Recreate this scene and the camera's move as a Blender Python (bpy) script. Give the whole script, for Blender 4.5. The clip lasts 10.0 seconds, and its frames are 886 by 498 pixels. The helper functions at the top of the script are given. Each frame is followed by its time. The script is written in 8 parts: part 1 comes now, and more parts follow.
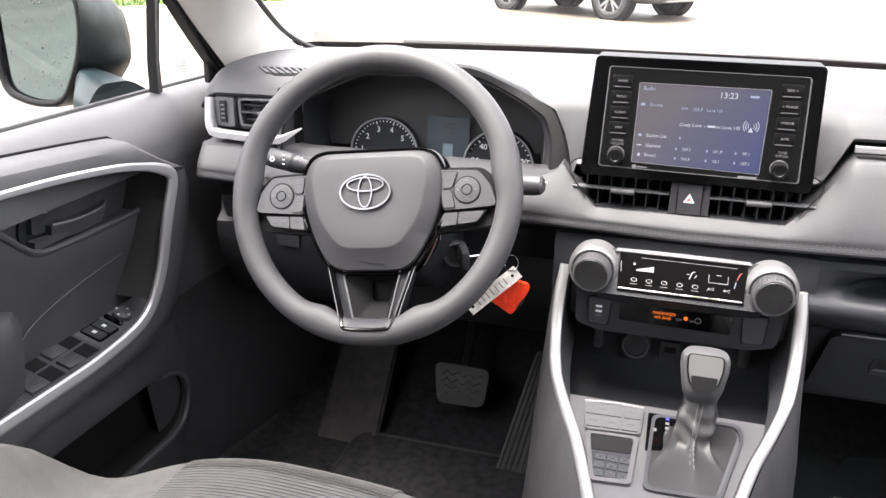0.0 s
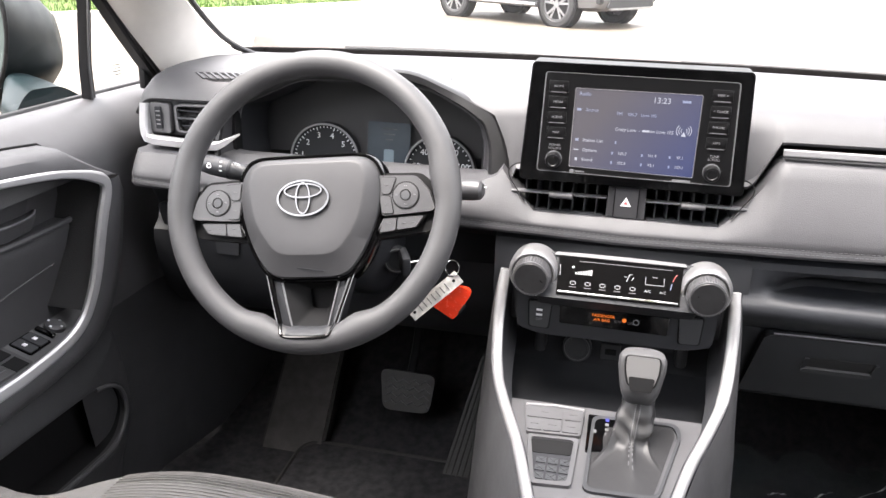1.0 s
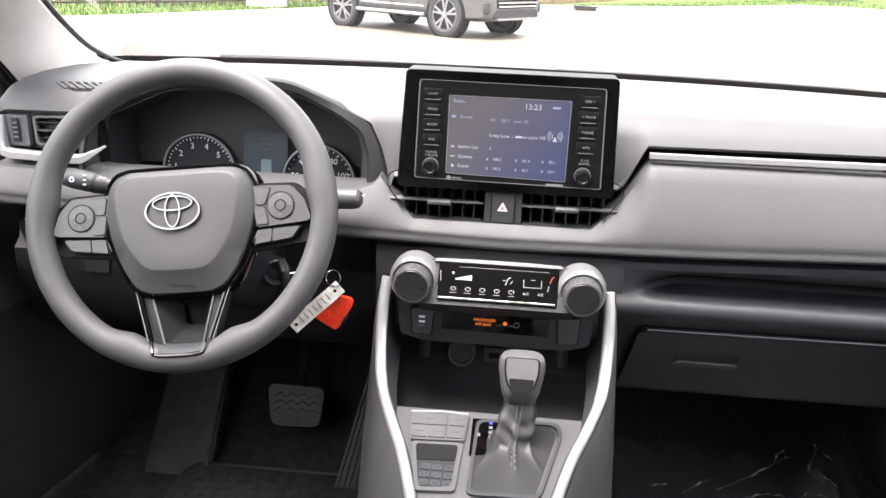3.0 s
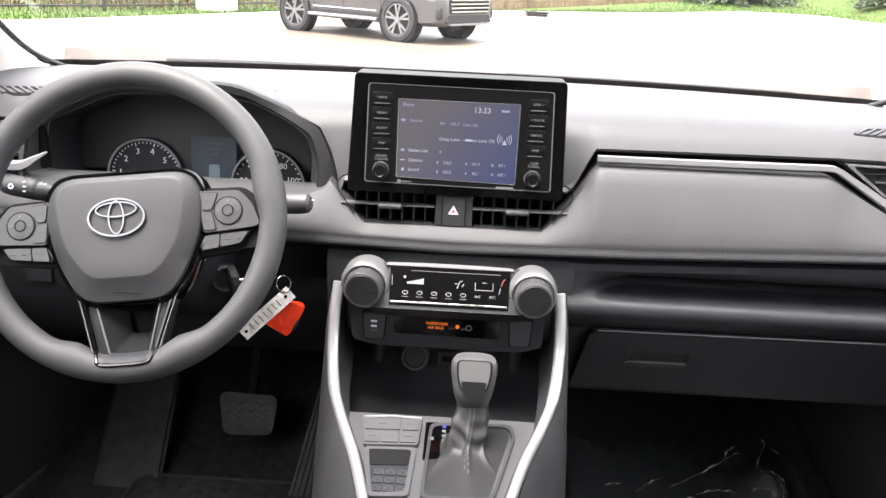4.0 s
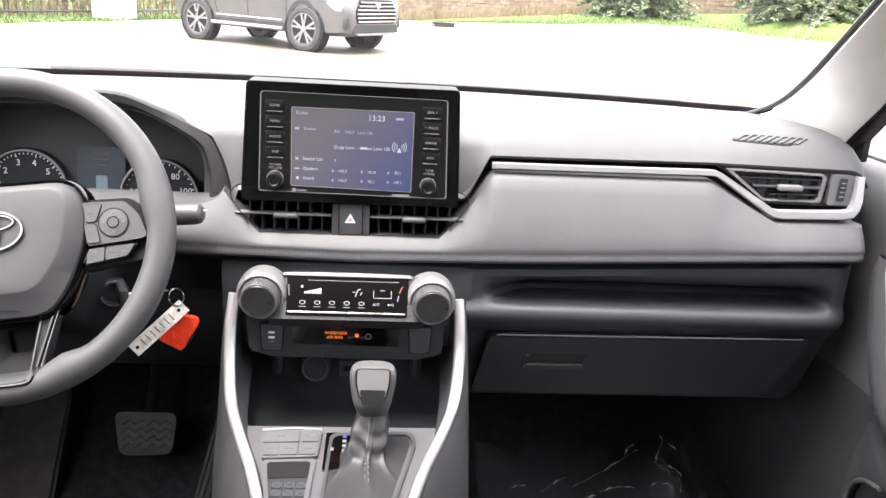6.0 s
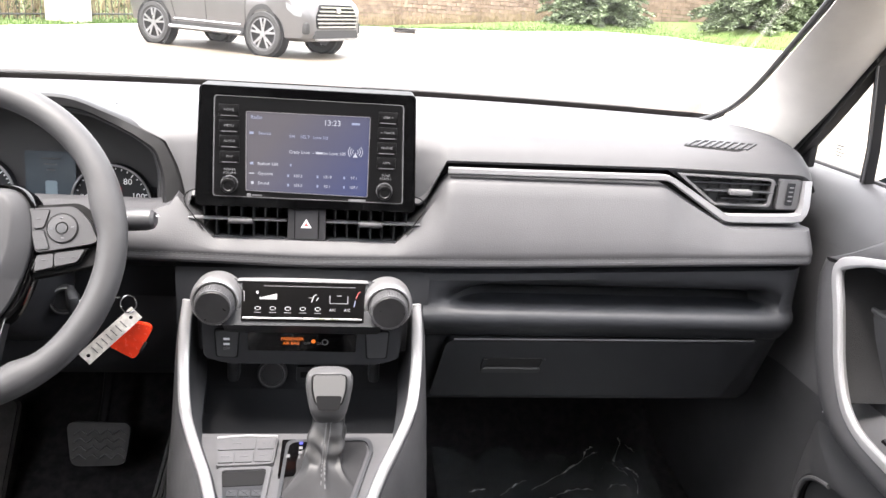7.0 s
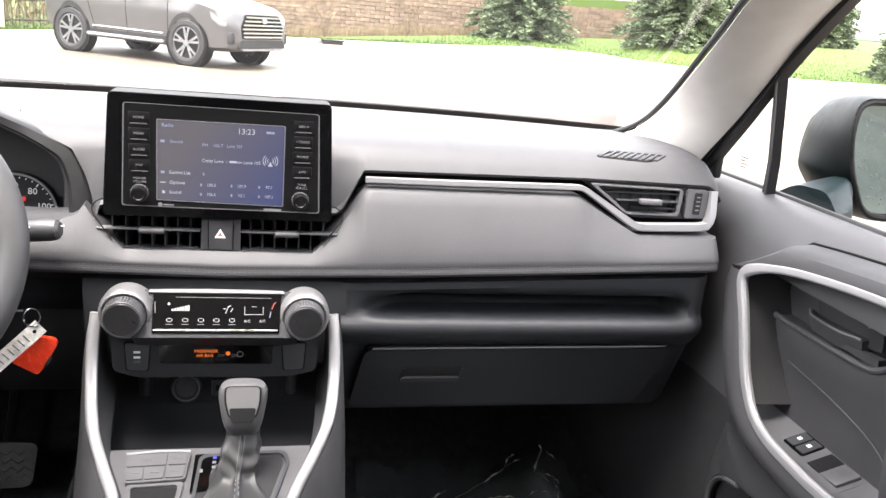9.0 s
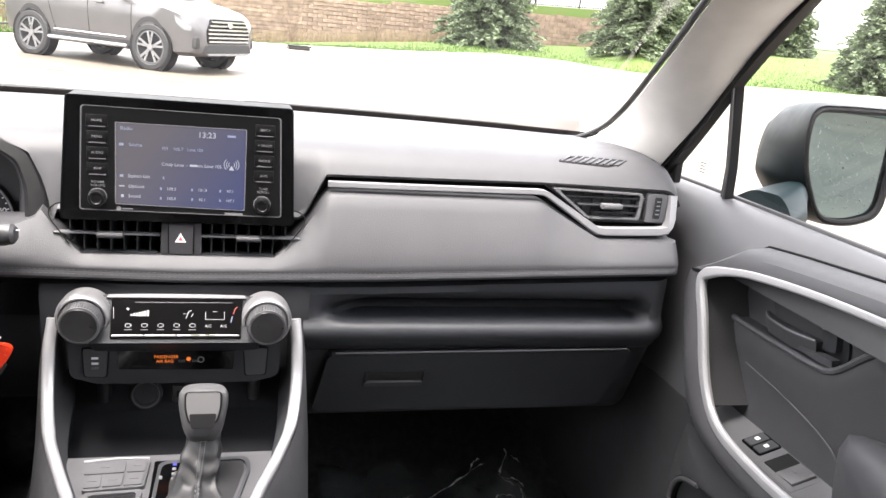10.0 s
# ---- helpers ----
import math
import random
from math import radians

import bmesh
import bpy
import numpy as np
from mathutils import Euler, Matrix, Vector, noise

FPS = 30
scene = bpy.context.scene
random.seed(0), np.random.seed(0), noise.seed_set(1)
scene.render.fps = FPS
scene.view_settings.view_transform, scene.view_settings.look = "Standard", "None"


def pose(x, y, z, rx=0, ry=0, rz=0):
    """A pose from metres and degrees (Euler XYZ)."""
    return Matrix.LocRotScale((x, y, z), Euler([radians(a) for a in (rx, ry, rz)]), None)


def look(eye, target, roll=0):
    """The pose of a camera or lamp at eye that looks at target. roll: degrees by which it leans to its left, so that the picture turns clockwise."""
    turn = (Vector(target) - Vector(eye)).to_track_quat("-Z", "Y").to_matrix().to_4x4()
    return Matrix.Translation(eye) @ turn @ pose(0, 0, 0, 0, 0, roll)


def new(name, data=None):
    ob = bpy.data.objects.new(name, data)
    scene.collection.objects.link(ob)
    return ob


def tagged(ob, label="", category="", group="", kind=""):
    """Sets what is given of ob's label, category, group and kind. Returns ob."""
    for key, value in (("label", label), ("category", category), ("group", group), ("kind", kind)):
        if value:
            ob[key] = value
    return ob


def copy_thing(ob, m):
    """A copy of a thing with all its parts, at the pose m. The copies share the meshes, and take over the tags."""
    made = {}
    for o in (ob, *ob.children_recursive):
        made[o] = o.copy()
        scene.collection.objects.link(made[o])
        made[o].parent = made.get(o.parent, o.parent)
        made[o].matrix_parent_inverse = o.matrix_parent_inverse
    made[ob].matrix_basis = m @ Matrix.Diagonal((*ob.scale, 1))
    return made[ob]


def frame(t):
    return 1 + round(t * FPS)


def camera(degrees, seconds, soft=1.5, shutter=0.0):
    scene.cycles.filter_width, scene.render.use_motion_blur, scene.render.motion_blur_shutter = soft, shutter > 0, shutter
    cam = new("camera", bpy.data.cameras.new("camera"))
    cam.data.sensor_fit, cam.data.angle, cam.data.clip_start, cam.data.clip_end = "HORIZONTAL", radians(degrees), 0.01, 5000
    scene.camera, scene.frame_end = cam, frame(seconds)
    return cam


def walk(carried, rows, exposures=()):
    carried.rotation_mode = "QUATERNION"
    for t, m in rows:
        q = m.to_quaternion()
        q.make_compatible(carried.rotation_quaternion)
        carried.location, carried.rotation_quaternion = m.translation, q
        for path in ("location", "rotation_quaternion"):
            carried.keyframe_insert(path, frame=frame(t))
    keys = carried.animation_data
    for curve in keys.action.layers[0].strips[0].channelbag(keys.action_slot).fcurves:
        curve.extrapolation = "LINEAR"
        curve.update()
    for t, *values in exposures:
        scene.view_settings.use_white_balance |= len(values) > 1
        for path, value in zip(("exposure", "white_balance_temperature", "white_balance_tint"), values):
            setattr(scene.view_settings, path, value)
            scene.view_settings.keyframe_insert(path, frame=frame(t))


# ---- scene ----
EXPOSURE = 3.8
cam = camera(57.71, 10.0)
ROWS = [
    (0, -0.0301, -0.1150, 1.2798, 68.895, -0.801, 16.315),
    (0.5, -0.0207, -0.1122, 1.2778, 69.214, -1.152, 14.626),
    (1, -0.0159, -0.1097, 1.2785, 69.404, -1.356, 12.872),
    (1.5, -0.0097, -0.1090, 1.2785, 69.603, -1.590, 10.992),
    (2, -0.0054, -0.1072, 1.2781, 69.819, -1.762, 9.040),
    (2.5, 0.0012, -0.1045, 1.2775, 70.054, -1.947, 7.136),
    (4, 0.0119, -0.1017, 1.2749, 70.756, -2.540, 2.199),
    (4.5, 0.0164, -0.1010, 1.2752, 71.006, -2.696, 0.603),
    (5, 0.0207, -0.1042, 1.2752, 71.255, -2.972, -1.043),
    (5.5, 0.0267, -0.1032, 1.2745, 71.495, -3.148, -2.614),
    (7, 0.0385, -0.1064, 1.2735, 72.334, -3.931, -6.740),
    (7.5, 0.0415, -0.1062, 1.2733, 72.625, -4.219, -8.034),
    (8, 0.0463, -0.1068, 1.2725, 72.937, -4.516, -9.383),
    (8.5, 0.0508, -0.1093, 1.2716, 73.270, -4.816, -10.624),
    (9, 0.0543, -0.1130, 1.2721, 73.580, -5.059, -11.632),
    (9.5, 0.0565, -0.1154, 1.2715, 73.888, -5.318, -12.785),
    (10, 0.0603, -0.1180, 1.2708, 74.225, -5.571, -13.870),
]
walk(cam, [(t, pose(x, y, z, rx, ry, rz)) for t, x, y, z, rx, ry, rz in ROWS], [(t, EXPOSURE + d, 6850, 14) for t, d in ((0.0, 0.09), (1.5, 0.12), (2.5, 0.12), (4.0, -0.14), (4.5, 0.02), (5.0, 0.07), (5.5, 0.14), (7.0, 0.18), (7.5, 0.17), (8.5, -0.02), (9.0, -0.05), (10.0, -0.05))])

# ---- light: a bright overcast day ----
world = bpy.data.worlds.new("overcast_sky")
scene.world = world
world.use_nodes = True
wn, wl = world.node_tree.nodes, world.node_tree.links
sky = wn.new("ShaderNodeTexSky")
sky.sky_type, sky.sun_disc, sky.sun_elevation, sky.sun_rotation = "NISHITA", False, radians(74), radians(228)
sky.air_density, sky.dust_density = 1.0, 3.0
grey = wn.new("ShaderNodeHueSaturation")
grey.inputs["Saturation"].default_value = 0.22
wl.new(sky.outputs[0], grey.inputs["Color"])
wl.new(grey.outputs[0], wn["Background"].inputs[0])
wn["Background"].inputs[1].default_value = 0.15
sun = new("sun", bpy.data.lights.new("sun", "SUN"))
sun.data.energy, sun.data.angle, sun.data.color = 0.5, radians(30), (1.0, 0.97, 0.93)
sun.matrix_world = look((-2.13, -1.92, 10), (0, 0, 0))


# ---- materials ----
def mat(name, color, rough=0.5, metal=0.0, vary=0.15, vscale=6.0, bump=0.0, bscale=400.0, coat=0.0, rvary=0.1,
        spec=0.5, cell=False, emit=0.0, island=0.0, obrand=0.0, tint=None):
    m = bpy.data.materials.new(name)
    m.use_nodes = True
    n, l = m.node_tree.nodes, m.node_tree.links
    b = n["Principled BSDF"]
    b.inputs["Roughness"].default_value, b.inputs["Metallic"].default_value = rough, metal
    b.inputs["Coat Weight"].default_value = coat
    b.inputs["Specular IOR Level"].default_value = spec
    co = n.new("ShaderNodeTexCoord")
    big = n.new("ShaderNodeTexNoise")
    big.inputs["Scale"].default_value, big.inputs["Detail"].default_value = vscale, 6.0
    l.new(co.outputs["Object"], big.inputs["Vector"])
    mix = n.new("ShaderNodeMix")
    mix.data_type = "RGBA"
    other = tint or tuple(c * (1 - vary) for c in color)
    mix.inputs[6].default_value = (*[min(1, c * (1 + vary * 0.6)) for c in color], 1)
    mix.inputs[7].default_value = (*other, 1)
    ramp = n.new("ShaderNodeMapRange")
    ramp.inputs[1].default_value, ramp.inputs[2].default_value = 0.32, 0.68
    l.new(big.outputs["Fac"], ramp.inputs[0])
    l.new(ramp.outputs[0], mix.inputs[0])
    col = mix.outputs[2]
    if island or obrand:
        src = n.new("ShaderNodeNewGeometry").outputs["Random Per Island"] if island else n.new("ShaderNodeObjectInfo").outputs["Random"]
        hs = n.new("ShaderNodeHueSaturation")
        mr = n.new("ShaderNodeMapRange")
        amt = island or obrand
        mr.inputs[3].default_value, mr.inputs[4].default_value = 1 - amt, 1 + amt
        l.new(src, mr.inputs[0])
        l.new(mr.outputs[0], hs.inputs["Value"])
        l.new(col, hs.inputs["Color"])
        col = hs.outputs[0]
    l.new(col, b.inputs["Base Color"])
    if rvary:
        rr = n.new("ShaderNodeMapRange")
        rr.inputs[3].default_value, rr.inputs[4].default_value = max(0.02, rough - rvary), min(1, rough + rvary)
        rn = n.new("ShaderNodeTexNoise")
        rn.inputs["Scale"].default_value, rn.inputs["Detail"].default_value = vscale * 3.1, 4.0
        l.new(co.outputs["Object"], rn.inputs["Vector"])
        l.new(rn.outputs["Fac"], rr.inputs[0])
        l.new(rr.outputs[0], b.inputs["Roughness"])
    if bump:
        if cell:
            t = n.new("ShaderNodeTexVoronoi")
            out = t.outputs["Distance"]
        else:
            t = n.new("ShaderNodeTexNoise")
            t.inputs["Detail"].default_value = 3.0
            out = t.outputs["Fac"]
        t.inputs["Scale"].default_value = bscale
        l.new(co.outputs["Object"], t.inputs["Vector"])
        bp = n.new("ShaderNodeBump")
        bp.inputs["Strength"].default_value, bp.inputs["Distance"].default_value = bump, 0.4 / bscale
        l.new(out, bp.inputs["Height"])
        l.new(bp.outputs[0], b.inputs["Normal"])
    if emit:
        b.inputs["Emission Color"].default_value = (*color, 1)
        b.inputs["Emission Strength"].default_value = emit
    return m


def glass(name, tint=(1, 1, 1), gloss=0.02):
    """A thin pane: clear, with a Fresnel gloss."""
    m = bpy.data.materials.new(name)
    m.use_nodes = True
    n, l = m.node_tree.nodes, m.node_tree.links
    n.remove(n["Principled BSDF"])
    tr, gl, mx, lw = n.new("ShaderNodeBsdfTransparent"), n.new("ShaderNodeBsdfGlossy"), n.new("ShaderNodeMixShader"), n.new("ShaderNodeLayerWeight")
    pw, ad = n.new("ShaderNodeMath"), n.new("ShaderNodeMath")
    pw.operation, pw.inputs[1].default_value = "POWER", 5.0
    ad.operation, ad.inputs[1].default_value, ad.inputs[2].default_value = "MULTIPLY_ADD", 0.9, 0.05
    tr.inputs[0].default_value = (*tint, 1)
    gl.inputs["Roughness"].default_value = gloss
    l.new(lw.outputs["Facing"], pw.inputs[0])
    l.new(pw.outputs[0], ad.inputs[0])
    l.new(ad.outputs[0], mx.inputs[0])
    l.new(tr.outputs[0], mx.inputs[1])
    l.new(gl.outputs[0], mx.inputs[2])
    l.new(mx.outputs[0], n["Material Output"].inputs[0])
    return m


SHOULDER = mat("door_shoulder_vinyl", (0.067, 0.067, 0.0715), 0.48, vary=0.08, vscale=14, bump=0.35, bscale=900, cell=True, rvary=0.06)
SOFT = mat("soft_dash_vinyl", (0.0395, 0.0395, 0.043), 0.58, vary=0.08, vscale=14, bump=0.35, bscale=900, cell=True, rvary=0.06)
HARD = mat("hard_black_plastic", (0.0245, 0.0258, 0.0292), 0.50, vary=0.1, vscale=9, bump=0.3, bscale=1300, cell=True, rvary=0.06)
DARK = mat("dark_lower_plastic", (0.0190, 0.0202, 0.0232), 0.55, vary=0.12, vscale=9, bump=0.3, bscale=1200, cell=True, spec=0.25)
WHEELRUB = mat("wheel_urethane", (0.050, 0.050, 0.0522), 0.52, spec=0.32, vary=0.1, vscale=20, bump=0.25, bscale=1500, cell=True, rvary=0.08)
GLOSS = mat("piano_black", (0.0016, 0.0016, 0.0018), 0.10, coat=0.15, spec=0.35, vary=0.05, rvary=0.03)
SATIN = mat("satin_silver_trim", (0.32, 0.32, 0.33), 0.32, 0.35, vary=0.05, vscale=30, rvary=0.05, bump=0.05, bscale=900)
DIALS = mat("dial_silver", (0.23, 0.23, 0.236), 0.30, 0.6, vary=0.06, vscale=30, rvary=0.05)
CHROME = mat("chrome", (0.62, 0.62, 0.63), 0.16, 1.0, vary=0.03, rvary=0.03)
GREYP = mat("grey_plastic", (0.10, 0.10, 0.105), 0.45, vary=0.06, rvary=0.05, bump=0.2, bscale=1500)
STITCH = mat("grey_thread", (0.085, 0.085, 0.09), 0.8, vary=0.2, vscale=200)
DOORT = mat("satin_door_trim", (0.37, 0.37, 0.38), 0.32, 0.45, vary=0.01, vscale=30, rvary=0)
DOORI = mat("door_insert_plastic", (0.039, 0.039, 0.042), 0.50, vary=0.1, vscale=9, bump=0.3, bscale=1200, cell=True)
CONS = mat("console_grey_plastic", (0.052, 0.052, 0.055), 0.42, vary=0.06, vscale=25, rvary=0.05, bump=0.2, bscale=1500)
CONTOP = mat("console_top_plastic", (0.062, 0.062, 0.066), 0.45, vary=0.06, vscale=25, rvary=0.05, bump=0.2, bscale=1500)
SWGREY = mat("switch_grey_plastic", (0.034, 0.034, 0.0368), 0.45, vary=0.06, rvary=0.05, bump=0.2, bscale=1500)
LOWDASH = mat("lower_dash_plastic", (0.0192, 0.0208, 0.0245), 0.50, vary=0.12, vscale=9, bump=0.3, bscale=1200, cell=True, spec=0.4)
LOWDOOR = mat("lower_door_plastic", (0.036, 0.0365, 0.039), 0.55, vary=0.12, vscale=9, bump=0.3, bscale=1200, cell=True, spec=0.3)
PRINT = mat("dim_white_print", (0.15, 0.153, 0.16), 0.5, vary=0.1, vscale=60, rvary=0)
SHELFP = mat("armrest_shelf_plastic", (0.072, 0.072, 0.0765), 0.45, vary=0.1, vscale=9, bump=0.3, bscale=1200, cell=True)
DOORP = mat("door_plastic", (0.050, 0.050, 0.0535), 0.42, vary=0.1, vscale=9, bump=0.3, bscale=1200, cell=True)
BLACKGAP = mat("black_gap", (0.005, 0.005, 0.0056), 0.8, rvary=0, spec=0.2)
LABELW = mat("white_print", (0.72, 0.73, 0.75), 0.5, vary=0.03, rvary=0)
RUBBER = mat("black_rubber", (0.018, 0.018, 0.018), 0.7, vary=0.2, vscale=40, bump=0.3, bscale=600)
CARPET = mat("black_carpet", (0.034, 0.034, 0.037), 0.95, vary=0.35, vscale=60, bump=0.9, bscale=700, rvary=0, spec=0.1)
PILLAR = mat("grey_woven_pillar_trim", (0.68, 0.655, 0.62), 0.75, vary=0.05, vscale=25, bump=0.3, bscale=1100, rvary=0.05)
GLASS = glass("clear_glass", (0.97, 0.985, 0.975))
# unseen rear panes, tinted this deep to cut the light from behind
REARDIM = glass("dimmed_rear_glass", (0.03, 0.033, 0.033))


# ---- mesh helpers ----
ORIGIN = {}


def thing(name, at, label, category, group="", kind=""):
    ob = new(name)
    ob.location = at
    ob.empty_display_size = 0.05
    ORIGIN[ob] = Vector(at)
    return tagged(ob, label, category, group, kind)


def finish(bm, material, name, smooth=35):
    bmesh.ops.remove_doubles(bm, verts=bm.verts, dist=1e-6)
    bmesh.ops.recalc_face_normals(bm, faces=bm.faces)
    me = bpy.data.meshes.new(name)
    bm.to_mesh(me)
    bm.free()
    for m in material if isinstance(material, (list, tuple)) else (material,):
        me.materials.append(m)
    if smooth:
        me.polygons.foreach_set("use_smooth", [True] * len(me.polygons))
        me.set_sharp_from_angle(angle=radians(smooth))
    return me


def part(name, bm, material, parent, label="", smooth=35):
    """One mesh under a thing or a part, given in the world's metres."""
    o = ORIGIN[parent]
    bmesh.ops.translate(bm, verts=bm.verts, vec=-o)
    ob = new(name, finish(bm, material, name, smooth))
    ob.parent = parent
    ORIGIN[ob] = o
    return tagged(ob, label)


def structure(name, bm, material, label="", category="", smooth=35, kind="structure"):
    ob = new(name, finish(bm, material, name, smooth))
    ORIGIN[ob] = Vector((0, 0, 0))
    return tagged(ob, label, category, "", kind)


def join(*bms):
    out = bmesh.new()
    for b in bms:
        me = bpy.data.meshes.new("tmp")
        b.to_mesh(me)
        b.free()
        out.from_mesh(me)
        bpy.data.meshes.remove(me)
    return out


def surf(rows, close=False, wrap=False):
    """A sheet through rows of points."""
    bm = bmesh.new()
    vs = [[bm.verts.new(p) for p in r] for r in rows]
    n = len(rows)
    for i in range(n if wrap else n - 1):
        a, b = vs[i], vs[(i + 1) % n]
        for j in range(len(a) if close else len(a) - 1):
            k = (j + 1) % len(a)
            bm.faces.new((a[j], a[k], b[k], b[j]))
    return bm


def cap(bm, loops):
    """Closes the ends of a tube made by surf(close=True)."""
    bm.verts.ensure_lookup_table()
    for idx in loops:
        bm.faces.new([bm.verts[i] for i in idx])
    return bm


def solid(rows):
    """A closed body through rings of points."""
    bm = surf(rows, close=True)
    m, n = len(rows[0]), len(rows)
    return cap(bm, [list(range(m)), list(range((n - 1) * m, n * m))])


def bevelled(bm, w, seg=2, angle=25):
    es = [e for e in bm.edges if len(e.link_faces) == 2 and e.calc_face_angle(0) > radians(angle)]
    if w and es:
        bmesh.ops.bevel(bm, geom=es, offset=w, segments=seg, profile=0.5, affect="EDGES", clamp_overlap=True)
    return bm


def box(c, size, bevel=0.0, m=None, seg=2):
    bm = bmesh.new()
    bmesh.ops.create_cube(bm, size=1, matrix=Matrix.Diagonal((*size, 1)))
    bevelled(bm, bevel, seg)
    bmesh.ops.transform(bm, verts=bm.verts, matrix=Matrix.Translation(c) @ (m or Matrix()))
    return bm


def rounded(pts, r, seg=4):
    """A polygon with its corners rounded by r."""
    out, n = [], len(pts)
    for i in range(n):
        p, a, b = Vector(pts[i]), Vector(pts[i - 1]), Vector(pts[(i + 1) % n])
        ra, rb = min(r, (a - p).length * 0.45), min(r, (b - p).length * 0.45)
        s, e = p + (a - p).normalized() * ra, p + (b - p).normalized() * rb
        for k in range(seg + 1):
            t = k / seg
            out.append((1 - t) ** 2 * s + 2 * t * (1 - t) * p + t * t * e)
    return out


def plate(pts, fn, d0, d1, bevel=0.0, seg=2):
    """A slab with the outline pts, from depth d0 to d1; fn(u, v, d) gives the place."""
    bm = solid([[fn(p[0], p[1], d0) for p in pts], [fn(p[0], p[1], d1) for p in pts]])
    return bevelled(bm, bevel, seg, 40)


def ring(outer, inner, fn, d0, d1, bevel=0.0):
    """A frame between two outlines of as many points."""
    rows = [[fn(*p, d0) for p in outer], [fn(*p, d1) for p in outer], [fn(*p, d1) for p in inner], [fn(*p, d0) for p in inner]]
    return bevelled(surf(rows, close=True, wrap=True), bevel, 2, 40)


def smooth_path(pts, n=6):
    """Catmull-Rom through the points."""
    P = [Vector(p) for p in pts]
    P = [2 * P[0] - P[1]] + P + [2 * P[-1] - P[-2]]
    out = []
    for i in range(1, len(P) - 2):
        for k in range(n):
            t = k / n
            a, b, c, d = P[i - 1:i + 3]
            out.append(0.5 * (2 * b + (c - a) * t + (2 * a - 5 * b + 4 * c - d) * t * t + (3 * b - a - 3 * c + d) * t ** 3))
    return out + [P[-2]]


def sweep(path, section, up=(0, 0, 1), closed=False, scale=None):
    """Carries a section (side, up) along a path."""
    P, rows, n = [Vector(p) for p in path], [], len(path)
    for i, p in enumerate(P):
        a, b = (P[i - 1], P[(i + 1) % n]) if closed else (P[max(0, i - 1)], P[min(n - 1, i + 1)])
        t = (b - a).normalized()
        s = t.cross(Vector(up)).normalized()
        u = s.cross(t).normalized()
        k = scale[i] if scale else 1
        rows.append([p + s * (q[0] * k) + u * (q[1] * k) for q in section])
    return surf(rows, close=True, wrap=True) if closed else solid(rows)


def circle(r, n=12, ry=None):
    return [(r * math.cos(2 * math.pi * k / n), (ry or r) * math.sin(2 * math.pi * k / n)) for k in range(n)]


def tube(path, r, n=10, closed=False, up=(0, 0, 1), scale=None):
    return sweep(path, circle(r, n), up, closed, scale)


def basis(c, normal, up=(0, 0, 1)):
    """fn(u, v, d): u to the right as seen from the front, v up, d out along the normal."""
    n = Vector(normal).normalized()
    u = Vector(up).cross(n).normalized()
    v = n.cross(u)
    c = Vector(c)
    return lambda a, b, d=0.0: c + u * a + v * b + n * d


def lathe(profile, fn, n=28):
    """Turns (radius, height) round fn's normal."""
    rows = [[fn(r * math.cos(2 * math.pi * k / n), r * math.sin(2 * math.pi * k / n), h) for k in range(n)] for r, h in profile]
    return surf(rows, close=True, wrap=profile[-1][0] > 1e-6)


def text_mesh(words, size, fn, d=0.0, align="CENTER", thick=0.0002):
    cu = bpy.data.curves.new("words", "FONT")
    cu.body, cu.size, cu.align_x, cu.align_y, cu.extrude = words, size, align, "CENTER", thick
    cu.resolution_u = 2
    tmp = bpy.data.objects.new("tmp", cu)
    scene.collection.objects.link(tmp)
    me = tmp.to_mesh()
    bm = bmesh.new()
    bm.from_mesh(me)
    tmp.to_mesh_clear()
    bpy.data.objects.remove(tmp)
    bpy.data.curves.remove(cu)
    for v in bm.verts:
        v.co = fn(v.co.x, v.co.y, d + v.co.z)
    return bm


def lerp(a, b, t):
    return a + (b - a) * max(0.0, min(1.0, t))


def knots(x, *pts):
    """Piecewise linear through (x, y) pairs."""
    if x <= pts[0][0]:
        return pts[0][1]
    for (a, p), (b, q) in zip(pts, pts[1:]):
        if x <= b:
            return p + (q - p) * (x - a) / (b - a)
    return pts[-1][1]


def spread(a, b, n):
    return [a + (b - a) * k / (n - 1) for k in range(n)]

# ================= dashboard =================
dash = thing("dashboard", (0, 1.05, 0.68), "black padded dashboard with stitched seam and satin silver strip", "dashboard")


def face(y):
    return lambda u, v, d=0.0: Vector((u, y - d, v))


def glass_y(x):
    return 1.425 - 0.115 * (abs(x) / 0.73) ** 2.2


def upper_low(x):
    a = abs(x)
    return knots(a, (0.0, 1.0), (0.150, 1.0), (0.158, 1.008), (0.184, 1.0575), (0.50, 1.061), (0.72, 1.058))


def seam_z(x):
    return knots(x, (-0.71, 0.953), (-0.40, 0.942), (-0.19, 0.937), (0.0, 0.933), (0.25, 0.938), (0.44, 0.945), (0.71, 0.955))


def xs_between(a, b, step=0.012):
    return spread(a, b, max(2, int((b - a) / step)))


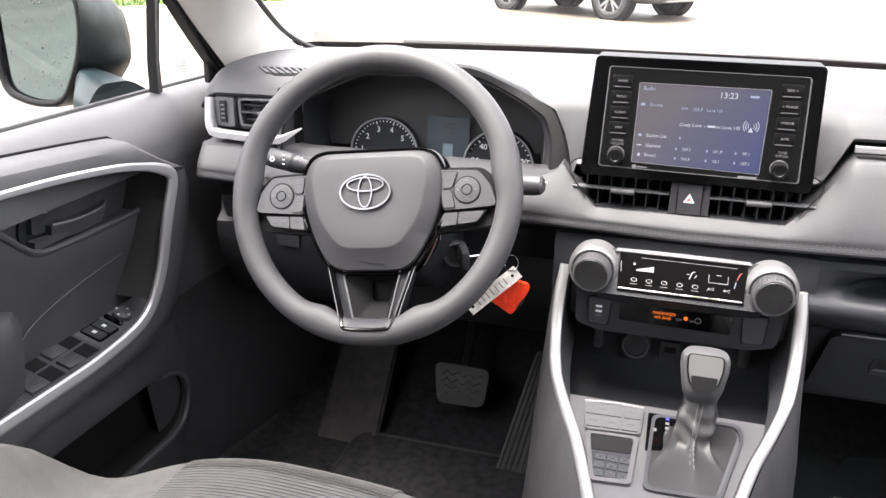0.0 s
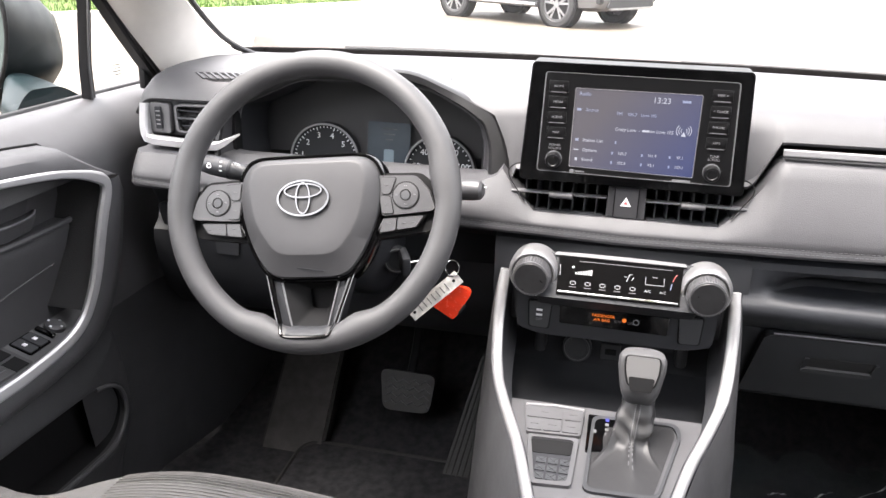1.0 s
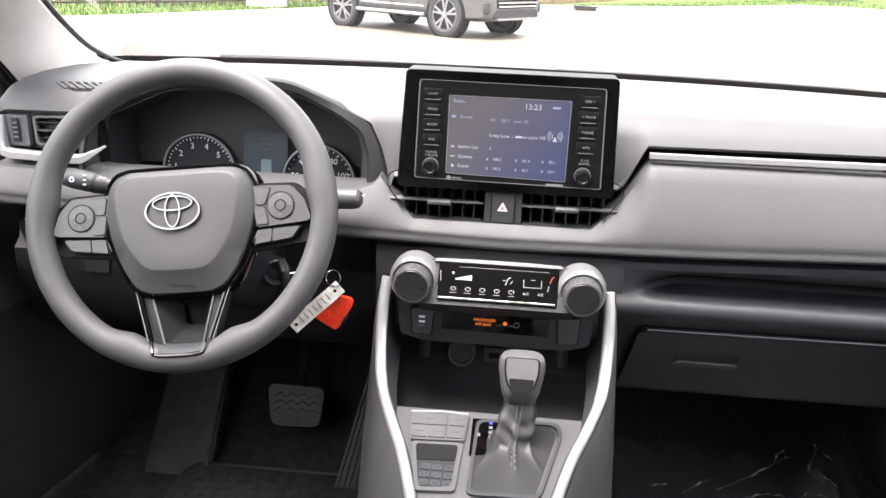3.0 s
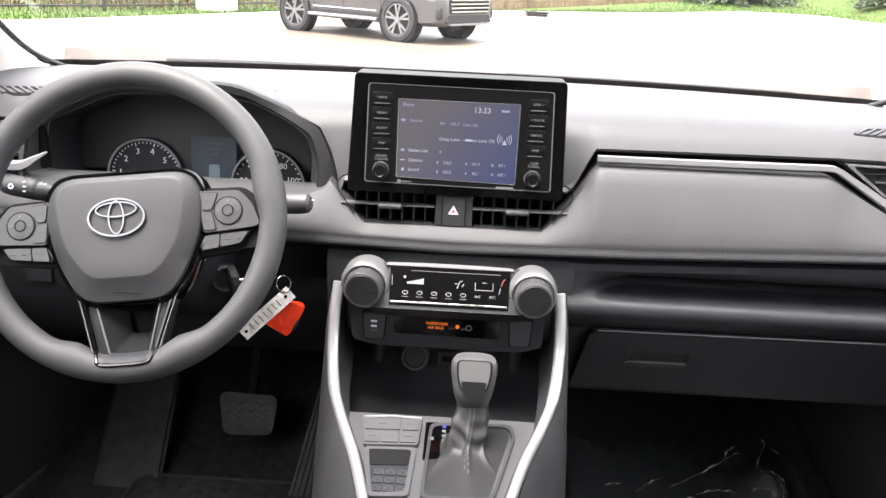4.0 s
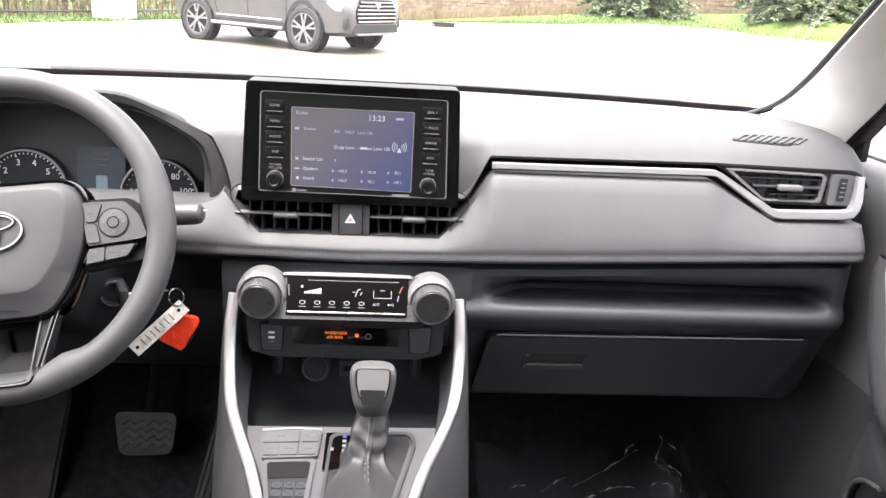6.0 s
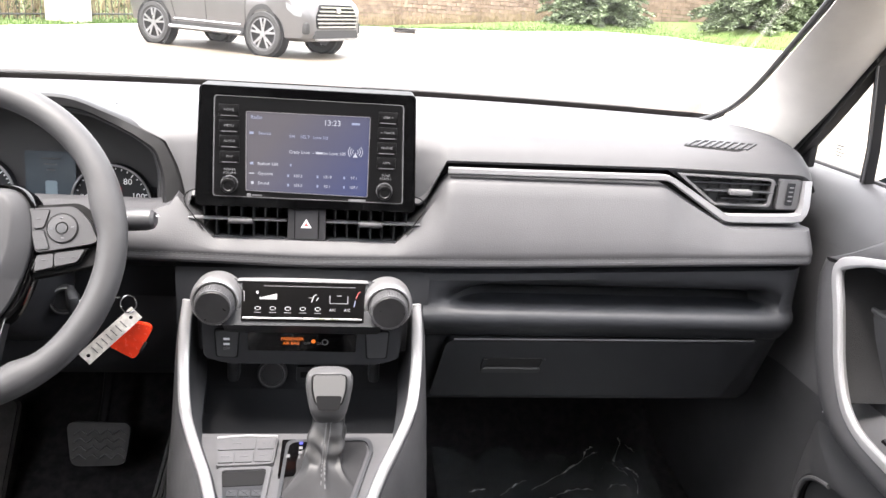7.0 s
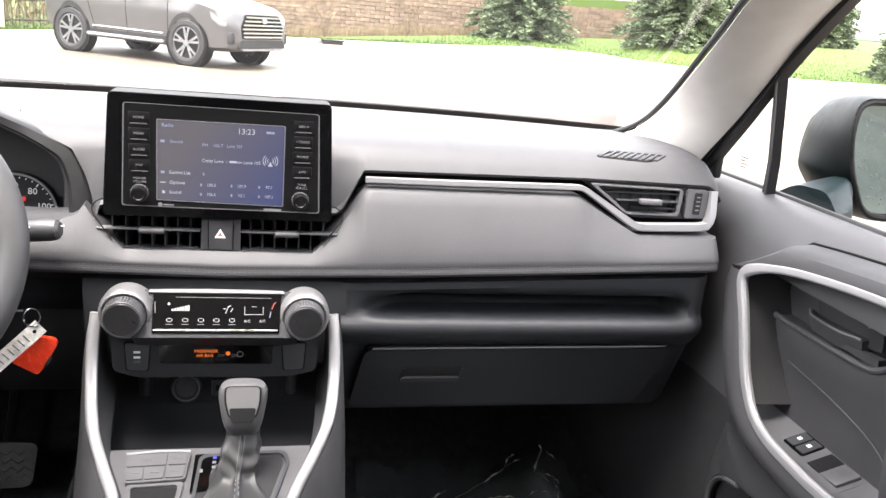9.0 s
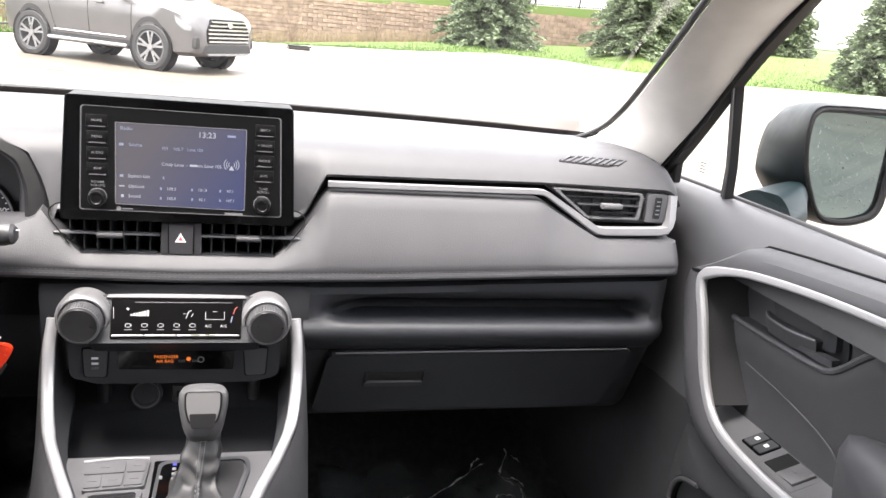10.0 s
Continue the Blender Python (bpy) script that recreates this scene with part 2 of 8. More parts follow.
HOOD_LINE = ((-0.594, 1.006), (-0.588, 1.054), (-0.552, 1.074), (-0.478, 1.110), (-0.303, 1.118), (-0.230, 1.089), (-0.184, 1.070), (-0.166, 1.036), (-0.155, 0.997), (-0.150, 0.970))
rows = []
for x in xs_between(-0.722, 0.722, 0.005):
    k = max(0.0, (abs(x) - 0.690) / 0.032)
    drop = 0.022 * k ** 2.4
    gy = glass_y(x)
    hooded = -0.592 < x < -0.1515
    zl = 1.0 if -0.25 < x < 0 else upper_low(x)
    yl = lerp(0.938, 0.952, (zl - 1.0) / 0.0575)
    prof = [(gy + 0.04, 1.070), (gy, 1.082), (gy - 0.03, 1.088), (1.25, 1.095), (1.15, 1.099), (1.06, 1.100), (1.015, 1.097), (0.99, 1.092),
            (0.973, 1.083), (0.962, 1.071 if zl > 1.05 else 1.066), (lerp(yl, 0.958, 0.4), lerp(zl, 1.066, 0.12)), (yl, zl + 0.002), (yl + 0.003, zl - 0.002), (yl + 0.03, zl - 0.004)]
    if hooded:          # the pad runs up to the hood and turns in behind it
        zo = knots(x, *HOOD_LINE) - 0.003
        yb = 1.0 if zo >= 1.0998 else knots(zo, *[(z, y) for y, z in sorted(prof[5:12], key=lambda q: q[1])])
        zo = zo if zo < 1.0998 else 1.094
        prof = [q if q[0] > yb else (yb, zo) for q in prof[:12]] + [(max(yb, 0.986), zo - 0.003), (1.07, zo - 0.008)]
    rows.append([(x, y, z - drop * min(1, (1.5 - y) * 3)) for y, z in prof])
part("upper_pad", surf(rows), SOFT, dash)


def pad_top(x):
    a = abs(x)
    side = knots(a, (0.0, 0.955), (0.118, 0.955), (0.160, 1.000), (0.186, 1.0385), (0.49, 1.041), (0.583, 0.990), (0.72, 0.990))
    if x < -0.165:
        return min(side, knots(x, (-0.60, 0.990), (-0.56, 0.985), (-0.20, 0.985), (-0.165, 1.0)))
    return side


rows = []
for x in xs_between(-0.712, 0.712, 0.008):
    k = max(0.0, (abs(x) - 0.690) / 0.022)
    zt, zs = pad_top(x), seam_z(x)
    zb = zs - 0.009
    h = zt - zb
    prof = [(0.985, zt - 0.001), (0.946, zt), (0.936, zt - 0.003)]
    for f in (0.06, 0.22, 0.40, 0.58, 0.76, 0.92):
        prof.append((0.893 + 0.043 * (1 - f) ** 1.25 * min(1, h / 0.09), zt - f * (zt - zs - 0.004)))
    prof += [(0.8935, zs + 0.003), (0.8945, zs), (0.8930, zs - 0.003), (0.8925, zb + 0.002), (0.8950, zb - 0.002), (0.906, zb - 0.006), (0.94, zb - 0.012)]
    rows.append([(x, y + 0.02 * k ** 3, z) for y, z in prof])
mid = part("face_pad", surf(rows), SOFT, dash)

# twin rows of stitches beside the seam
bm = bmesh.new()
for off in (0.0016, -0.0036):
    x = -0.70
    while x < 0.70:
        c = Vector((x, 0.8928, seam_z(x) + off))
        bmesh.ops.create_cube(bm, size=1, matrix=Matrix.Translation(c) @ Matrix.Diagonal((0.0040, 0.0007, 0.0006, 1)))
        x += 0.0062
tagged(part("seam_stitching", bm, STITCH, mid, "grey thread stitching", smooth=0), kind="stuff")

# core behind the strip and the side vents
part("backing_panel", box((0.44, 0.985, 1.02), (0.56, 0.02, 0.085)), BLACKGAP, dash)
part("backing_panel", box((-0.645, 0.985, 1.02), (0.142, 0.02, 0.085)), BLACKGAP, dash)

# satin strip: straight, then down round the side vent and up at the end
strip_sec = [(-0.004, -0.0062), (0.004, -0.0062), (0.006, -0.004), (0.006, 0.004), (0.004, 0.0062), (-0.004, 0.0062)]


def strip_path(s, full):
    p = [(0.186, 0.944, 1.0485), (0.30, 0.942, 1.0495), (0.42, 0.941, 1.0510), (0.484, 0.940, 1.0520)] if full else [(0.550, 0.940, 1.0185), (0.560, 0.938, 1.0125), (0.570, 0.937, 1.0067)]
    p = [Vector(q) for q in p]
    if full:
        p += [Vector(q) for q in ((0.493, 0.940, 1.0512), (0.502, 0.940, 1.0475), (0.545, 0.938, 1.0215))]
    p += [Vector(q) for q in ((0.576, 0.936, 1.0028), (0.583, 0.936, 0.9995), (0.594, 0.936, 0.9985), (0.64, 0.938, 0.9990), (0.685, 0.940, 1.0000),
                              (0.698, 0.942, 1.0020), (0.7025, 0.944, 1.0080), (0.705, 0.946, 1.018), (0.7055, 0.950, 1.036), (0.7055, 0.953, 1.052))]
    return [Vector((s * q.x, q.y, q.z)) for q in p]


for s, full in ((1, True), (-1, False)):
    path = strip_path(s, full)
    sc = [knots(abs(p.x), (0.49, 0.78), (0.58, 1.12), (0.72, 1.2)) * (1 if full else knots(abs(p.x), (0.550, 0.22), (0.560, 0.50), (0.580, 1.0))) for p in path]
    part("silver_strip", bevelled(sweep(path, strip_sec, up=(0, -1, 0), scale=sc), 0.001, 1, 30), SATIN, dash, "satin silver strip")

# side air vents
for s in (1, -1):
    f = face(0.952) if s > 0 else (lambda u, v, d=0.0: Vector((-u, 0.952 - d, v)))
    hood = rounded([(0.498 if s > 0 else 0.572, 1.0600), (0.706, 1.0580), (0.706, 1.006), (0.585, 1.006)], 0.004, 3)
    part("vent_surround", plate(hood, f, -0.02, -0.008, 0.001), HARD, dash)
    out = rounded([(0.510 if s > 0 else 0.578, 1.0560), (0.657, 1.0530), (0.655, 1.0130), (0.570 if s > 0 else 0.588, 1.0130)], 0.006, 4)
    c = Vector((0.605 if s > 0 else 0.618, 1.034))
    inn = [c + (Vector(p) - c) * 0.90 for p in out]
    vent = part("side_vent", ring(out, inn, f, -0.012, 0.004, 0.0012), GREYP, dash, "grey framed side air vent")
    part("duct", plate(inn, f, -0.011, -0.009), BLACKGAP, vent)
    part("louvre", box(f(0.606 if s > 0 else 0.618, 1.0335, -0.004), (0.105 if s > 0 else 0.070, 0.016, 0.0030), 0.001), HARD, vent)
    part("louvre", box(f(0.598 if s > 0 else 0.620, 1.0445, -0.006), (0.130 if s > 0 else 0.07, 0.014, 0.0024), 0.001), DARK, vent)
    part("louvre", box(f(0.618, 1.0225, -0.006), (0.075 if s > 0 else 0.06, 0.014, 0.0024), 0.001), DARK, vent)
    for k in range(6 if s > 0 else 4):
        part("vane", box(f((0.563 if s > 0 else 0.594) + 0.016 * k, 1.033, -0.008), (0.0016, 0.004, 0.034)), DARK, vent)
    part("slider_tab", box(f(0.605, 1.0335, 0.006), (0.034, 0.012, 0.0075), 0.002), GREYP, vent)
    part("wheel_slot", plate(rounded([(0.666, 1.053), (0.699, 1.053), (0.699, 1.010), (0.666, 1.010)], 0.004), f, -0.008, 0.001, 0.001), GREYP, dash)
    wheel = part("vent_thumbwheel", plate(rounded([(0.678, 1.049), (0.688, 1.049), (0.688, 1.016), (0.678, 1.016)], 0.002), f, 0.0, 0.004, 0.001), DARK, dash)
    for k in range(4):
        part("wheel_rib", box(f(0.683, 1.023 + 0.0065 * k, 0.0045), (0.006, 0.001, 0.0018)), PRINT, wheel)

# speaker grilles let into the top
for s in (1, -1):
    def top(u, v, d=0.0, s=s):
        return Vector((s * u, v, knots(v, (0.962, 1.073), (0.973, 1.0835), (0.99, 1.0922), (1.015, 1.0972), (1.06, 1.1002)) + d))
    ol = rounded([(0.524, 0.984), (0.610, 0.977), (0.650, 0.999), (0.562, 1.006)], 0.010, 4)
    grille = part("speaker_grille", plate(ol, top, -0.004, 0.0004), BLACKGAP, dash)
    for k in range(9):
        u = 0.543 + 0.0110 * k
        b = box(top(u, 0.9925 - 0.0006 * k, 0.0004), (0.0036, 0.024, 0.002), 0.0006, Matrix.Rotation(s * -0.95, 4, "Z") @ Matrix.Rotation(0.25, 4, "X"))
        part("grille_bar", b, HARD, grille)

# lower dash on the passenger side: open shelf, glovebox surround
rows = []
for x in xs_between(0.158, 0.705, 0.01):
    k = min(1.0, max(0.0, (x - 0.172) / 0.085)) * min(1.0, max(0.0, (0.678 - x) / 0.030))
    k = k * k * (3 - 2 * k)
    zb = seam_z(x) - 0.019
    tail = max(0.0, (x - 0.675) / 0.03)
    prof = [(0.935, zb + 0.004), (0.9035, zb - 0.003), (0.9025, zb - 0.012), (lerp(0.9030, 0.9050, k), lerp(0.905, 0.908, k)), (lerp(0.9030, 0.9110, k), lerp(0.897, 0.900, k)), (lerp(0.9030, 0.926, k), lerp(0.890, 0.8945, k)),
            (lerp(0.9028, 0.958, k), lerp(0.882, 0.888, k)), (lerp(0.9026, 0.968, k), 0.878), (lerp(0.9024, 0.960, k), lerp(0.874, 0.8685, k)), (lerp(0.9020, 0.930, k), lerp(0.870, 0.8655, k)), (lerp(0.9000, 0.9080, k), lerp(0.867, 0.8660, k)),
            (0.8990, 0.8645), (0.8945, 0.8605), (0.8925, 0.8540), (0.8930, 0.8470), (0.8965, 0.8400), (0.903, 0.8340), (0.909, 0.8260), (0.9130, 0.8215), (0.922, 0.8190), (0.923, 0.8120), (0.973, 0.697), (0.985, 0.685), (1.25, 0.665)]
    rows.append([(x, y + 0.020 * tail ** 2, z) for y, z in prof])
part("lower_panel", surf(rows), LOWDASH, dash)


def gb(u, v, d=0.0):
    # v runs down the sloping glovebox door: 0 at its top edge
    return Vector((u, 0.9125 + 0.40 * v - 0.93 * d, 0.8165 - 0.917 * v - 0.4 * d))


ol = rounded([(0.196, 0.002), (0.660, -0.003), (0.640, 0.122), (0.182, 0.122)], 0.012, 5)
GBOX = mat("glovebox_plastic", (0.0168, 0.0182, 0.0215), 0.5, vary=0.1, vscale=9, bump=0.3, bscale=1300, cell=True, rvary=0.06, spec=0.35)
door = part("glovebox_door", plate(ol, gb, -0.012, 0.004, 0.0035, 3), GBOX, dash)
ol2 = rounded([(0.256, 0.036), (0.344, 0.036), (0.338, 0.062), (0.252, 0.062)], 0.003, 3)
# lighter grey tube paints the glint on the door's top edge
part("door_top_glint", tube([gb(u, -0.002 - 0.005 * (u - 0.196) / 0.464, 0.0035) for u in spread(0.206, 0.648, 12)], 0.0012, 6), GREYP, door)
# flat near-black plate on the door paints the shade of the latch recess
part("latch_recess_shade", plate(ol2, gb, 0.0032, 0.0044), mat("shaded_latch_plastic", (0.006, 0.0063, 0.0072), 0.55, vary=0.1), door)
part("latch", plate(rounded([(0.254, 0.055), (0.339, 0.055), (0.337, 0.063), (0.251, 0.063)], 0.003, 3), gb, 0.0, 0.0085, 0.0015), HARD, door)
for u in (0.255, 0.341):
    part("latch_side", plate([(u - 0.002, 0.037), (u + 0.003, 0.037), (u + 0.001, 0.058), (u - 0.004, 0.058)], gb, 0.0, 0.0065, 0.001), GBOX, door)

part("underside", surf([[(x, 1.22, 0.668), (x, 1.36, 0.665), (x, 1.53, 0.70)] for x in spread(-0.80, 0.80, 5)]), DARK, dash)

# knee panel on the driver's side
rows = []
for x in xs_between(-0.705, -0.155, 0.012):
    zb = seam_z(x) - 0.021
    prof = [(0.935, zb + 0.004), (0.950, zb - 0.012), (0.962, 0.895), (0.955, 0.872), (0.940, 0.860), (0.938, 0.842), (0.945, 0.80), (0.965, 0.755), (1.00, 0.715), (1.05, 0.695), (1.25, 0.68)]
    rows.append([(x, y, z) for y, z in prof])
knee = part("knee_panel", surf(rows), DARK, dash)
kf = face(0.938)
part("switch_blank", plate(rounded([(-0.600, 0.856), (-0.560, 0.856), (-0.562, 0.832), (-0.598, 0.832)], 0.003), kf, -0.01, 0.003, 0.001), HARD, knee)
part("side_cover", plate(rounded([(-0.700, 0.900), (-0.655, 0.905), (-0.640, 0.868), (-0.690, 0.862)], 0.01), face(0.955), -0.02, 0.008, 0.004), DARK, knee)

# ---- centre vents and hazard switch ----
vf = face(0.912)
part("vent_backing", plate([(-0.16, 1.01), (0.16, 1.01), (0.118, 0.948), (-0.118, 0.948)], vf, -0.07, -0.06), BLACKGAP, dash)
part("upper_rail", box((0, 0.922, 1.0015), (0.276, 0.03, 0.008), 0.002), BLACKGAP, dash)
for s in (1, -1):
    fn = (lambda u, v, d=0.0, s=s: Vector((s * u, 0.912 - d, v)))
    cv = part("centre_vent", plate([(0.028, 0.952), (0.118, 0.952), (0.122, 0.955), (0.028, 0.955)], fn, -0.05, 0.0), DARK, dash, "black slatted centre air vent")
    for k in range(7):
        x = 0.036 + 0.0155 * k
        h = min(0.998, 0.998) - max(0.955, 0.955 + (x - 0.118) * 1.07 if x > 0.118 else 0.955)
        part("vane", box(fn(x, 0.9975 - h / 2, -0.022), (0.0016, 0.03, h), 0.0005, Matrix.Rotation(s * 0.10, 4, "Z")), HARD, cv)
    wide = 0.118
    part("louvre", box(fn(0.028 + wide / 2, 0.9785, -0.006), (wide + 0.006, 0.012, 0.0022), 0.0008), GREYP, cv)
    part("duct_floor", box(fn(0.028 + 0.045, 0.9530, -0.030), (0.090, 0.05, 0.002)), DARK, cv)
    part("slider_tab", box(fn(0.083, 0.9785, 0.003), (0.031, 0.014, 0.0066), 0.0026, None, 3), SOFT, cv)
haz = part("hazard_switch", plate(rounded([(-0.0230, 0.9955), (0.0245, 0.9955), (0.0250, 0.9550), (-0.0240, 0.9550)], 0.002), vf, -0.012, 0.0020, 0.0012), SWGREY, dash, "grey hazard switch with white triangle")
part("button", plate(rounded([(-0.0140, 0.9950), (0.0150, 0.9950), (0.0148, 0.9560), (-0.0135, 0.9560)], 0.002), vf, 0.000, 0.0045, 0.001), SWGREY, haz)
for u in (-0.0147, 0.0157):
    part("switch_gap", box(vf(u, 0.9752, 0.0016), (0.0012, 0.002, 0.039)), BLACKGAP, haz)
tri = [(0.0, 0.9835), (0.0068, 0.9715), (-0.0068, 0.9715)]
tri2 = [(0.0, 0.9790), (0.0032, 0.9735), (-0.0032, 0.9735)]
part("warning_triangle", ring(tri, tri2, vf, 0.0044, 0.0050), LABELW, haz)
part("triangle_core", plate(tri2, vf, 0.0040, 0.0047), mat("red_print", (0.45, 0.10, 0.10), 0.5, vary=0.05, rvary=0), haz)
# shut line that runs round the upper corners of the vent opening
for s in (1, -1):
    line = smooth_path([(s * 0.141, 0.931, 1.012), (s * 0.149, 0.929, 1.010), (s * 0.1555, 0.926, 1.003), (s * 0.153, 0.920, 0.994), (s * 0.143, 0.9135, 0.982), (s * 0.130, 0.907, 0.966)], 5)
    part("shut_line", tube(line, 0.0009, 6, up=(0, -1, 0)), BLACKGAP, dash)

# ---- infotainment display ----
disp = thing("infotainment_display", (0, 0.915, 0.998), "glossy black touchscreen unit with lit radio screen and side buttons", "display")
df = face(0.905)
body = rounded([(-0.1300, 1.1490), (0.1330, 1.1490), (0.1400, 0.9975), (-0.1395, 0.9975)], 0.006, 4)
hb = solid([[Vector((u, 0.945, v)) for u, v in body], [Vector((u * 1.0, 0.905, v)) for u, v in body]])
part("housing", bevelled(hb, 0.0025, 3, 40), mat("display_back_plastic", (0.0016, 0.0016, 0.0018), 0.5, vary=0.1, rvary=0.05, spec=0.12), disp, "black plastic housing")
part("back_cover", box((0, 0.965, 1.06), (0.22, 0.05, 0.12), 0.02), HARD, disp)
fo = rounded([(-0.1130, 1.1375), (0.1185, 1.1365), (0.1235, 1.0090), (-0.1170, 1.0110)], 0.004, 4)
part("gloss_frame", ring([Vector(p) * 0.985 + Vector((0.0, 1.073)) * 0.015 for p in body], fo, df, -0.001, 0.0012, 0.0005), GLOSS, disp, "piano black frame")
fi = [Vector(p) * 0.987 + Vector((0.0002, 1.073)) * 0.013 for p in fo]
part("bezel_trim", ring(fo, fi, df, -0.002, 0.0012, 0.0004), GREYP, disp, "thin silver-grey bezel line")
FASCIA = mat("satin_black_fascia", (0.0050, 0.0050, 0.0054), 0.36, vary=0.05, rvary=0.04, spec=0.3)
part("fascia", plate(fi, df, -0.002, 0.0006), FASCIA, disp)
so = rounded([(-0.0755, 1.1195), (0.0775, 1.1195), (0.0775, 1.0160), (-0.0765, 1.0190)], 0.002, 3)
si = [Vector(p) * 0.985 + Vector((0.0006, 1.069)) * 0.015 for p in so]
part("screen_rim", ring(so, si, df, 0.0, 0.0011, 0.0003), GREYP, disp)

# ---- screen contents ----
def screen_mat():
    m = bpy.data.materials.new("lit_screen")
    m.use_nodes = True
    n, l = m.node_tree.nodes, m.node_tree.links
    b = n["Principled BSDF"]
    co = n.new("ShaderNodeTexCoord")
    mp = n.new("ShaderNodeMapping")
    mp.inputs["Rotation"].default_value = (0, radians(-38), 0)
    gr = n.new("ShaderNodeTexGradient")
    mp.inputs["Scale"].default_value = (7.0, 7.0, 7.0)
    mp.inputs["Location"].default_value = (0.62, 0, 0)
    ra = n.new("ShaderNodeValToRGB")
    ra.color_ramp.elements[0].color, ra.color_ramp.elements[1].color = (0.118, 0.112, 0.124, 1), (0.026, 0.046, 0.165, 1)
    l.new(co.outputs["Object"], mp.inputs[0])
    l.new(mp.outputs[0], gr.inputs[0])
    l.new(gr.outputs[0], ra.inputs[0])
    b.inputs["Base Color"].default_value = (0.02, 0.02, 0.025, 1)
    b.inputs["Roughness"].default_value = 0.22
    l.new(ra.outputs[0], b.inputs["Emission Color"])
    b.inputs["Emission Strength"].default_value = SCREEN
    return m


def glow(name, color, k):
    m = mat(name, color, 0.5, vary=0.0, rvary=0, emit=k)
    b = m.node_tree.nodes["Principled BSDF"]
    m.node_tree.links.remove(b.inputs["Base Color"].links[0])
    b.inputs["Base Color"].default_value = (0.01, 0.01, 0.012, 1)
    return m


EMIT = 2.0 ** -EXPOSURE
SCREEN = 1.12 * EMIT
LIT = glow("lit_white", (0.8, 0.85, 1.0), 0.85 * EMIT)
LITDIM = glow("lit_pale_blue", (0.45, 0.53, 0.80), 0.85 * EMIT)
AMBER = glow("lit_amber", (1.0, 0.22, 0.02), 0.9 * EMIT)
BLUE = glow("lit_blue", (0.1, 0.12, 1.0), 0.96 * EMIT)
GREENL = glow("lit_green", (0.42, 0.55, 0.08), 0.35 * EMIT)
REDL = glow("lit_red", (1.0, 0.05, 0.03), 0.80 * EMIT)
LCD = mat("grey_blue_lcd", (0.035, 0.045, 0.055), 0.25, vary=0.12, vscale=30, emit=0.42 * EMIT, rvary=0)
scr = part("screen", plate(si, df, 0.0, 0.0008), screen_mat(), disp, "lit blue-grey radio screen", smooth=0)


def on_screen(u, v):
    return lerp(-0.0755, 0.0775, u), lerp(1.1195, 1.0175, v)


for words, u, v, size, m in (("Radio", 0.085, 0.07, 0.0062, LITDIM), ("13:23", 0.69, 0.10, 0.0098, LIT), ("Source", 0.15, 0.26, 0.0054, LITDIM), ("FM", 0.37, 0.285, 0.0054, LITDIM),
                             ("105.7", 0.47, 0.285, 0.0054, LITDIM), ("Love 105", 0.60, 0.285, 0.0050, LITDIM), ("Crazy Love  -", 0.445, 0.475, 0.0056, LIT), ("on Love 105", 0.715, 0.475, 0.0056, LIT), ("Station List", 0.175, 0.635, 0.0056, LIT), ("Options", 0.155, 0.76, 0.0056, LIT), ("Sound", 0.14, 0.88, 0.0056, LIT),
                             ("100.3", 0.42, 0.775, 0.0050, LIT), ("101.9", 0.66, 0.775, 0.0050, LIT), ("97.1", 0.88, 0.775, 0.0050, LIT), ("105.5", 0.42, 0.895, 0.0050, LIT), ("92.1", 0.66, 0.895, 0.0050, LIT), ("107.1", 0.88, 0.895, 0.0050, LIT)):
    cx, cz = on_screen(u, v)
    part("screen_text", text_mesh(words, size, lambda a, b, d, cx=cx, cz=cz: df(cx + a, cz + b, d), 0.0011), m, scr, smooth=0)
for u, v, w, h, m in ((0.590, 0.475, 0.009, 0.0024, LIT), (0.88, 0.095, 0.010, 0.0026, LITDIM), (0.045, 0.26, 0.005, 0.003, LITDIM), (0.045, 0.635, 0.004, 0.003, LITDIM), (0.045, 0.76, 0.006, 0.0012, LIT),
                      (0.05, 0.88, 0.003, 0.0034, LIT), (0.34, 0.775, 0.002, 0.003, LITDIM), (0.58, 0.775, 0.002, 0.003, LITDIM), (0.80, 0.775, 0.002, 0.003, LITDIM), (0.34, 0.895, 0.002, 0.003, LITDIM), (0.58, 0.895, 0.002, 0.003, LITDIM), (0.80, 0.895, 0.002, 0.003, LITDIM), (0.36, 0.64, 0.0016, 0.003, LITDIM)):
    cx, cz = on_screen(u, v)
    part("screen_mark", box(df(cx, cz, 0.0011), (w, 0.0004, h)), m, scr, smooth=0)
cx, cz = on_screen(0.885, 0.46)
part("antenna_icon", plate([(cx, cz + 0.001), (cx + 0.003, cz - 0.005), (cx - 0.003, cz - 0.005)], df, 0.001, 0.0013), LIT, scr)
for r in (0.0035, 0.0062, 0.0089):
    for s in (0, math.pi):
        arc = [df(cx + r * math.cos(s + a), cz + 0.002 + r * math.sin(s + a), 0.0012) for a in spread(-0.75, 0.75, 9)]
        part("antenna_wave", tube(arc, 0.0004, 5, up=(0, -1, 0)), LIT, scr)

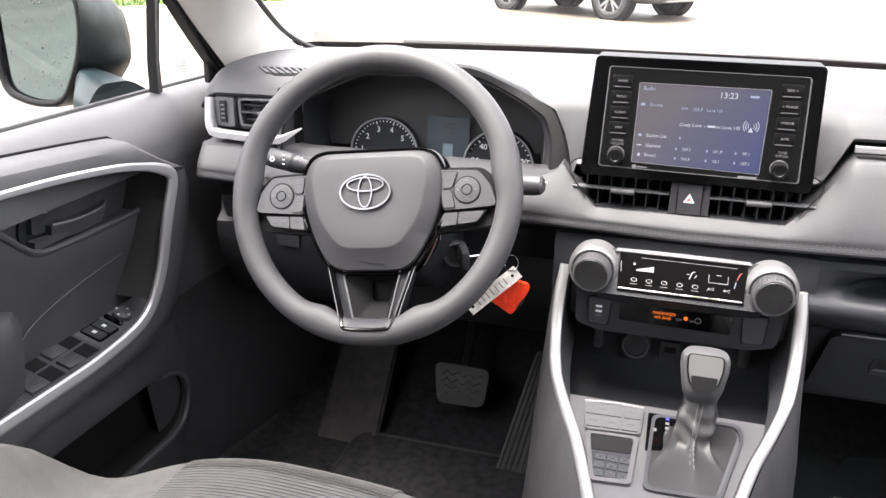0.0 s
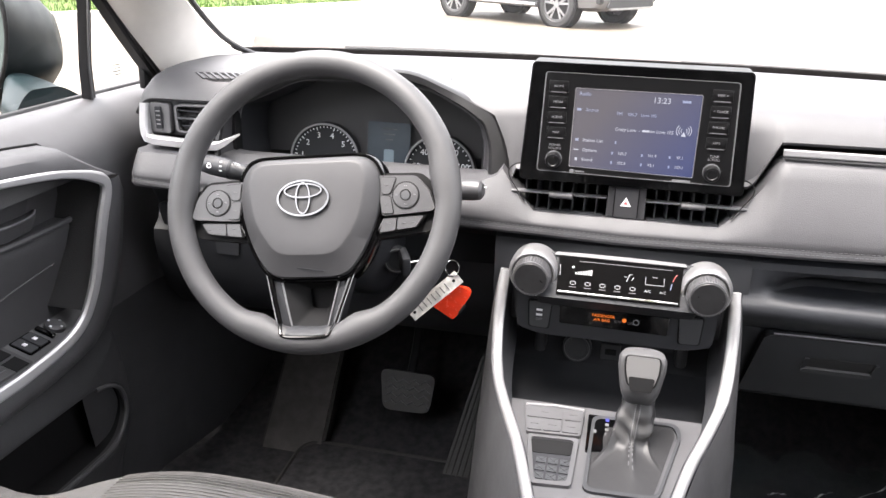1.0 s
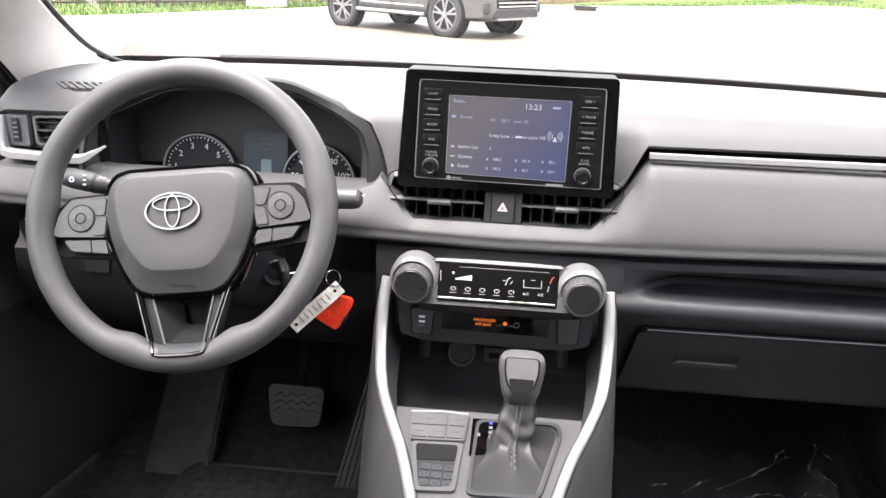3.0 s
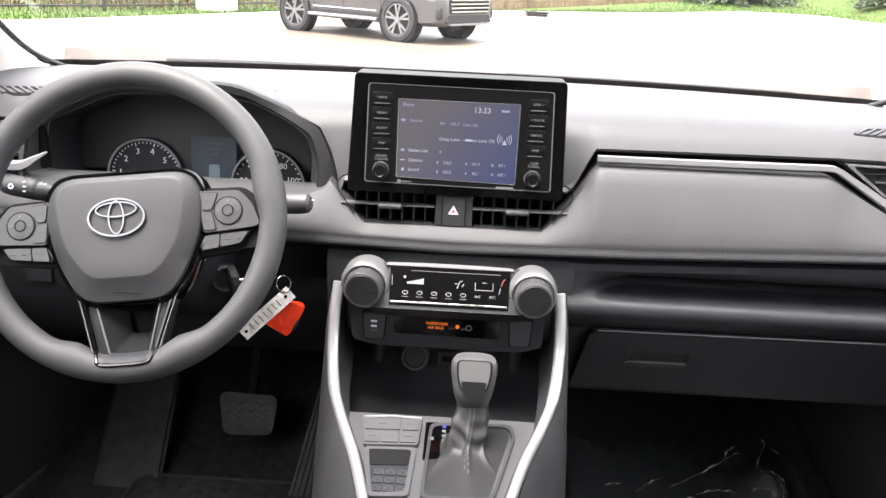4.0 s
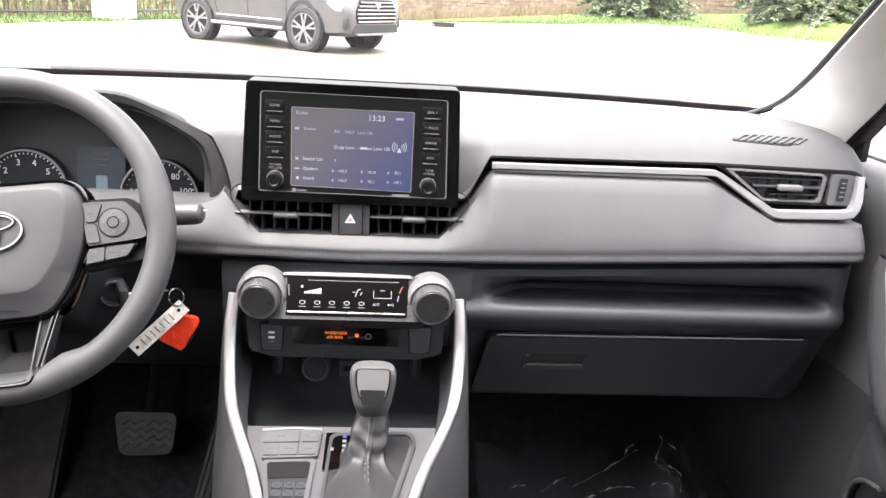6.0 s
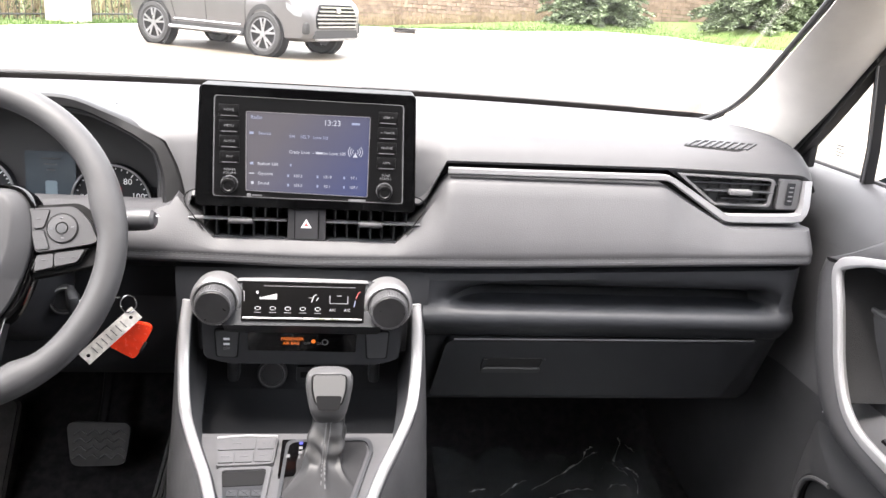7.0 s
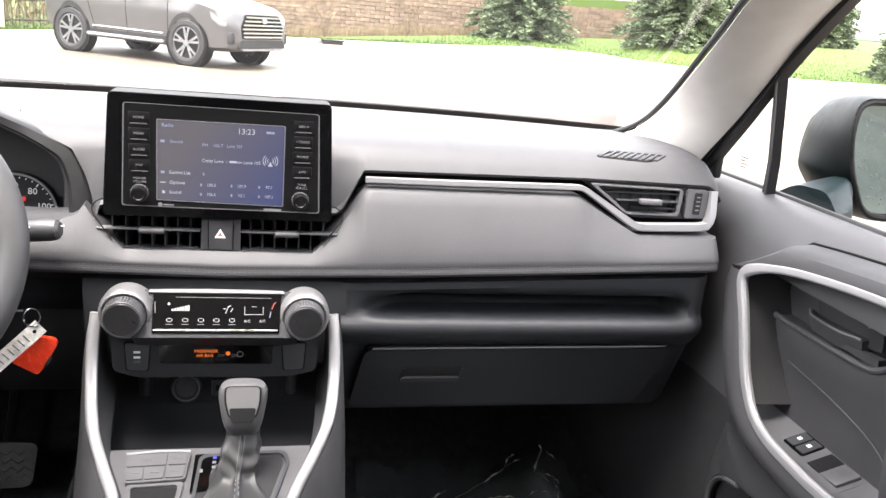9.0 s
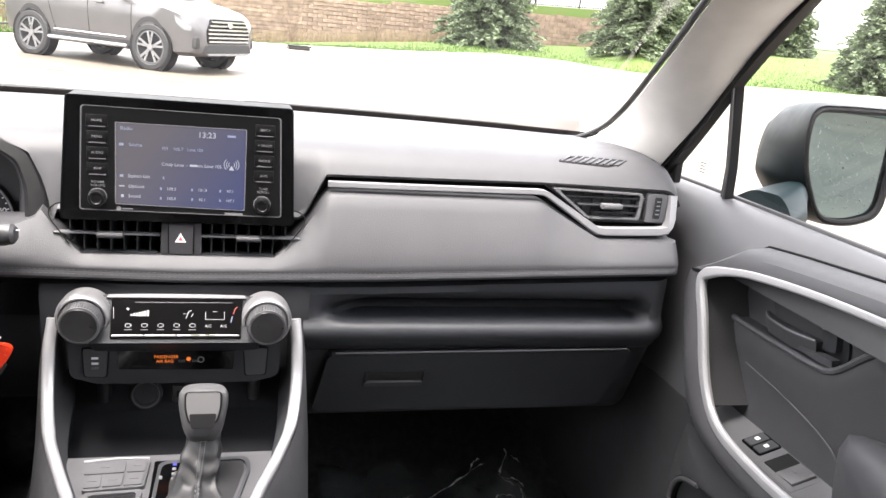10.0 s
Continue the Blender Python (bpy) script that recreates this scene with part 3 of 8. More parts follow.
for x, names in ((-0.0955, ("HOME", "MENU", "AUDIO", "MAP")), (0.0995, ("SEEK >", "< TRACK", "PHONE", "APPS"))):
    for k, w in enumerate(names):
        z = 1.1200 - 0.0193 * k
        b = part("side_button", box(df(x, z - 0.0005, 0.0006), (0.024, 0.0012, 0.0145), 0.0005), FASCIA, disp)
        part("button_line", box(df(x, z - 0.0072, 0.0014), (0.019, 0.0008, 0.0011)), STITCH, b)
        part("button_word", text_mesh(w, 0.0043, lambda a, c, d, x=x, z=z: df(x + a, z + c, d), 0.0015), PRINT, b, smooth=0)
    for k, w in enumerate(("POWER", "VOLUME") if x < 0 else ("TUNE", "SCROLL")):
        part("knob_word", text_mesh(w, 0.0042, lambda a, c, d, x=x, k=k: df(x + a, 1.0455 - 0.0042 * k + c, d), 0.0009), PRINT, disp, smooth=0)
    kx, kz = (-0.0960, 1.0275) if x < 0 else (0.0985, 1.0255)
    kf2 = basis((kx, 0.9048, kz), (0, -1, 0))
    kn = part("volume_knob" if x < 0 else "tuning_knob", lathe([(0.0098, 0), (0.0096, 0.012), (0.0088, 0.0135), (0.0064, 0.0137), (0.0056, 0.0130), (0.0, 0.0130)], kf2), FASCIA, disp)
    part("knob_ring", lathe([(0.0108, 0), (0.0108, 0.0016), (0.0099, 0.0018), (0.0099, 0)], kf2), STITCH, kn)
part("maker_mark", lathe([(0.0028, 0), (0.0028, 0.0006), (0.0, 0.0006)], basis((-0.072, 0.9043, 1.0135), (0, -1, 0)), 14), PRINT, disp)
part("maker_mark", box(df(-0.062, 1.0135, 0.0008), (0.012, 0.0004, 0.0014)), PRINT, disp)
part("maker_mark", box(df(0.064, 1.0115, 0.0008), (0.022, 0.0004, 0.0028)), PRINT, disp)
part("card_slot", box(df(-0.118, 1.121, 0.0004), (0.004, 0.0012, 0.016), 0.0005), DARK, disp)

# ================= instrument cluster =================
clus = thing("instrument_cluster", (-0.37, 1.05, 0.95), "black hooded instrument cluster with round white-numbered gauges", "gauges")
outer = [(-0.590, 0.968), (-0.594, 1.006), (-0.588, 1.054), (-0.552, 1.074), (-0.478, 1.110), (-0.375, 1.119), (-0.303, 1.118), (-0.230, 1.089), (-0.184, 1.070), (-0.166, 1.036), (-0.155, 0.990)]
inner = [(-0.573, 0.968), (-0.578, 1.004), (-0.571, 1.050), (-0.543, 1.062), (-0.473, 1.094), (-0.375, 1.0955), (-0.285, 1.0905), (-0.228, 1.062), (-0.208, 1.043), (-0.202, 1.018), (-0.204, 0.980)]


def fine(pts):
    """Rounds the corners of an open outline a little."""
    P = [Vector(p) for p in pts]
    out = [P[0]]
    for a, p, b in zip(P, P[1:], P[2:]):
        q, r = p.lerp(a, 0.28), p.lerp(b, 0.28)
        out += [(1 - t) ** 2 * q + 2 * t * (1 - t) * p + t * t * r for t in (0, 0.33, 0.67, 1)]
    return [(p.x, p.y) for p in out + [P[-1]]]


def hood_rings(y, pts, k=1.0, dz=0.0, lean=0.0):
    c = Vector((-0.38, 0.98))
    return [Vector((c.x + (a - c.x) * k, y - lean * max(0.0, 1.09 - b), c.y + (b - c.y) * k + dz)) for a, b in pts]


O, I = fine(outer), fine(inner)
def mixed(k):
    return [(lerp(a, c, k), lerp(b, d, k)) for (a, b), (c, d) in zip(O, I)]


HOODRIM = mat("black_hood_rim", (0.0075, 0.0075, 0.0082), 0.42, vary=0.1, vscale=20, bump=0.2, bscale=1500, cell=True, spec=0.3)
hood = part("hood", surf([hood_rings(1.20, O, 0.90, -0.02), hood_rings(1.10, O, 0.965, -0.013), hood_rings(1.04, O, 0.995, -0.002), hood_rings(0.985, O, 1.0, 0, 0.30), hood_rings(0.977, O, 0.996, 0, 0.36), hood_rings(0.973, mixed(0.12), 1, 0, 0.36), hood_rings(0.972, mixed(0.50), 1, 0, 0.36), hood_rings(0.975, mixed(0.62), 1, 0, 0.34)]), HOODRIM, clus, "black hood rim")
part("hood_face", surf([hood_rings(0.975, mixed(0.61), 1, 0, 0.34), hood_rings(0.980, mixed(0.68), 1, 0, 0.28), hood_rings(0.990, mixed(0.80), 1, 0, 0.14), hood_rings(0.996, mixed(0.97))]), SWGREY, hood, "grey inner face of the hood")
part("hood_lining", surf([hood_rings(0.9955, mixed(0.96)), hood_rings(1.005, I, 0.985), hood_rings(1.062, I, 0.93)]), DARK, hood)
part("hood_edge_line", tube(hood_rings(0.9945, mixed(0.955)), 0.0011, 6, up=(0, -1, 0)), GREYP, hood)
cf = basis((-0.37, 1.062, 0.97), (0, -1, 0.12))
part("face_plate", plate([(p[0] + 0.37, p[1] - 0.97) for p in I], cf, -0.004, 0.0), SWGREY, clus)
part("glare_shelf", surf([[(x, 0.99, 0.945), (x, 1.062, 0.935)] for x in (-0.60, -0.19)]), HARD, clus)
for gx, gz, r, labels, a0, da in ((-0.463, 0.962, 0.058, ("0", "1", "2", "3", "4", "5", "6", "7", "8"), 206, 33), (-0.279, 0.957, 0.0565, ("0", "20", "40", "60", "80", "100", "120", "140"), 210, 39)):
    gf = basis((gx, 1.052, gz), (0, -1, 0.12))
    g = part("tachometer" if gx < -0.4 else "speedometer", lathe([(r, -0.008), (r, 0.002), (r * 0.97, 0.005), (r * 0.93, 0.005), (r * 0.91, 0.0), (0.0, 0.0)], gf, 48), DARK, clus)
    part("silver_ring", lathe([(r * 0.985, 0.0045), (r * 0.965, 0.0066), (r * 0.935, 0.0066), (r * 0.925, 0.004)], gf, 48), SATIN, g)
    for k, w in enumerate(labels):
        a = radians(a0 - da * k)
        if a < radians(-70):
            continue
        part("numeral", text_mesh(w, 0.0125, lambda p, q, d, a=a, gf=gf, r=r: gf(r * 0.66 * math.cos(a) + p, r * 0.66 * math.sin(a) + q, d), 0.0006), LABELW, g, smooth=0)
        for j in range(4 if gx > -0.4 else 5):
            b = a - radians(da) * j / (4 if gx > -0.4 else 5)
            q0, q1 = (0.80, 0.885) if j == 0 else (0.845, 0.885)
            t = Vector((math.cos(b), math.sin(b)))
            o = Vector((-t.y, t.x)) * 0.0007
            part("tick", plate([t * r * q0 - o, t * r * q0 + o, t * r * q1 + o, t * r * q1 - o], gf, 0.0004, 0.0008), LABELW, g, smooth=0)
    aim = radians(206 - 33 * 0.9) if gx < -0.4 else radians(210)
    t = Vector((math.cos(aim), math.sin(aim)))
    o = Vector((-t.y, t.x)) * 0.001
    part("needle", plate([t * -0.008 - o, t * -0.008 + o, t * r * 0.8 + o * 0.5, t * r * 0.8 - o * 0.5], gf, 0.002, 0.003), LABELW, g)
    part("needle_hub", lathe([(0.008, 0.001), (0.007, 0.006), (0, 0.006)], gf, 20), HARD, g)
part("warning_light", box(Vector((-0.268, 1.048, 0.978)), (0.007, 0.001, 0.006), 0.001), REDL, clus)
lf = basis((-0.360, 1.055, 0.985), (0, -1, 0.12))
lcd = part("trip_display", plate(rounded([(-0.034, 0.041), (0.033, 0.041), (0.033, -0.045), (-0.034, -0.045)], 0.003), lf, -0.002, 0.001), LCD, clus, "pale blue-grey trip display")
car_o = rounded([(-0.008, 0.0), (0.008, 0.0), (0.008, -0.028), (-0.008, -0.028)], 0.003)
part("car_icon", plate(car_o, lf, 0.001, 0.0014), mat("pale_lcd_ink", (0.12, 0.16, 0.19), 0.4, emit=0.35 * EMIT, vary=0), lcd)
for k in range(3):
    part("lcd_bar", box(lf(0.0, 0.031 - 0.008 * k, 0.0013), (0.024 - 0.006 * k, 0.0004, 0.002)), STITCH, lcd)

# ================= steering wheel =================
wc, wa, wr = Vector((-0.3761, 0.7716, 0.9856)), radians(25.94), radians(7.5)
WN, WV, WU = Vector((0, -math.cos(wa), math.sin(wa))), Vector((0, math.sin(wa), math.cos(wa))), Vector((1, 0, 0))


def wf(u, v, d=0.0):
    a, b = u * math.cos(wr) - v * math.sin(wr), u * math.sin(wr) + v * math.cos(wr)
    return wc + WU * a + WV * b + WN * d


sw = thing("steering_wheel", wc, "dark grey three-spoke urethane steering wheel, turned slightly", "steering wheel")
rows = []
R = 0.1717
for k in range(96):
    a = 2 * math.pi * k / 96
    deg = (math.degrees(a)) % 360
    fat = sum(math.exp(-((deg - c) / 9.0) ** 2) for c in (8, 172)) * 0.16 + sum(math.exp(-((deg - c) / 7.0) ** 2) for c in (248, 292)) * 0.22
    w, h = 0.0158 * (1 + fat), 0.0172 * (1 + 0.3 * fat)
    ring_pts = []
    for j in range(16):
        b = 2 * math.pi * j / 16
        rr = R + w * math.cos(b) - (w - 0.0158)
        ring_pts.append(wf(rr * math.cos(a), rr * math.sin(a), h * math.sin(b)))
    rows.append(ring_pts)
part("rim", surf(rows, close=True, wrap=True), WHEELRUB, sw, "dark grey urethane rim")
pad_o = rounded([(-0.074, 0.052), (0.074, 0.052), (0.090, 0.028), (0.089, -0.014), (0.072, -0.062), (0.048, -0.096), (-0.048, -0.096), (-0.072, -0.062), (-0.089, -0.014), (-0.090, 0.028)], 0.022, 5)


def scaled(pts, k, c=(0, -0.02)):
    return [Vector((c[0] + (p[0] - c[0]) * k, c[1] + (p[1] - c[1]) * k)) for p in pts]


def ring3(pts, d):
    return [wf(p[0], p[1], d) for p in pts]


part("pad_trim", surf([ring3(scaled(pad_o, 1.065), -0.03), ring3(scaled(pad_o, 1.065), -0.002), ring3(scaled(pad_o, 1.04), 0.002), ring3(scaled(pad_o, 1.0), -0.003)], close=True), GLOSS, sw, "gloss black outline trim")
plateau = rounded([(-0.066, 0.044), (0.066, 0.044), (0.076, 0.022), (0.066, -0.030), (0.038, -0.070), (-0.038, -0.070), (-0.066, -0.030), (-0.076, 0.022)], 0.018, 5)
n = len(pad_o)
pl = []
for i in range(n):          # match the plateau's points to the pad's by angle
    p = Vector(pad_o[i]) - Vector((0, -0.02))
    best = None
    for j in range(len(plateau)):
        a, b = Vector(plateau[j]) - Vector((0, -0.02)), Vector(plateau[(j + 1) % len(plateau)]) - Vector((0, -0.02))
        den = p.x * (b.y - a.y) - p.y * (b.x - a.x)
        if abs(den) > 1e-9:
            t = (a.x * (b.y - a.y) - a.y * (b.x - a.x)) / den
            s = (a.x * p.y - a.y * p.x) / den
            if t > 0 and -1e-6 <= s <= 1 + 1e-6:
                best = p * t + Vector((0, -0.02))
    pl.append(best or p * 0.85 + Vector((0, -0.02)))
bm = surf([ring3(pad_o, -0.03), ring3(scaled(pad_o, 0.995), 0.001), ring3(scaled(pad_o, 0.975), 0.0042), ring3(scaled(pl, 1.015), 0.0135), ring3(scaled(pl, 0.985), 0.0147), ring3(scaled(pl, 0.955), 0.0151), ring3(scaled(pl, 0.6), 0.01515)], close=True)
bm.verts.ensure_lookup_table()
bm.faces.new(bm.verts[-n:])
PADMAT = mat("airbag_vinyl", (0.037, 0.037, 0.0395), 0.52, spec=0.34, vary=0.08, vscale=20, bump=0.3, bscale=1500, cell=True, rvary=0.05)
pad = part("airbag_cover", bm, PADMAT, sw, "grey airbag cover")
part("airbag_mark", box(wf(0.004, -0.0605, 0.0145), (0.016, 0.0006, 0.0012)), DARK, pad)
part("airbag_mark", box(wf(0.004, -0.086, 0.0082), (0.034, 0.0006, 0.0014)), DARK, pad)
# plain oval badge: a ring with a smaller ring inside
ec = (-0.0030, -0.0005)


def oval(rx, ry, m=40, dx=0.0, dy=0.0):
    return [(ec[0] + dx + rx * math.cos(2 * math.pi * k / m), ec[1] + dy + ry * math.sin(2 * math.pi * k / m)) for k in range(m)]


BADGE = mat("badge_chrome", (0.13, 0.13, 0.134), 0.16, 1.0, vary=0.03, rvary=0.03)
emb = part("badge", ring(oval(0.0330, 0.0222), oval(0.0306, 0.0200), wf, 0.0140, 0.0190, 0.0011), BADGE, sw, "plain chrome oval badge")
part("badge_seat", plate(oval(0.0308, 0.0202), wf, 0.013, 0.0162), PADMAT, emb)
part("badge_oval", ring(oval(0.0094, 0.0196), oval(0.0076, 0.0178), wf, 0.0156, 0.0190, 0.0009), BADGE, emb)
part("badge_oval", ring(oval(0.0240, 0.0092, dy=0.0090), oval(0.0221, 0.0073, dy=0.0090), wf, 0.0156, 0.0188, 0.0009), BADGE, emb)
# side spokes and switch pads
for s in (1, -1):
    def f(u, v, d=0.0, s=s):
        return wf(s * u, v, d)
    part("side_spoke", plate(rounded([(0.072, 0.031), (0.138, 0.029), (0.158, 0.010), (0.166, -0.021), (0.150, -0.042), (0.078, -0.050)], 0.008), f, -0.026, -0.008, 0.004), BLACKGAP, sw, "black side spoke")
    tp = part("switch_panel", plate(rounded([(0.0850, 0.0260), (0.1330, 0.0240), (0.1480, 0.0070), (0.1555, -0.0165), (0.1500, -0.0195), (0.0905, -0.0235)], 0.005, 4), f, -0.012, 0.0015, 0.0016), SWGREY, sw, "dark switch panel")
    pf = (lambda u, v, d, f=f: f(0.1200 + u, 0.0005 + v, 0.0016 + d))
    part("rocker_ring", lathe([(0.0158, 0.0), (0.0152, 0.0016), (0.0070, 0.0022), (0.0064, 0.0008), (0, 0.0008)], pf, 32), SWGREY, tp)
    part("rocker_edge", lathe([(0.0168, 0.0), (0.0168, 0.0007), (0.0158, 0.0007), (0.0158, 0.0)], pf, 32), BLACKGAP, tp)
    part("ok_button", lathe([(0.0058, 0.0), (0.0054, 0.0026), (0, 0.0028)], pf, 20), HARD, tp)
    part("ok_edge", lathe([(0.0066, 0.0020), (0.0066, 0.0026), (0.0059, 0.0026), (0.0059, 0.0020)], pf, 20), BLACKGAP, tp)
    for dx, dy in ((0, 0.0110), (0, -0.0110), (0.0110, 0), (-0.0110, 0)):
        part("rocker_mark", box(pf(dx, dy, 0.0022), (0.0030, 0.0006, 0.0010)), PRINT, tp)
    for v0, v1, w0, w1 in ((0.0232, 0.0030, 0.1085, 0.1010), (0.0010, -0.0205, 0.1010, 0.1050)):
        part("button_gap", plate(rounded([(0.0885, v0 + 0.0008), (w0 + 0.0008, v0 - 0.0002), (w1 + 0.0008, v1 - 0.0008), (0.0905, v1 - 0.0008)], 0.003), f, 0.0008, 0.0019, 0), BLACKGAP, tp)
        part("small_button", plate(rounded([(0.0890, v0), (w0, v0 - 0.001), (w1, v1), (0.0912, v1)], 0.003), f, 0.001, 0.0034, 0.0008), SWGREY, tp)
        part("button_mark", box(f(0.0965, (v0 + v1) / 2, 0.0035), (0.0045, 0.0005, 0.0009)), STITCH, tp)
    lower = part("lower_switch_row", plate(rounded([(0.0905, -0.0258), (0.1440, -0.0235), (0.1335, -0.0385), (0.1220, -0.0405), (0.0855, -0.0445)], 0.003), f, -0.016, -0.0020, 0.001), BLACKGAP, sw)
    part("long_button", plate(rounded([(0.0915, -0.0268), (0.1085, -0.0260), (0.1070, -0.0408), (0.0880, -0.0430)], 0.002), f, -0.003, 0.0012, 0.001), SWGREY, lower)
    part("long_button", plate(rounded([(0.1100, -0.0259), (0.1415, -0.0246), (0.1325, -0.0375), (0.1085, -0.0405)], 0.003), f, -0.003, 0.0012, 0.001), SWGREY, lower)
    for u in (0.099, 0.1175, 0.130):
        part("button_mark", box(f(u, -0.0325, 0.0014), (0.005, 0.0006, 0.0010)), STITCH, lower)
# forked lower spoke
vo = [(-0.082, -0.045), (0.082, -0.045), (0.0530, -0.0900), (0.0320, -0.1655), (-0.0320, -0.1655), (-0.0530, -0.0900)]
vi = [(-0.0365, -0.094), (0.0365, -0.094), (0.0345, -0.104), (0.0215, -0.1570), (-0.0215, -0.1570), (-0.0345, -0.104)]
low = part("lower_spoke", ring(rounded(vo, 0.006, 3), rounded(vi, 0.006, 3), wf, -0.024, -0.004, 0.003), DARK, sw)
hole = rounded([(-0.009, -0.105), (0.021, -0.105), (0.017, -0.131), (-0.005, -0.131)], 0.004, 3)
fun = rounded([(-0.0365, -0.094), (0.0365, -0.094), (0.0215, -0.1570), (-0.0215, -0.1570)], 0.004, 3)
part("spoke_funnel", surf([ring3(fun, -0.004), ring3([Vector(a).lerp(Vector(b), 0.12) for a, b in zip(fun, hole)], -0.005), ring3(hole, -0.026), ring3(hole, -0.034)], close=True), BLACKGAP, low, "dark sloping faces inside the fork")
part("funnel_floor", plate(hole, wf, -0.036, -0.033), BLACKGAP, low)
part("inlay_line", tube([wf(p[0], p[1], -0.0028) for p in scaled(rounded(vi, 0.006, 3), 1.02, (0, -0.128))], 0.0012, 6, closed=True, up=WN), GREYP, low)
for s in (1, -1):
    part("edge_hairline", tube([wf(s * 0.0905, -0.029, -0.002), wf(s * 0.0762, -0.057, -0.002), wf(s * 0.0553, -0.092, -0.001), wf(s * 0.0378, -0.150, 0.008)], 0.0007, 6, up=WN), GREYP, low)
    part("spoke_edge", tube([wf(s * 0.0875, -0.030, -0.004), wf(s * 0.0730, -0.057, -0.004), wf(s * 0.0520, -0.092, -0.003), wf(s * 0.0345, -0.150, 0.006)], 0.0030, 8, up=WN), GLOSS, low)
part("spoke_foot", surf([ring3([(-0.0225, -0.1520), (-0.010, -0.1530), (0.010, -0.1530), (0.0225, -0.1520)], -0.004), ring3([(-0.0235, -0.1570), (-0.010, -0.1580), (0.010, -0.1580), (0.0235, -0.1570)], 0.0120), ring3([(-0.0240, -0.1625), (-0.010, -0.1640), (0.010, -0.1640), (0.0240, -0.1625)], 0.0172), ring3([(-0.0240, -0.1670), (-0.010, -0.1680), (0.010, -0.1680), (0.0240, -0.1670)], 0.0172)]), HARD, low, "grey foot of the forked spoke")
part("spoke_edge", tube(smooth_path([wf(-0.0345, -0.150, 0.006), wf(-0.0318, -0.158, 0.0135), wf(-0.0260, -0.1655, 0.0168), wf(0.0, -0.1668, 0.0172), wf(0.0260, -0.1655, 0.0168), wf(0.0318, -0.158, 0.0135), wf(0.0345, -0.150, 0.006)], 4), 0.0022, 8, up=WN), GLOSS, low)
# hub and column cover
hubpts = rounded([(-0.07, 0.035), (0.07, 0.035), (0.06, -0.07), (-0.06, -0.07)], 0.02, 4)
part("hub_back", plate(hubpts, wf, -0.055, -0.022, 0.004), DARK, sw)
col = thing("steering_column", (-0.376, 0.88, 0.90), "black plastic steering column cover with ignition lock", "steering column")
rows = []
for d, k, dv in ((-0.058, 0.95, 0.0), (-0.075, 1.0, 0.0), (-0.13, 1.05, -0.004), (-0.20, 1.05, -0.012), (-0.26, 0.9, -0.02)):
    rows.append([wc + WU * (p[0] * 0.9) + WV * (p[1] * k + dv) + WN * d for p in rounded([(-0.075, 0.045), (0.075, 0.045), (0.080, -0.040), (0.050, -0.085), (-0.050, -0.085), (-0.080, -0.040)], 0.02, 4)])
part("column_cover", solid(rows), DARK, col)
igf = basis((-0.300, 0.888, 0.872), (0.35, -0.9, 0.25))
ign = part("ignition_lock", lathe([(0.019, -0.03), (0.019, 0.006), (0.017, 0.009), (0.0135, 0.009), (0.012, 0.004), (0, 0.004)], igf), DARK, col)
part("lock_ring", lathe([(0.0165, 0.0088), (0.0165, 0.0102), (0.0150, 0.0102), (0.0150, 0.0088)], igf), GREYP, ign)
# stalks
for name, a, b, r in (("light_stalk", (-0.44, 0.872, 0.972), (-0.573, 0.868, 0.993), 0.0135), ("wiper_stalk", (-0.30, 0.885, 0.975), (-0.180, 0.872, 0.987), 0.0135)):
    a, b = Vector(a), Vector(b)
    path = [a + (b - a) * t for t in (0, 0.3, 0.5, 0.62, 0.75, 0.9, 0.97, 1.0)]
    st = thing(name, a, "black lever stalk on the steering column with white marks", "stalk", "column stalks")
    part("lever", tube(path, r, 14, scale=[0.6, 0.65, 0.75, 0.95, 1.0, 1.0, 0.9, 0.62]), HARD if b.x < -0.4 else SWGREY, st)
    part("collar", tube([a + (b - a) * 0.66, a + (b - a) * 0.69], r * 1.02, 14), DARK, st)
    fnn = basis(a + (b - a) * 0.8 + Vector((0.01, -r * 0.95, r * 0.35)), (0.15, -0.95, 0.3))
    for k, (u, v) in enumerate(((-0.018, 0.003), (-0.002, 0.006), (-0.002, 0.0), (-0.002, -0.006), (0.018, 0.004), (0.023, 0.003))):
        if b.x < -0.4 or k in (0, 4):
            part("stalk_mark", box(fnn(u, v, 0.0), (0.0035, 0.0008, 0.0016)), LABELW, st)
    if b.x < -0.4:
        part("light_symbol", lathe([(0.0032, 0), (0.0032, 0.0008), (0.0020, 0.0008), (0.0020, 0)], basis(fnn(-0.018, 0, 0), (0.15, -0.95, 0.3)), 14), LABELW, st)

# ================= keys in the ignition =================
keys = thing("key_set", (-0.222, 0.885, 0.86), "car key with ring, silver paper tag and red plastic fob", "keys")
TAGM = mat("crumpled_silver_tag", (0.60, 0.58, 0.55), 0.35, 0.3, vary=0.25, vscale=140, bump=0.6, bscale=220)
REDP = mat("red_translucent_plastic", (0.85, 0.055, 0.02), 0.25, vary=0.15, vscale=60, coat=0.3)
part("key_blade", box(Vector((-0.285, 0.874, 0.877)), (0.012, 0.05, 0.026), 0.004, Matrix.Rotation(0.4, 4, "Z")), DARK, keys)
part("key_link", tube([(-0.275, 0.862, 0.88), (-0.25, 0.868, 0.884), (-0.228, 0.876, 0.882)], 0.0018, 8), CHROME, keys)
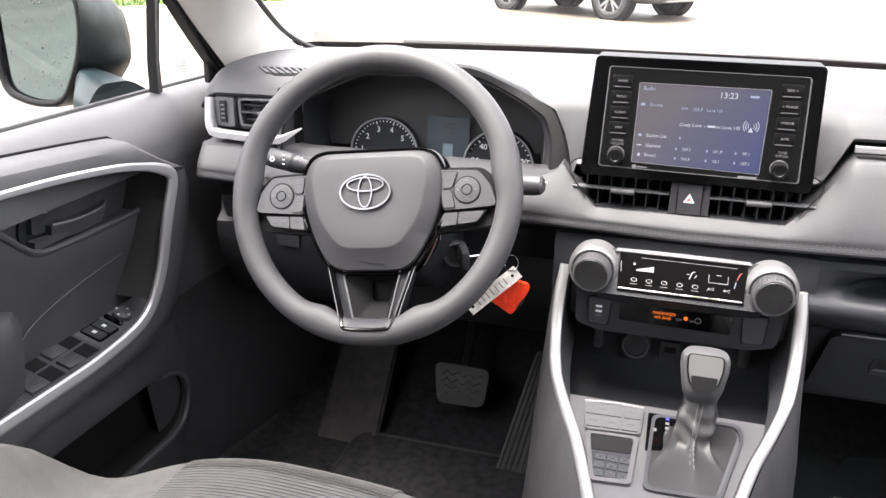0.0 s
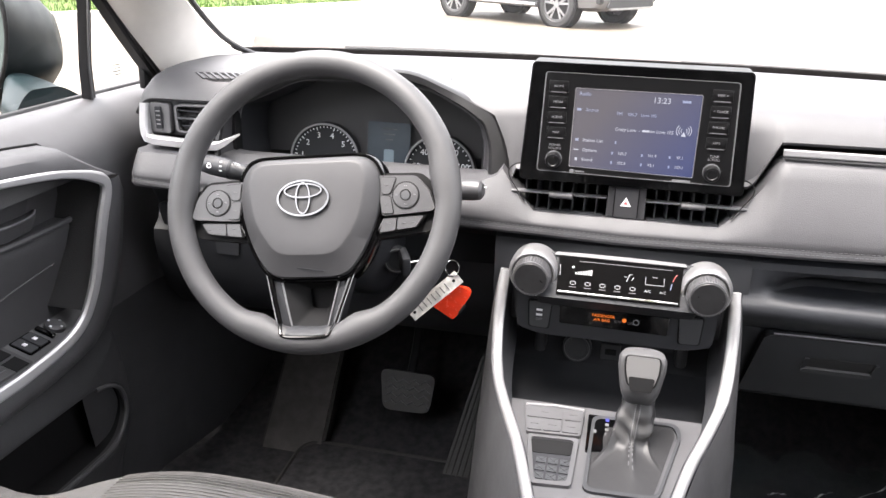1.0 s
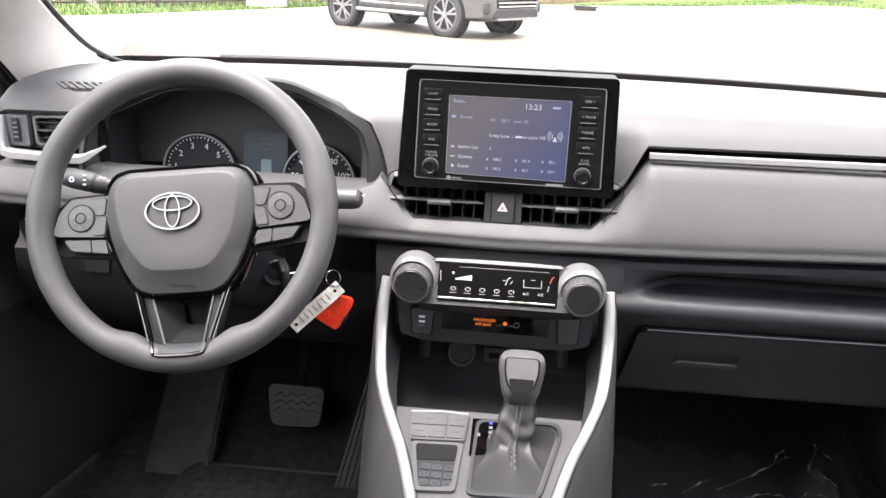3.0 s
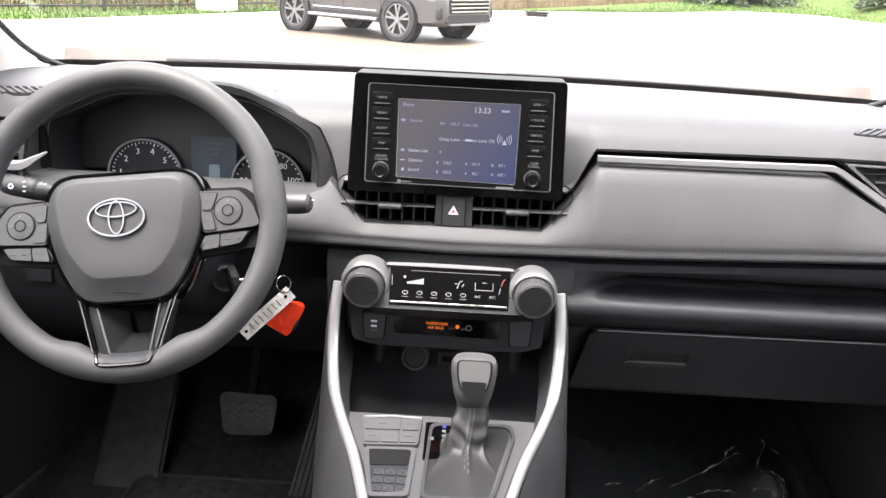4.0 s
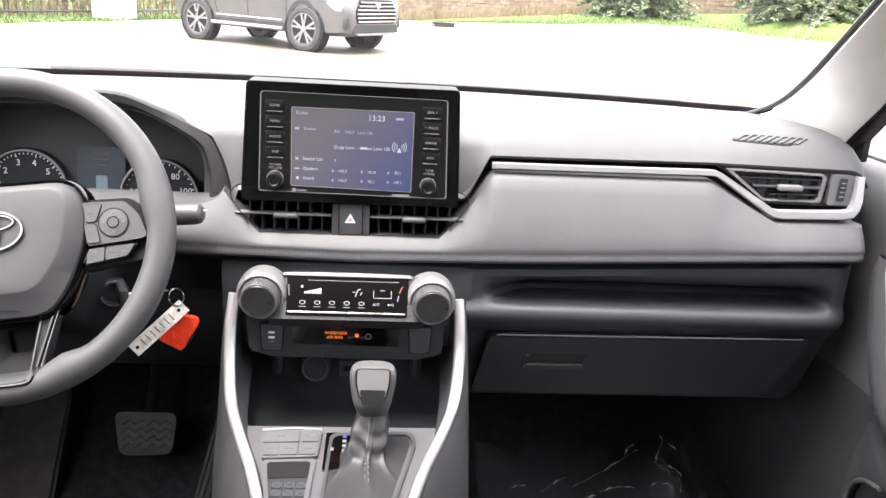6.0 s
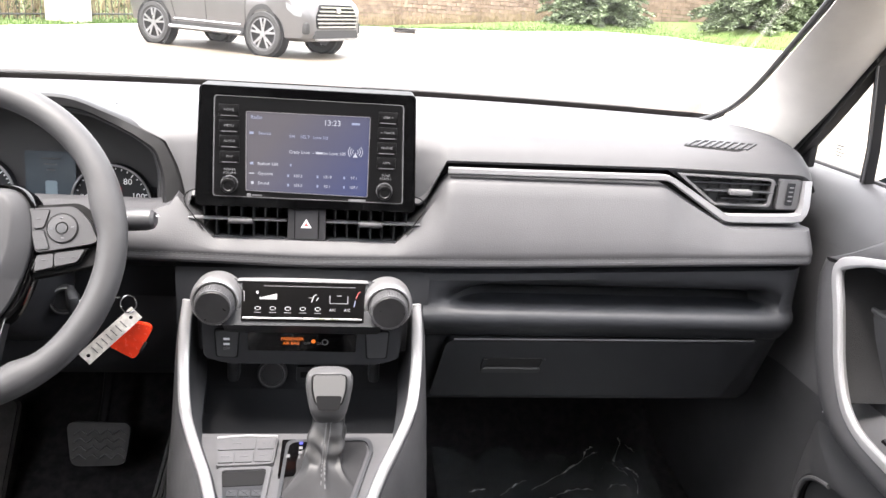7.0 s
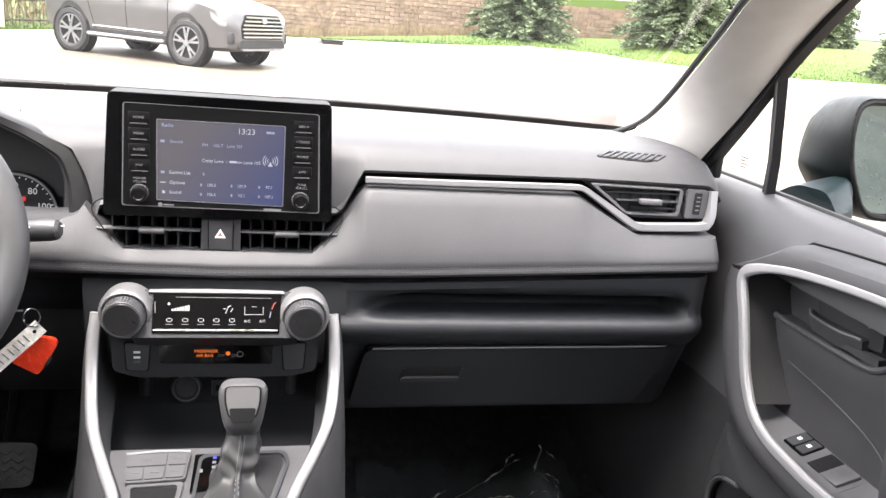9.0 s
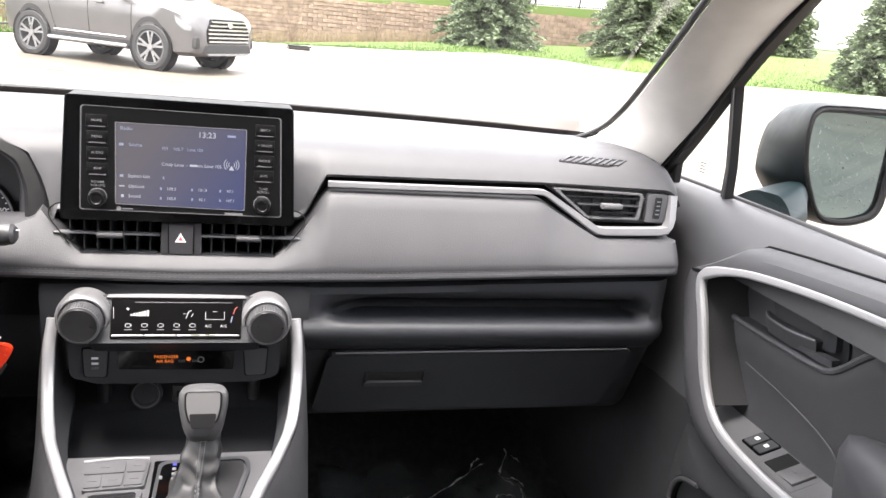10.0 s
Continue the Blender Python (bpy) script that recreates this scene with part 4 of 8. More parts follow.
part("key_ring", tube([(-0.219 + 0.0095 * math.cos(a), 0.878 + 0.003 * math.sin(a), 0.8725 + 0.0105 * math.sin(a)) for a in spread(0, 2 * math.pi, 25)[:-1]], 0.0011, 8, closed=True, up=(0, -1, 0)), CHROME, keys)
tf = basis((-0.2400, 0.868, 0.8330), (0.1, -0.97, 0.2))
ta = radians(47)


def tagf(u, v, d=0.0):
    return tf(u * math.cos(ta) + v * math.sin(ta), -u * math.sin(ta) + v * math.cos(ta), d + 0.0015 * math.sin(90 * v))


rows = [[tagf(u, v, d) for u, d in ((-0.0095, 0), (-0.003, 0.001), (0.004, 0.0004), (0.0095, 0.0014), (0.0095, -0.0006), (-0.0095, -0.0016))] for v in spread(-0.043, 0.043, 15)]
tg = part("paper_tag", solid(rows), TAGM, keys, "creased silver paper tag")
for k in range(7):
    part("tag_print", box(tagf(0.0, -0.026 + 0.008 * k, 0.002), (0.011, 0.0005, 0.0012), 0, Matrix.Rotation(ta, 4, "Y")), GREYP, tg)
part("tag_hole", lathe([(0.0022, 0), (0.0022, 0.002), (0, 0.002)], basis(tagf(0, 0.034, 0.0002), (0.1, -0.97, 0.2)), 12), BLACKGAP, tg)
part("tag_hole", lathe([(0.0022, 0), (0.0022, 0.002), (0, 0.002)], basis(tagf(0, -0.036, 0.0002), (0.1, -0.97, 0.2)), 12), BLACKGAP, tg)
rf = basis((0, 0.884, 0), (0, -1, 0))
part("red_fob", plate(rounded([(-0.246, 0.812), (-0.217, 0.795), (-0.2115, 0.8005), (-0.192, 0.836), (-0.1955, 0.8425), (-0.212, 0.8455), (-0.224, 0.841)], 0.004, 4), rf, -0.004, 0.004, 0.002), REDP, keys, "red plastic fob")
part("fob_slot", box(rf(-0.204, 0.812, 0.004), (0.004, 0.001, 0.016), 0.0004, Matrix.Rotation(0.5, 4, "Y")), DARK, keys)

# ================= climate panel =================
hv = thing("climate_panel", (0, 0.87, 0.84), "black climate control panel between two silver-ringed dials", "climate control")
HN = (0, -0.80, 0.60)
hf = basis((0, 0.8505, 0.8900), HN)
stack = [[(x, y, z) for y, z in ((0.935, 0.925), (0.905, 0.915), (0.900, 0.90), (0.905, 0.80), (0.93, 0.785))] for x in (-0.165, -0.15, 0.15, 0.165)]
part("stack_panel", surf(stack), DARK, hv)
mo = rounded([(-0.100, 0.030), (0.100, 0.030), (0.100, -0.030), (-0.100, -0.030)], 0.006, 4)
part("module_body", plate(mo, hf, -0.045, -0.0005, 0.002), DARK, hv)
fo = [(-0.076, 0.0250), (0.078, 0.0250), (0.076, -0.0245), (-0.075, -0.0245)]
part("display_face", plate(fo, hf, -0.002, 0.0015, 0.0008), GLOSS, hv, "piano black display face")
part("top_band", plate([(-0.082, 0.0262), (0.082, 0.0262), (0.080, 0.0300), (0.04, 0.0310), (0.0, 0.0312), (-0.04, 0.0310), (-0.080, 0.0300)], hf, -0.030, 0.0030, 0.0015), GREYP, hv)
for k in range(4):
    part("light_bar", box(hf(-0.0555 + 0.0372 * k, -0.0215, 0.0020), (0.0364, 0.0022, 0.0024), 0.0006, Matrix.Rotation(radians(-37), 4, "X")), DIALS, hv)
part("glass_glint_strip", box(hf(0.008, 0.0205, 0.0016), (0.115, 0.0005, 0.0009), 0.0002, Matrix.Rotation(radians(-37), 4, "X")), STITCH, hv)
ptilt = Matrix.Rotation(radians(-36.9), 4, "X")
for k in range(7):       # fan speed bars grow to the right
    h = 0.0026 + 0.0008 * k
    part("fan_bar", box(hf(-0.0525 + 0.0031 * k, 0.0030 + h / 2, 0.0017), (0.0026, 0.0004, h), 0, ptilt), PRINT, hv, smooth=0)
part("fan_dot", lathe([(0.0017, 0.0), (0.0017, 0.0018), (0, 0.0018)], lambda u, v, d: hf(-0.0570 + u, 0.0120 + v, d), 12), PRINT, hv)
for a, b, w in (((0.0105, 0.0), (0.0135, 0.009), 0.0016), ((0.0135, 0.009), (0.017, 0.010), 0.0016), ((0.007, 0.006), (0.011, 0.006), 0.0012), ((0.0165, 0.002), (0.019, 0.0065), 0.0012)):
    part("flow_symbol", tube([hf(*a, 0.0018), hf(*b, 0.0018)], w / 2, 6, up=HN), PRINT, hv)
for a, b in (((0.0335, -0.001), (0.0335, 0.009)), ((0.0335, -0.001), (0.056, -0.001)), ((0.056, -0.001), (0.056, 0.009)), ((0.042, 0.009), (0.048, 0.009))):
    part("temperature_mark", tube([hf(*a, 0.0017), hf(*b, 0.0017)], 0.0005, 6, up=HN), PRINT, hv)
part("hot_mark", tube([hf(0.0665, 0.006, 0.0017), hf(0.0690, 0.013, 0.0017), hf(0.0715, 0.015, 0.0017)], 0.0007, 6, up=HN), REDL, hv)
part("cold_mark", tube([hf(0.0640, -0.005, 0.0017), hf(0.0655, 0.003, 0.0017)], 0.0007, 6, up=HN), LITDIM, hv)
part("corner_mark", tube([hf(-0.0725, 0.000, 0.0017), hf(-0.0735, 0.014, 0.0017)], 0.0005, 6, up=HN), PRINT, hv)
for k in range(7):
    u = -0.0555 + 0.0185 * k
    if k < 5:
        for j, (du, dv) in enumerate(((-0.003, 0), (0.003, 0), (0, 0.002), (0, -0.0022))):
            part("key_symbol", box(hf(u + du, -0.0085 + dv, 0.0017), (0.0040 if j > 1 else 0.0010, 0.0004, 0.0008 if j > 1 else 0.0034), 0, ptilt), PRINT, hv, smooth=0)
        part("key_caption", box(hf(u, -0.0140, 0.0017), (0.0085, 0.0004, 0.0009), 0, ptilt), STITCH, hv, smooth=0)
    else:
        part("key_word", text_mesh("A/C", 0.0050, lambda a, b, d, u=u: hf(u + a, -0.0095 + b, d), 0.0017), PRINT, hv, smooth=0)
for u in (0.022, 0.040):
    part("green_indicator", box(hf(u, -0.0215, 0.0031), (0.012, 0.0006, 0.0014), 0, ptilt), GREENL, hv)
BRUSHED = mat("turned_dark_dial", (0.070, 0.070, 0.073), 0.30, 0.9, spec=0.4, vary=0.25, vscale=25, rvary=0.08)
KNURL = mat("knurled_grey_metal", (0.10, 0.10, 0.105), 0.38, 0.5, vary=0.15, vscale=60, rvary=0.08)
for s in (1, -1):
    nf = basis((s * 0.1070, 0.8630, 0.8885 if s < 0 else 0.8862), (s * 0.03, -1, 0.02))
    dial = part("dial_bezel", lathe([(0.0318, -0.015), (0.0322, -0.004), (0.0322, 0.004), (0.0315, 0.010), (0.0302, 0.0150), (0.0286, 0.0175), (0.0270, 0.0175), (0.0260, 0.0155), (0.0250, 0.008)], nf, 56), DIALS, hv, "satin silver dial bezel")
    knob_ring = lathe([(0.0250, 0.004), (0.0249, 0.0175), (0.0242, 0.0205), (0.0232, 0.0320), (0.0224, 0.0338), (0.0208, 0.0342), (0.0204, 0.0330)], nf, 72)
    part("dial_ring", knob_ring, KNURL, dial, "knurled grey ring", smooth=20)
    part("dial_cap", lathe([(0.0206, 0.029), (0.0206, 0.0334), (0.0198, 0.0342), (0.010, 0.0338), (0.0, 0.0338)], nf, 48), BRUSHED, dial, "dark turned metal cap", smooth=12)
    for k in range(44):
        a = 2 * math.pi * k / 44
        part("grip_rib", tube([nf(0.0245 * math.cos(a), 0.0245 * math.sin(a), 0.0200), nf(0.0234 * math.cos(a), 0.0234 * math.sin(a), 0.0325)], 0.0006, 4, up=(0, 0.2, 1)), SWGREY, dial, smooth=0)

# lower switch strip with amber warning lamps
lp = thing("switch_strip", (0, 0.88, 0.81), "dark strip under the climate panel with amber warning lamps", "switch panel")
sf = face(0.866)
part("strip_body", plate(rounded([(-0.128, 0.862), (0.128, 0.862), (0.126, 0.806), (0.095, 0.797), (-0.095, 0.797), (-0.126, 0.806)], 0.008, 4), sf, -0.03, 0.0, 0.003), DARK, lp)
part("lamp_window", plate(rounded([(-0.0705, 0.8425), (0.0695, 0.8405), (0.0685, 0.8155), (-0.0695, 0.8170)], 0.002), sf, -0.004, 0.0015, 0.0006), GLOSS, lp)
for words, u, v in (("PASSENGER", -0.0135, 0.8335), ("AIR BAG", -0.0150, 0.8275)):
    part("lamp_words", text_mesh(words, 0.0056, lambda a, b, d, u=u, v=v: sf(u + a, v + b, d), 0.0017), AMBER, lp, smooth=0)
part("lamp_words", text_mesh("OFF", 0.0048, lambda a, b, d: sf(0.0055 + a, 0.8275 + b, d), 0.0017), STITCH, lp, smooth=0)
part("lamp_words", text_mesh("ON", 0.0048, lambda a, b, d: sf(0.0215 + a, 0.8275 + b, d), 0.0017), STITCH, lp, smooth=0)
part("lamp_symbol", lathe([(0.0028, 0), (0.0028, 0.0004), (0.0, 0.0004)], lambda u, v, d: sf(0.0135 + u, 0.8305 + v, 0.0015 + d), 14), AMBER, lp)
part("lamp_symbol", lathe([(0.0042, 0), (0.0042, 0.0004), (0.003, 0.0004), (0.003, 0)], lambda u, v, d: sf(0.0285 + u, 0.8295 + v, 0.0015 + d), 16), STITCH, lp)
for s in (1, -1):
    bt = part("square_button", plate(rounded([(s * 0.0815, 0.8445), (s * 0.1105, 0.8445), (s * 0.1085, 0.8085), (s * 0.0845, 0.8075)], 0.004), sf, -0.002, 0.003, 0.0012), HARD, lp)
    part("button_gap", ring(rounded([(s * 0.0795, 0.8465), (s * 0.1125, 0.8465), (s * 0.1105, 0.8065), (s * 0.0825, 0.8055)], 0.004), rounded([(s * 0.0815, 0.8445), (s * 0.1105, 0.8445), (s * 0.1085, 0.8085), (s * 0.0845, 0.8075)], 0.004), sf, -0.002, 0.0006, 0), BLACKGAP, lp)
    if s < 0:
        for v in (0.833, 0.826):
            part("skid_symbol", box(sf(-0.0965, v, 0.0032), (0.008, 0.0004, 0.0030), 0.001), LABELW, bt)
        part("button_word", text_mesh("OFF", 0.0050, lambda a, b, d: sf(-0.0965 + a, 0.8195 + b, d), 0.0032), PRINT, bt, smooth=0)

# ================= centre console =================
con = thing("centre_console", (0, 0.70, 0.36), "grey centre console with satin silver side rails", "console")
rail_pts = [(0.146, 0.882, 0.878), (0.1490, 0.872, 0.845), (0.1497, 0.861, 0.813), (0.1480, 0.846, 0.788), (0.1440, 0.825, 0.769), (0.1370, 0.799, 0.757), (0.1255, 0.767, 0.750), (0.112, 0.729, 0.7465), (0.098, 0.690, 0.744), (0.079, 0.620, 0.742), (0.064, 0.550, 0.740), (0.058, 0.45, 0.738)]
rsec = [(-0.0080, -0.012), (0.0064, -0.012), (0.0084, -0.001), (0.0074, 0.0030), (0.0040, 0.0056), (0.0, 0.0064), (-0.0045, 0.0056), (-0.0076, 0.0030), (-0.0086, -0.001)]
for s in (1, -1):
    path = smooth_path([(s * x, y, z) for x, y, z in rail_pts], 5)
    rings = []
    for i, p in enumerate(path):
        t = (path[min(i + 1, len(path) - 1)] - path[max(i - 1, 0)]).normalized()
        sx = (Vector((1, 0, 0)) - t * t.x).normalized()
        nn = t.cross(sx) if t.cross(sx).z > 0 else -t.cross(sx)
        k = 1.0 if p.z > 0.76 else lerp(0.80, 0.95, (p.z - 0.742) / 0.02)
        rings.append([p + sx * (a * k * 0.88) + nn * b for a, b in rsec])
    part("side_rail", solid(rings), SATIN, con, "satin silver rail")
    rows = []
    for p in path:
        o = p + Vector((s * 0.0075, 0.001, -0.004))
        q = Vector((s * lerp(0.172, abs(p.x) + 0.046, (0.85 - p.y) / 0.08), p.y + 0.02, 0.50))
        rows.append([o, o.lerp(q, 0.06) + Vector((s * 0.004, 0, 0)), o.lerp(q, 0.35) + Vector((s * 0.008, 0, 0)), q, Vector((q.x + s * 0.004, q.y + 0.02, 0.34))])
    part("side_panel", surf(rows), CONS, con, "grey side panel")
    rows = []
    for p in path:
        i = p + Vector((-s * 0.007, 0.001, -0.005))
        bottom = 0.732 if p.y < 0.795 else lerp(0.732, 0.69, (p.y - 0.795) / 0.03)
        back = 0.10 * max(0.0, min(1.0, (p.z - 0.75) / 0.02))
        rows.append([i, Vector((i.x - s * 0.003, i.y + back * 0.3, i.z - 0.004)), Vector((i.x - s * 0.006, i.y + back, bottom if back < 0.01 else i.z - 0.012))])
    part("inner_wall", surf(rows), HARD, con)
# cubby in front of the shifter
bm = surf([[(w * k, y, z - (0.004 if abs(k) < 1 else 0)) for k in (-1, -0.87, 0, 0.87, 1)] for y, z, w in [(y, z, knots(y, (0.792, 0.124), (0.812, 0.132), (0.86, 0.142), (0.93, 0.146))) for y, z in ((0.792, 0.737), (0.800, 0.730), (0.812, 0.690), (0.86, 0.684), (0.93, 0.690), (0.96, 0.715), (0.972, 0.80), (0.95, 0.815))]])
part("cubby_liner", bm, DARK, con)
for s in (1, -1):
    part("cubby_side", surf([[(s * 0.138, y, z) for z in (0.68, 0.72, 0.80, 0.86)] for y in (0.888, 0.93, 0.98)]), DARK, con)
cb = basis((-0.046, 0.955, 0.738), (0, -0.97, 0.2))
sock = part("power_socket", lathe([(0.021, -0.01), (0.021, 0.004), (0.0185, 0.006), (0.0155, 0.006), (0.0145, 0.002), (0, 0.003)], cb), HARD, con)
part("socket_ring", lathe([(0.0185, 0.0058), (0.0185, 0.0068), (0.017, 0.0068), (0.017, 0.0058)], cb), GREYP, sock)
part("usb_port", box(cb(0.048, 0.0, 0.0), (0.028, 0.008, 0.026), 0.003), HARD, con)
part("usb_slot", box(cb(0.048, 0.0, 0.005), (0.016, 0.002, 0.009), 0.001), BLACKGAP, con)
for s in (1, -1):
    part("cubby_post", box(Vector((s * 0.098, 0.945, 0.765)), (0.016, 0.03, 0.06), 0.006), HARD, con)
# top plate
tz = 0.7350
rows = []
for y in spread(0.50, 0.796, 14):
    w = knots(y, (0.45, 0.060), (0.55, 0.066), (0.62, 0.080), (0.69, 0.099), (0.765, 0.118), (0.80, 0.126)) + 0.004
    rows.append([(-w, y, tz + 0.001), (-w * 0.9, y, tz), (0, y, tz), (w * 0.9, y, tz), (w, y, tz + 0.001)])
rows.append([(x, 0.800, tz - 0.012) for x in (-0.13, -0.117, 0, 0.117, 0.13)])
part("top_plate", surf(rows), CONTOP, con)
bf = lambda u, v, d=0.0: Vector((u, v, tz + 0.001 + d))
sp = part("switch_block", plate(rounded([(-0.098, 0.777), (-0.024, 0.780), (-0.026, 0.722), (-0.090, 0.717)], 0.005), bf, -0.004, 0.004, 0.002), CONTOP, con)
for pts in ([(-0.0955, 0.774), (-0.050, 0.776), (-0.050, 0.751), (-0.0925, 0.749)], [(-0.047, 0.776), (-0.027, 0.777), (-0.0275, 0.752), (-0.047, 0.751)],
            [(-0.092, 0.7465), (-0.0735, 0.7475), (-0.0720, 0.7225), (-0.0890, 0.7215)], [(-0.0710, 0.7475), (-0.0500, 0.7485), (-0.0500, 0.7240), (-0.0700, 0.7225)], [(-0.0475, 0.7485), (-0.0280, 0.7495), (-0.0285, 0.7250), (-0.0480, 0.7240)]):
    b = part("mode_button", plate(rounded(pts, 0.002), bf, 0.003, 0.0055, 0.001), CONTOP, sp)
    c = sum((Vector(p) for p in pts), Vector((0, 0))) / 4
    part("button_mark", box(bf(c.x, c.y, 0.0057), (0.010, 0.0022, 0.0005)), STITCH, b)
part("block_edge", tube([bf(-0.097, 0.778, 0.004), bf(-0.06, 0.7795, 0.006), bf(-0.025, 0.781, 0.004)], 0.0016, 6), SATIN, sp)
po = rounded([(-0.0885, 0.7150), (-0.0270, 0.7185), (-0.0300, 0.6250), (-0.0740, 0.6210)], 0.006)
pi = rounded([(-0.0830, 0.7100), (-0.0325, 0.7130), (-0.0350, 0.6320), (-0.0700, 0.6280)], 0.006)
tray = part("phone_tray", ring(po, pi, bf, -0.004, 0.003, 0.001), CONTOP, con)
part("tray_floor", plate(pi, bf, -0.004, 0.0004), DARK, tray)
# flat black sheet paints the shadow at the far end of the tray floor
part("tray_painted_shadow", plate(rounded([(-0.082, 0.709), (-0.033, 0.712), (-0.034, 0.684), (-0.0785, 0.681)], 0.004), bf, 0.0002, 0.0012), BLACKGAP, tray)
for i in range(3):
    for j in range(3):
        u, v, q = -0.0665 + 0.0135 * i, 0.6385 + 0.0150 * j, 0.0062
        for k in range(4):
            a0, a1 = math.pi / 4 + math.pi / 2 * k, math.pi / 4 + math.pi / 2 * (k + 1)
            cx, cy = u + 0.0026 * math.cos((a0 + a1) / 2), v + 0.0026 * math.sin((a0 + a1) / 2)
            tri3 = [(u + 1.35 * q * math.cos(a0), v + 1.35 * q * math.sin(a0)), (u + 1.35 * q * math.cos(a1), v + 1.35 * q * math.sin(a1)), (u, v)]
            tri3 = [(cx + (p[0] - cx) * 0.88, cy + (p[1] - cy) * 0.88) for p in tri3]
            part("mat_triangle", plate(tri3, bf, 0.0003, 0.0014, 0.0004), HARD, tray, smooth=0)
pr = part("gear_position_strip", plate(rounded([(-0.019, 0.7765), (0.016, 0.778), (0.013, 0.700), (-0.019, 0.698)], 0.002), bf, -0.002, 0.0022, 0.0008), GLOSS, con)
for k in range(4):
    part("gear_mark", box(bf(0.004, 0.768 - 0.0105 * k, 0.0025), (0.0045, 0.006, 0.0004)), BLUE if k == 0 else STITCH, pr)
part("gear_mark", box(bf(-0.010, 0.740, 0.0025), (0.004, 0.007, 0.0004)), STITCH, pr)

# ================= gear shifter =================
gs = thing("gear_shifter", (0.035, 0.70, tz), "grey gear shifter with pleated leather boot", "shifter")
LEATHER = mat("grey_leather_boot", (0.017, 0.0169, 0.018), 0.46, spec=0.38, vary=0.15, vscale=30, bump=0.22, bscale=900, cell=True)
kf3 = lambda u, v, d=0.0: Vector((0.036 + u, 0.748 - 0.10 * v - d * 0.96, 0.815 + 0.99 * v - d * 0.2))
rows = []
for v, wx, wy, front in ((-0.032, 0.0150, 0.012, 0.012), (-0.028, 0.0175, 0.015, 0.0155), (-0.018, 0.0215, 0.019, 0.0205), (-0.009, 0.0235, 0.0205, 0.0240), (-0.003, 0.0245, 0.021, 0.0232), (0.006, 0.0260, 0.0215, 0.0185), (0.014, 0.0272, 0.022, 0.0138), (0.022, 0.0272, 0.021, 0.0090), (0.0275, 0.0245, 0.0175, 0.0052), (0.0305, 0.0140, 0.011, 0.0030), (0.0312, 0.004, 0.003, 0.001)):
    rows.append([kf3(math.copysign(abs(math.cos(a)) ** 0.7, math.cos(a)) * wx, v, math.copysign(abs(math.sin(a)) ** 0.7, math.sin(a)) * (front if math.sin(a) > 0 else wy)) for a in [2 * math.pi * k / 36 for k in range(36)]])
kn = part("knob", solid(rows), WHEELRUB, gs)


def inset(u, w, e=0.0):
    """On the sloping face of the knob: w runs up it, e stands off it."""
    return kf3(u, 0.008 + 0.86 * w + 0.51 * e, 0.0170 - 0.51 * w + 0.86 * e)


ins = rounded([(-0.0185, 0.0260), (0.0185, 0.0260), (0.0182, 0.0100), (0.0138, -0.0060), (-0.0138, -0.0060), (-0.0182, 0.0100)], 0.005, 5)
part("knob_inset", plate(ins, inset, -0.006, 0.0034, 0.0020, 3), mat("light_grey_knob_inset", (0.10, 0.099, 0.10), 0.36, vary=0.06), kn, "lighter grey inset")
part("inset_groove", tube([inset(q[0] * 1.07, q[1] * 1.05 - 0.001, 0.0012) for q in ins], 0.0010, 6, closed=True, up=(0, -1, 0.3)), BLACKGAP, kn)
part("knob_button", plate(rounded([(-0.0150, 0.0035), (0.0150, 0.0035), (0.0118, -0.0125), (-0.0118, -0.0125)], 0.003, 3), inset, -0.006, 0.0040, 0.0008), BLACKGAP, kn, "black release button")
part("neck_ring", tube([kf3(0.0155 * math.cos(a), -0.034, 0.013 * math.sin(a)) for a in spread(0, 2 * math.pi, 25)[:-1]], 0.0022, 8, closed=True), CHROME, gs)
BOOT_EDGE = [(-0.010, 0.770), (0.082, 0.774), (0.084, 0.755), (0.056, 0.630), (-0.013, 0.628)]


def bell(a, c, w):
    d = (math.degrees(a) - c + 180) % 360 - 180
    return math.exp(-(d / w) ** 2)


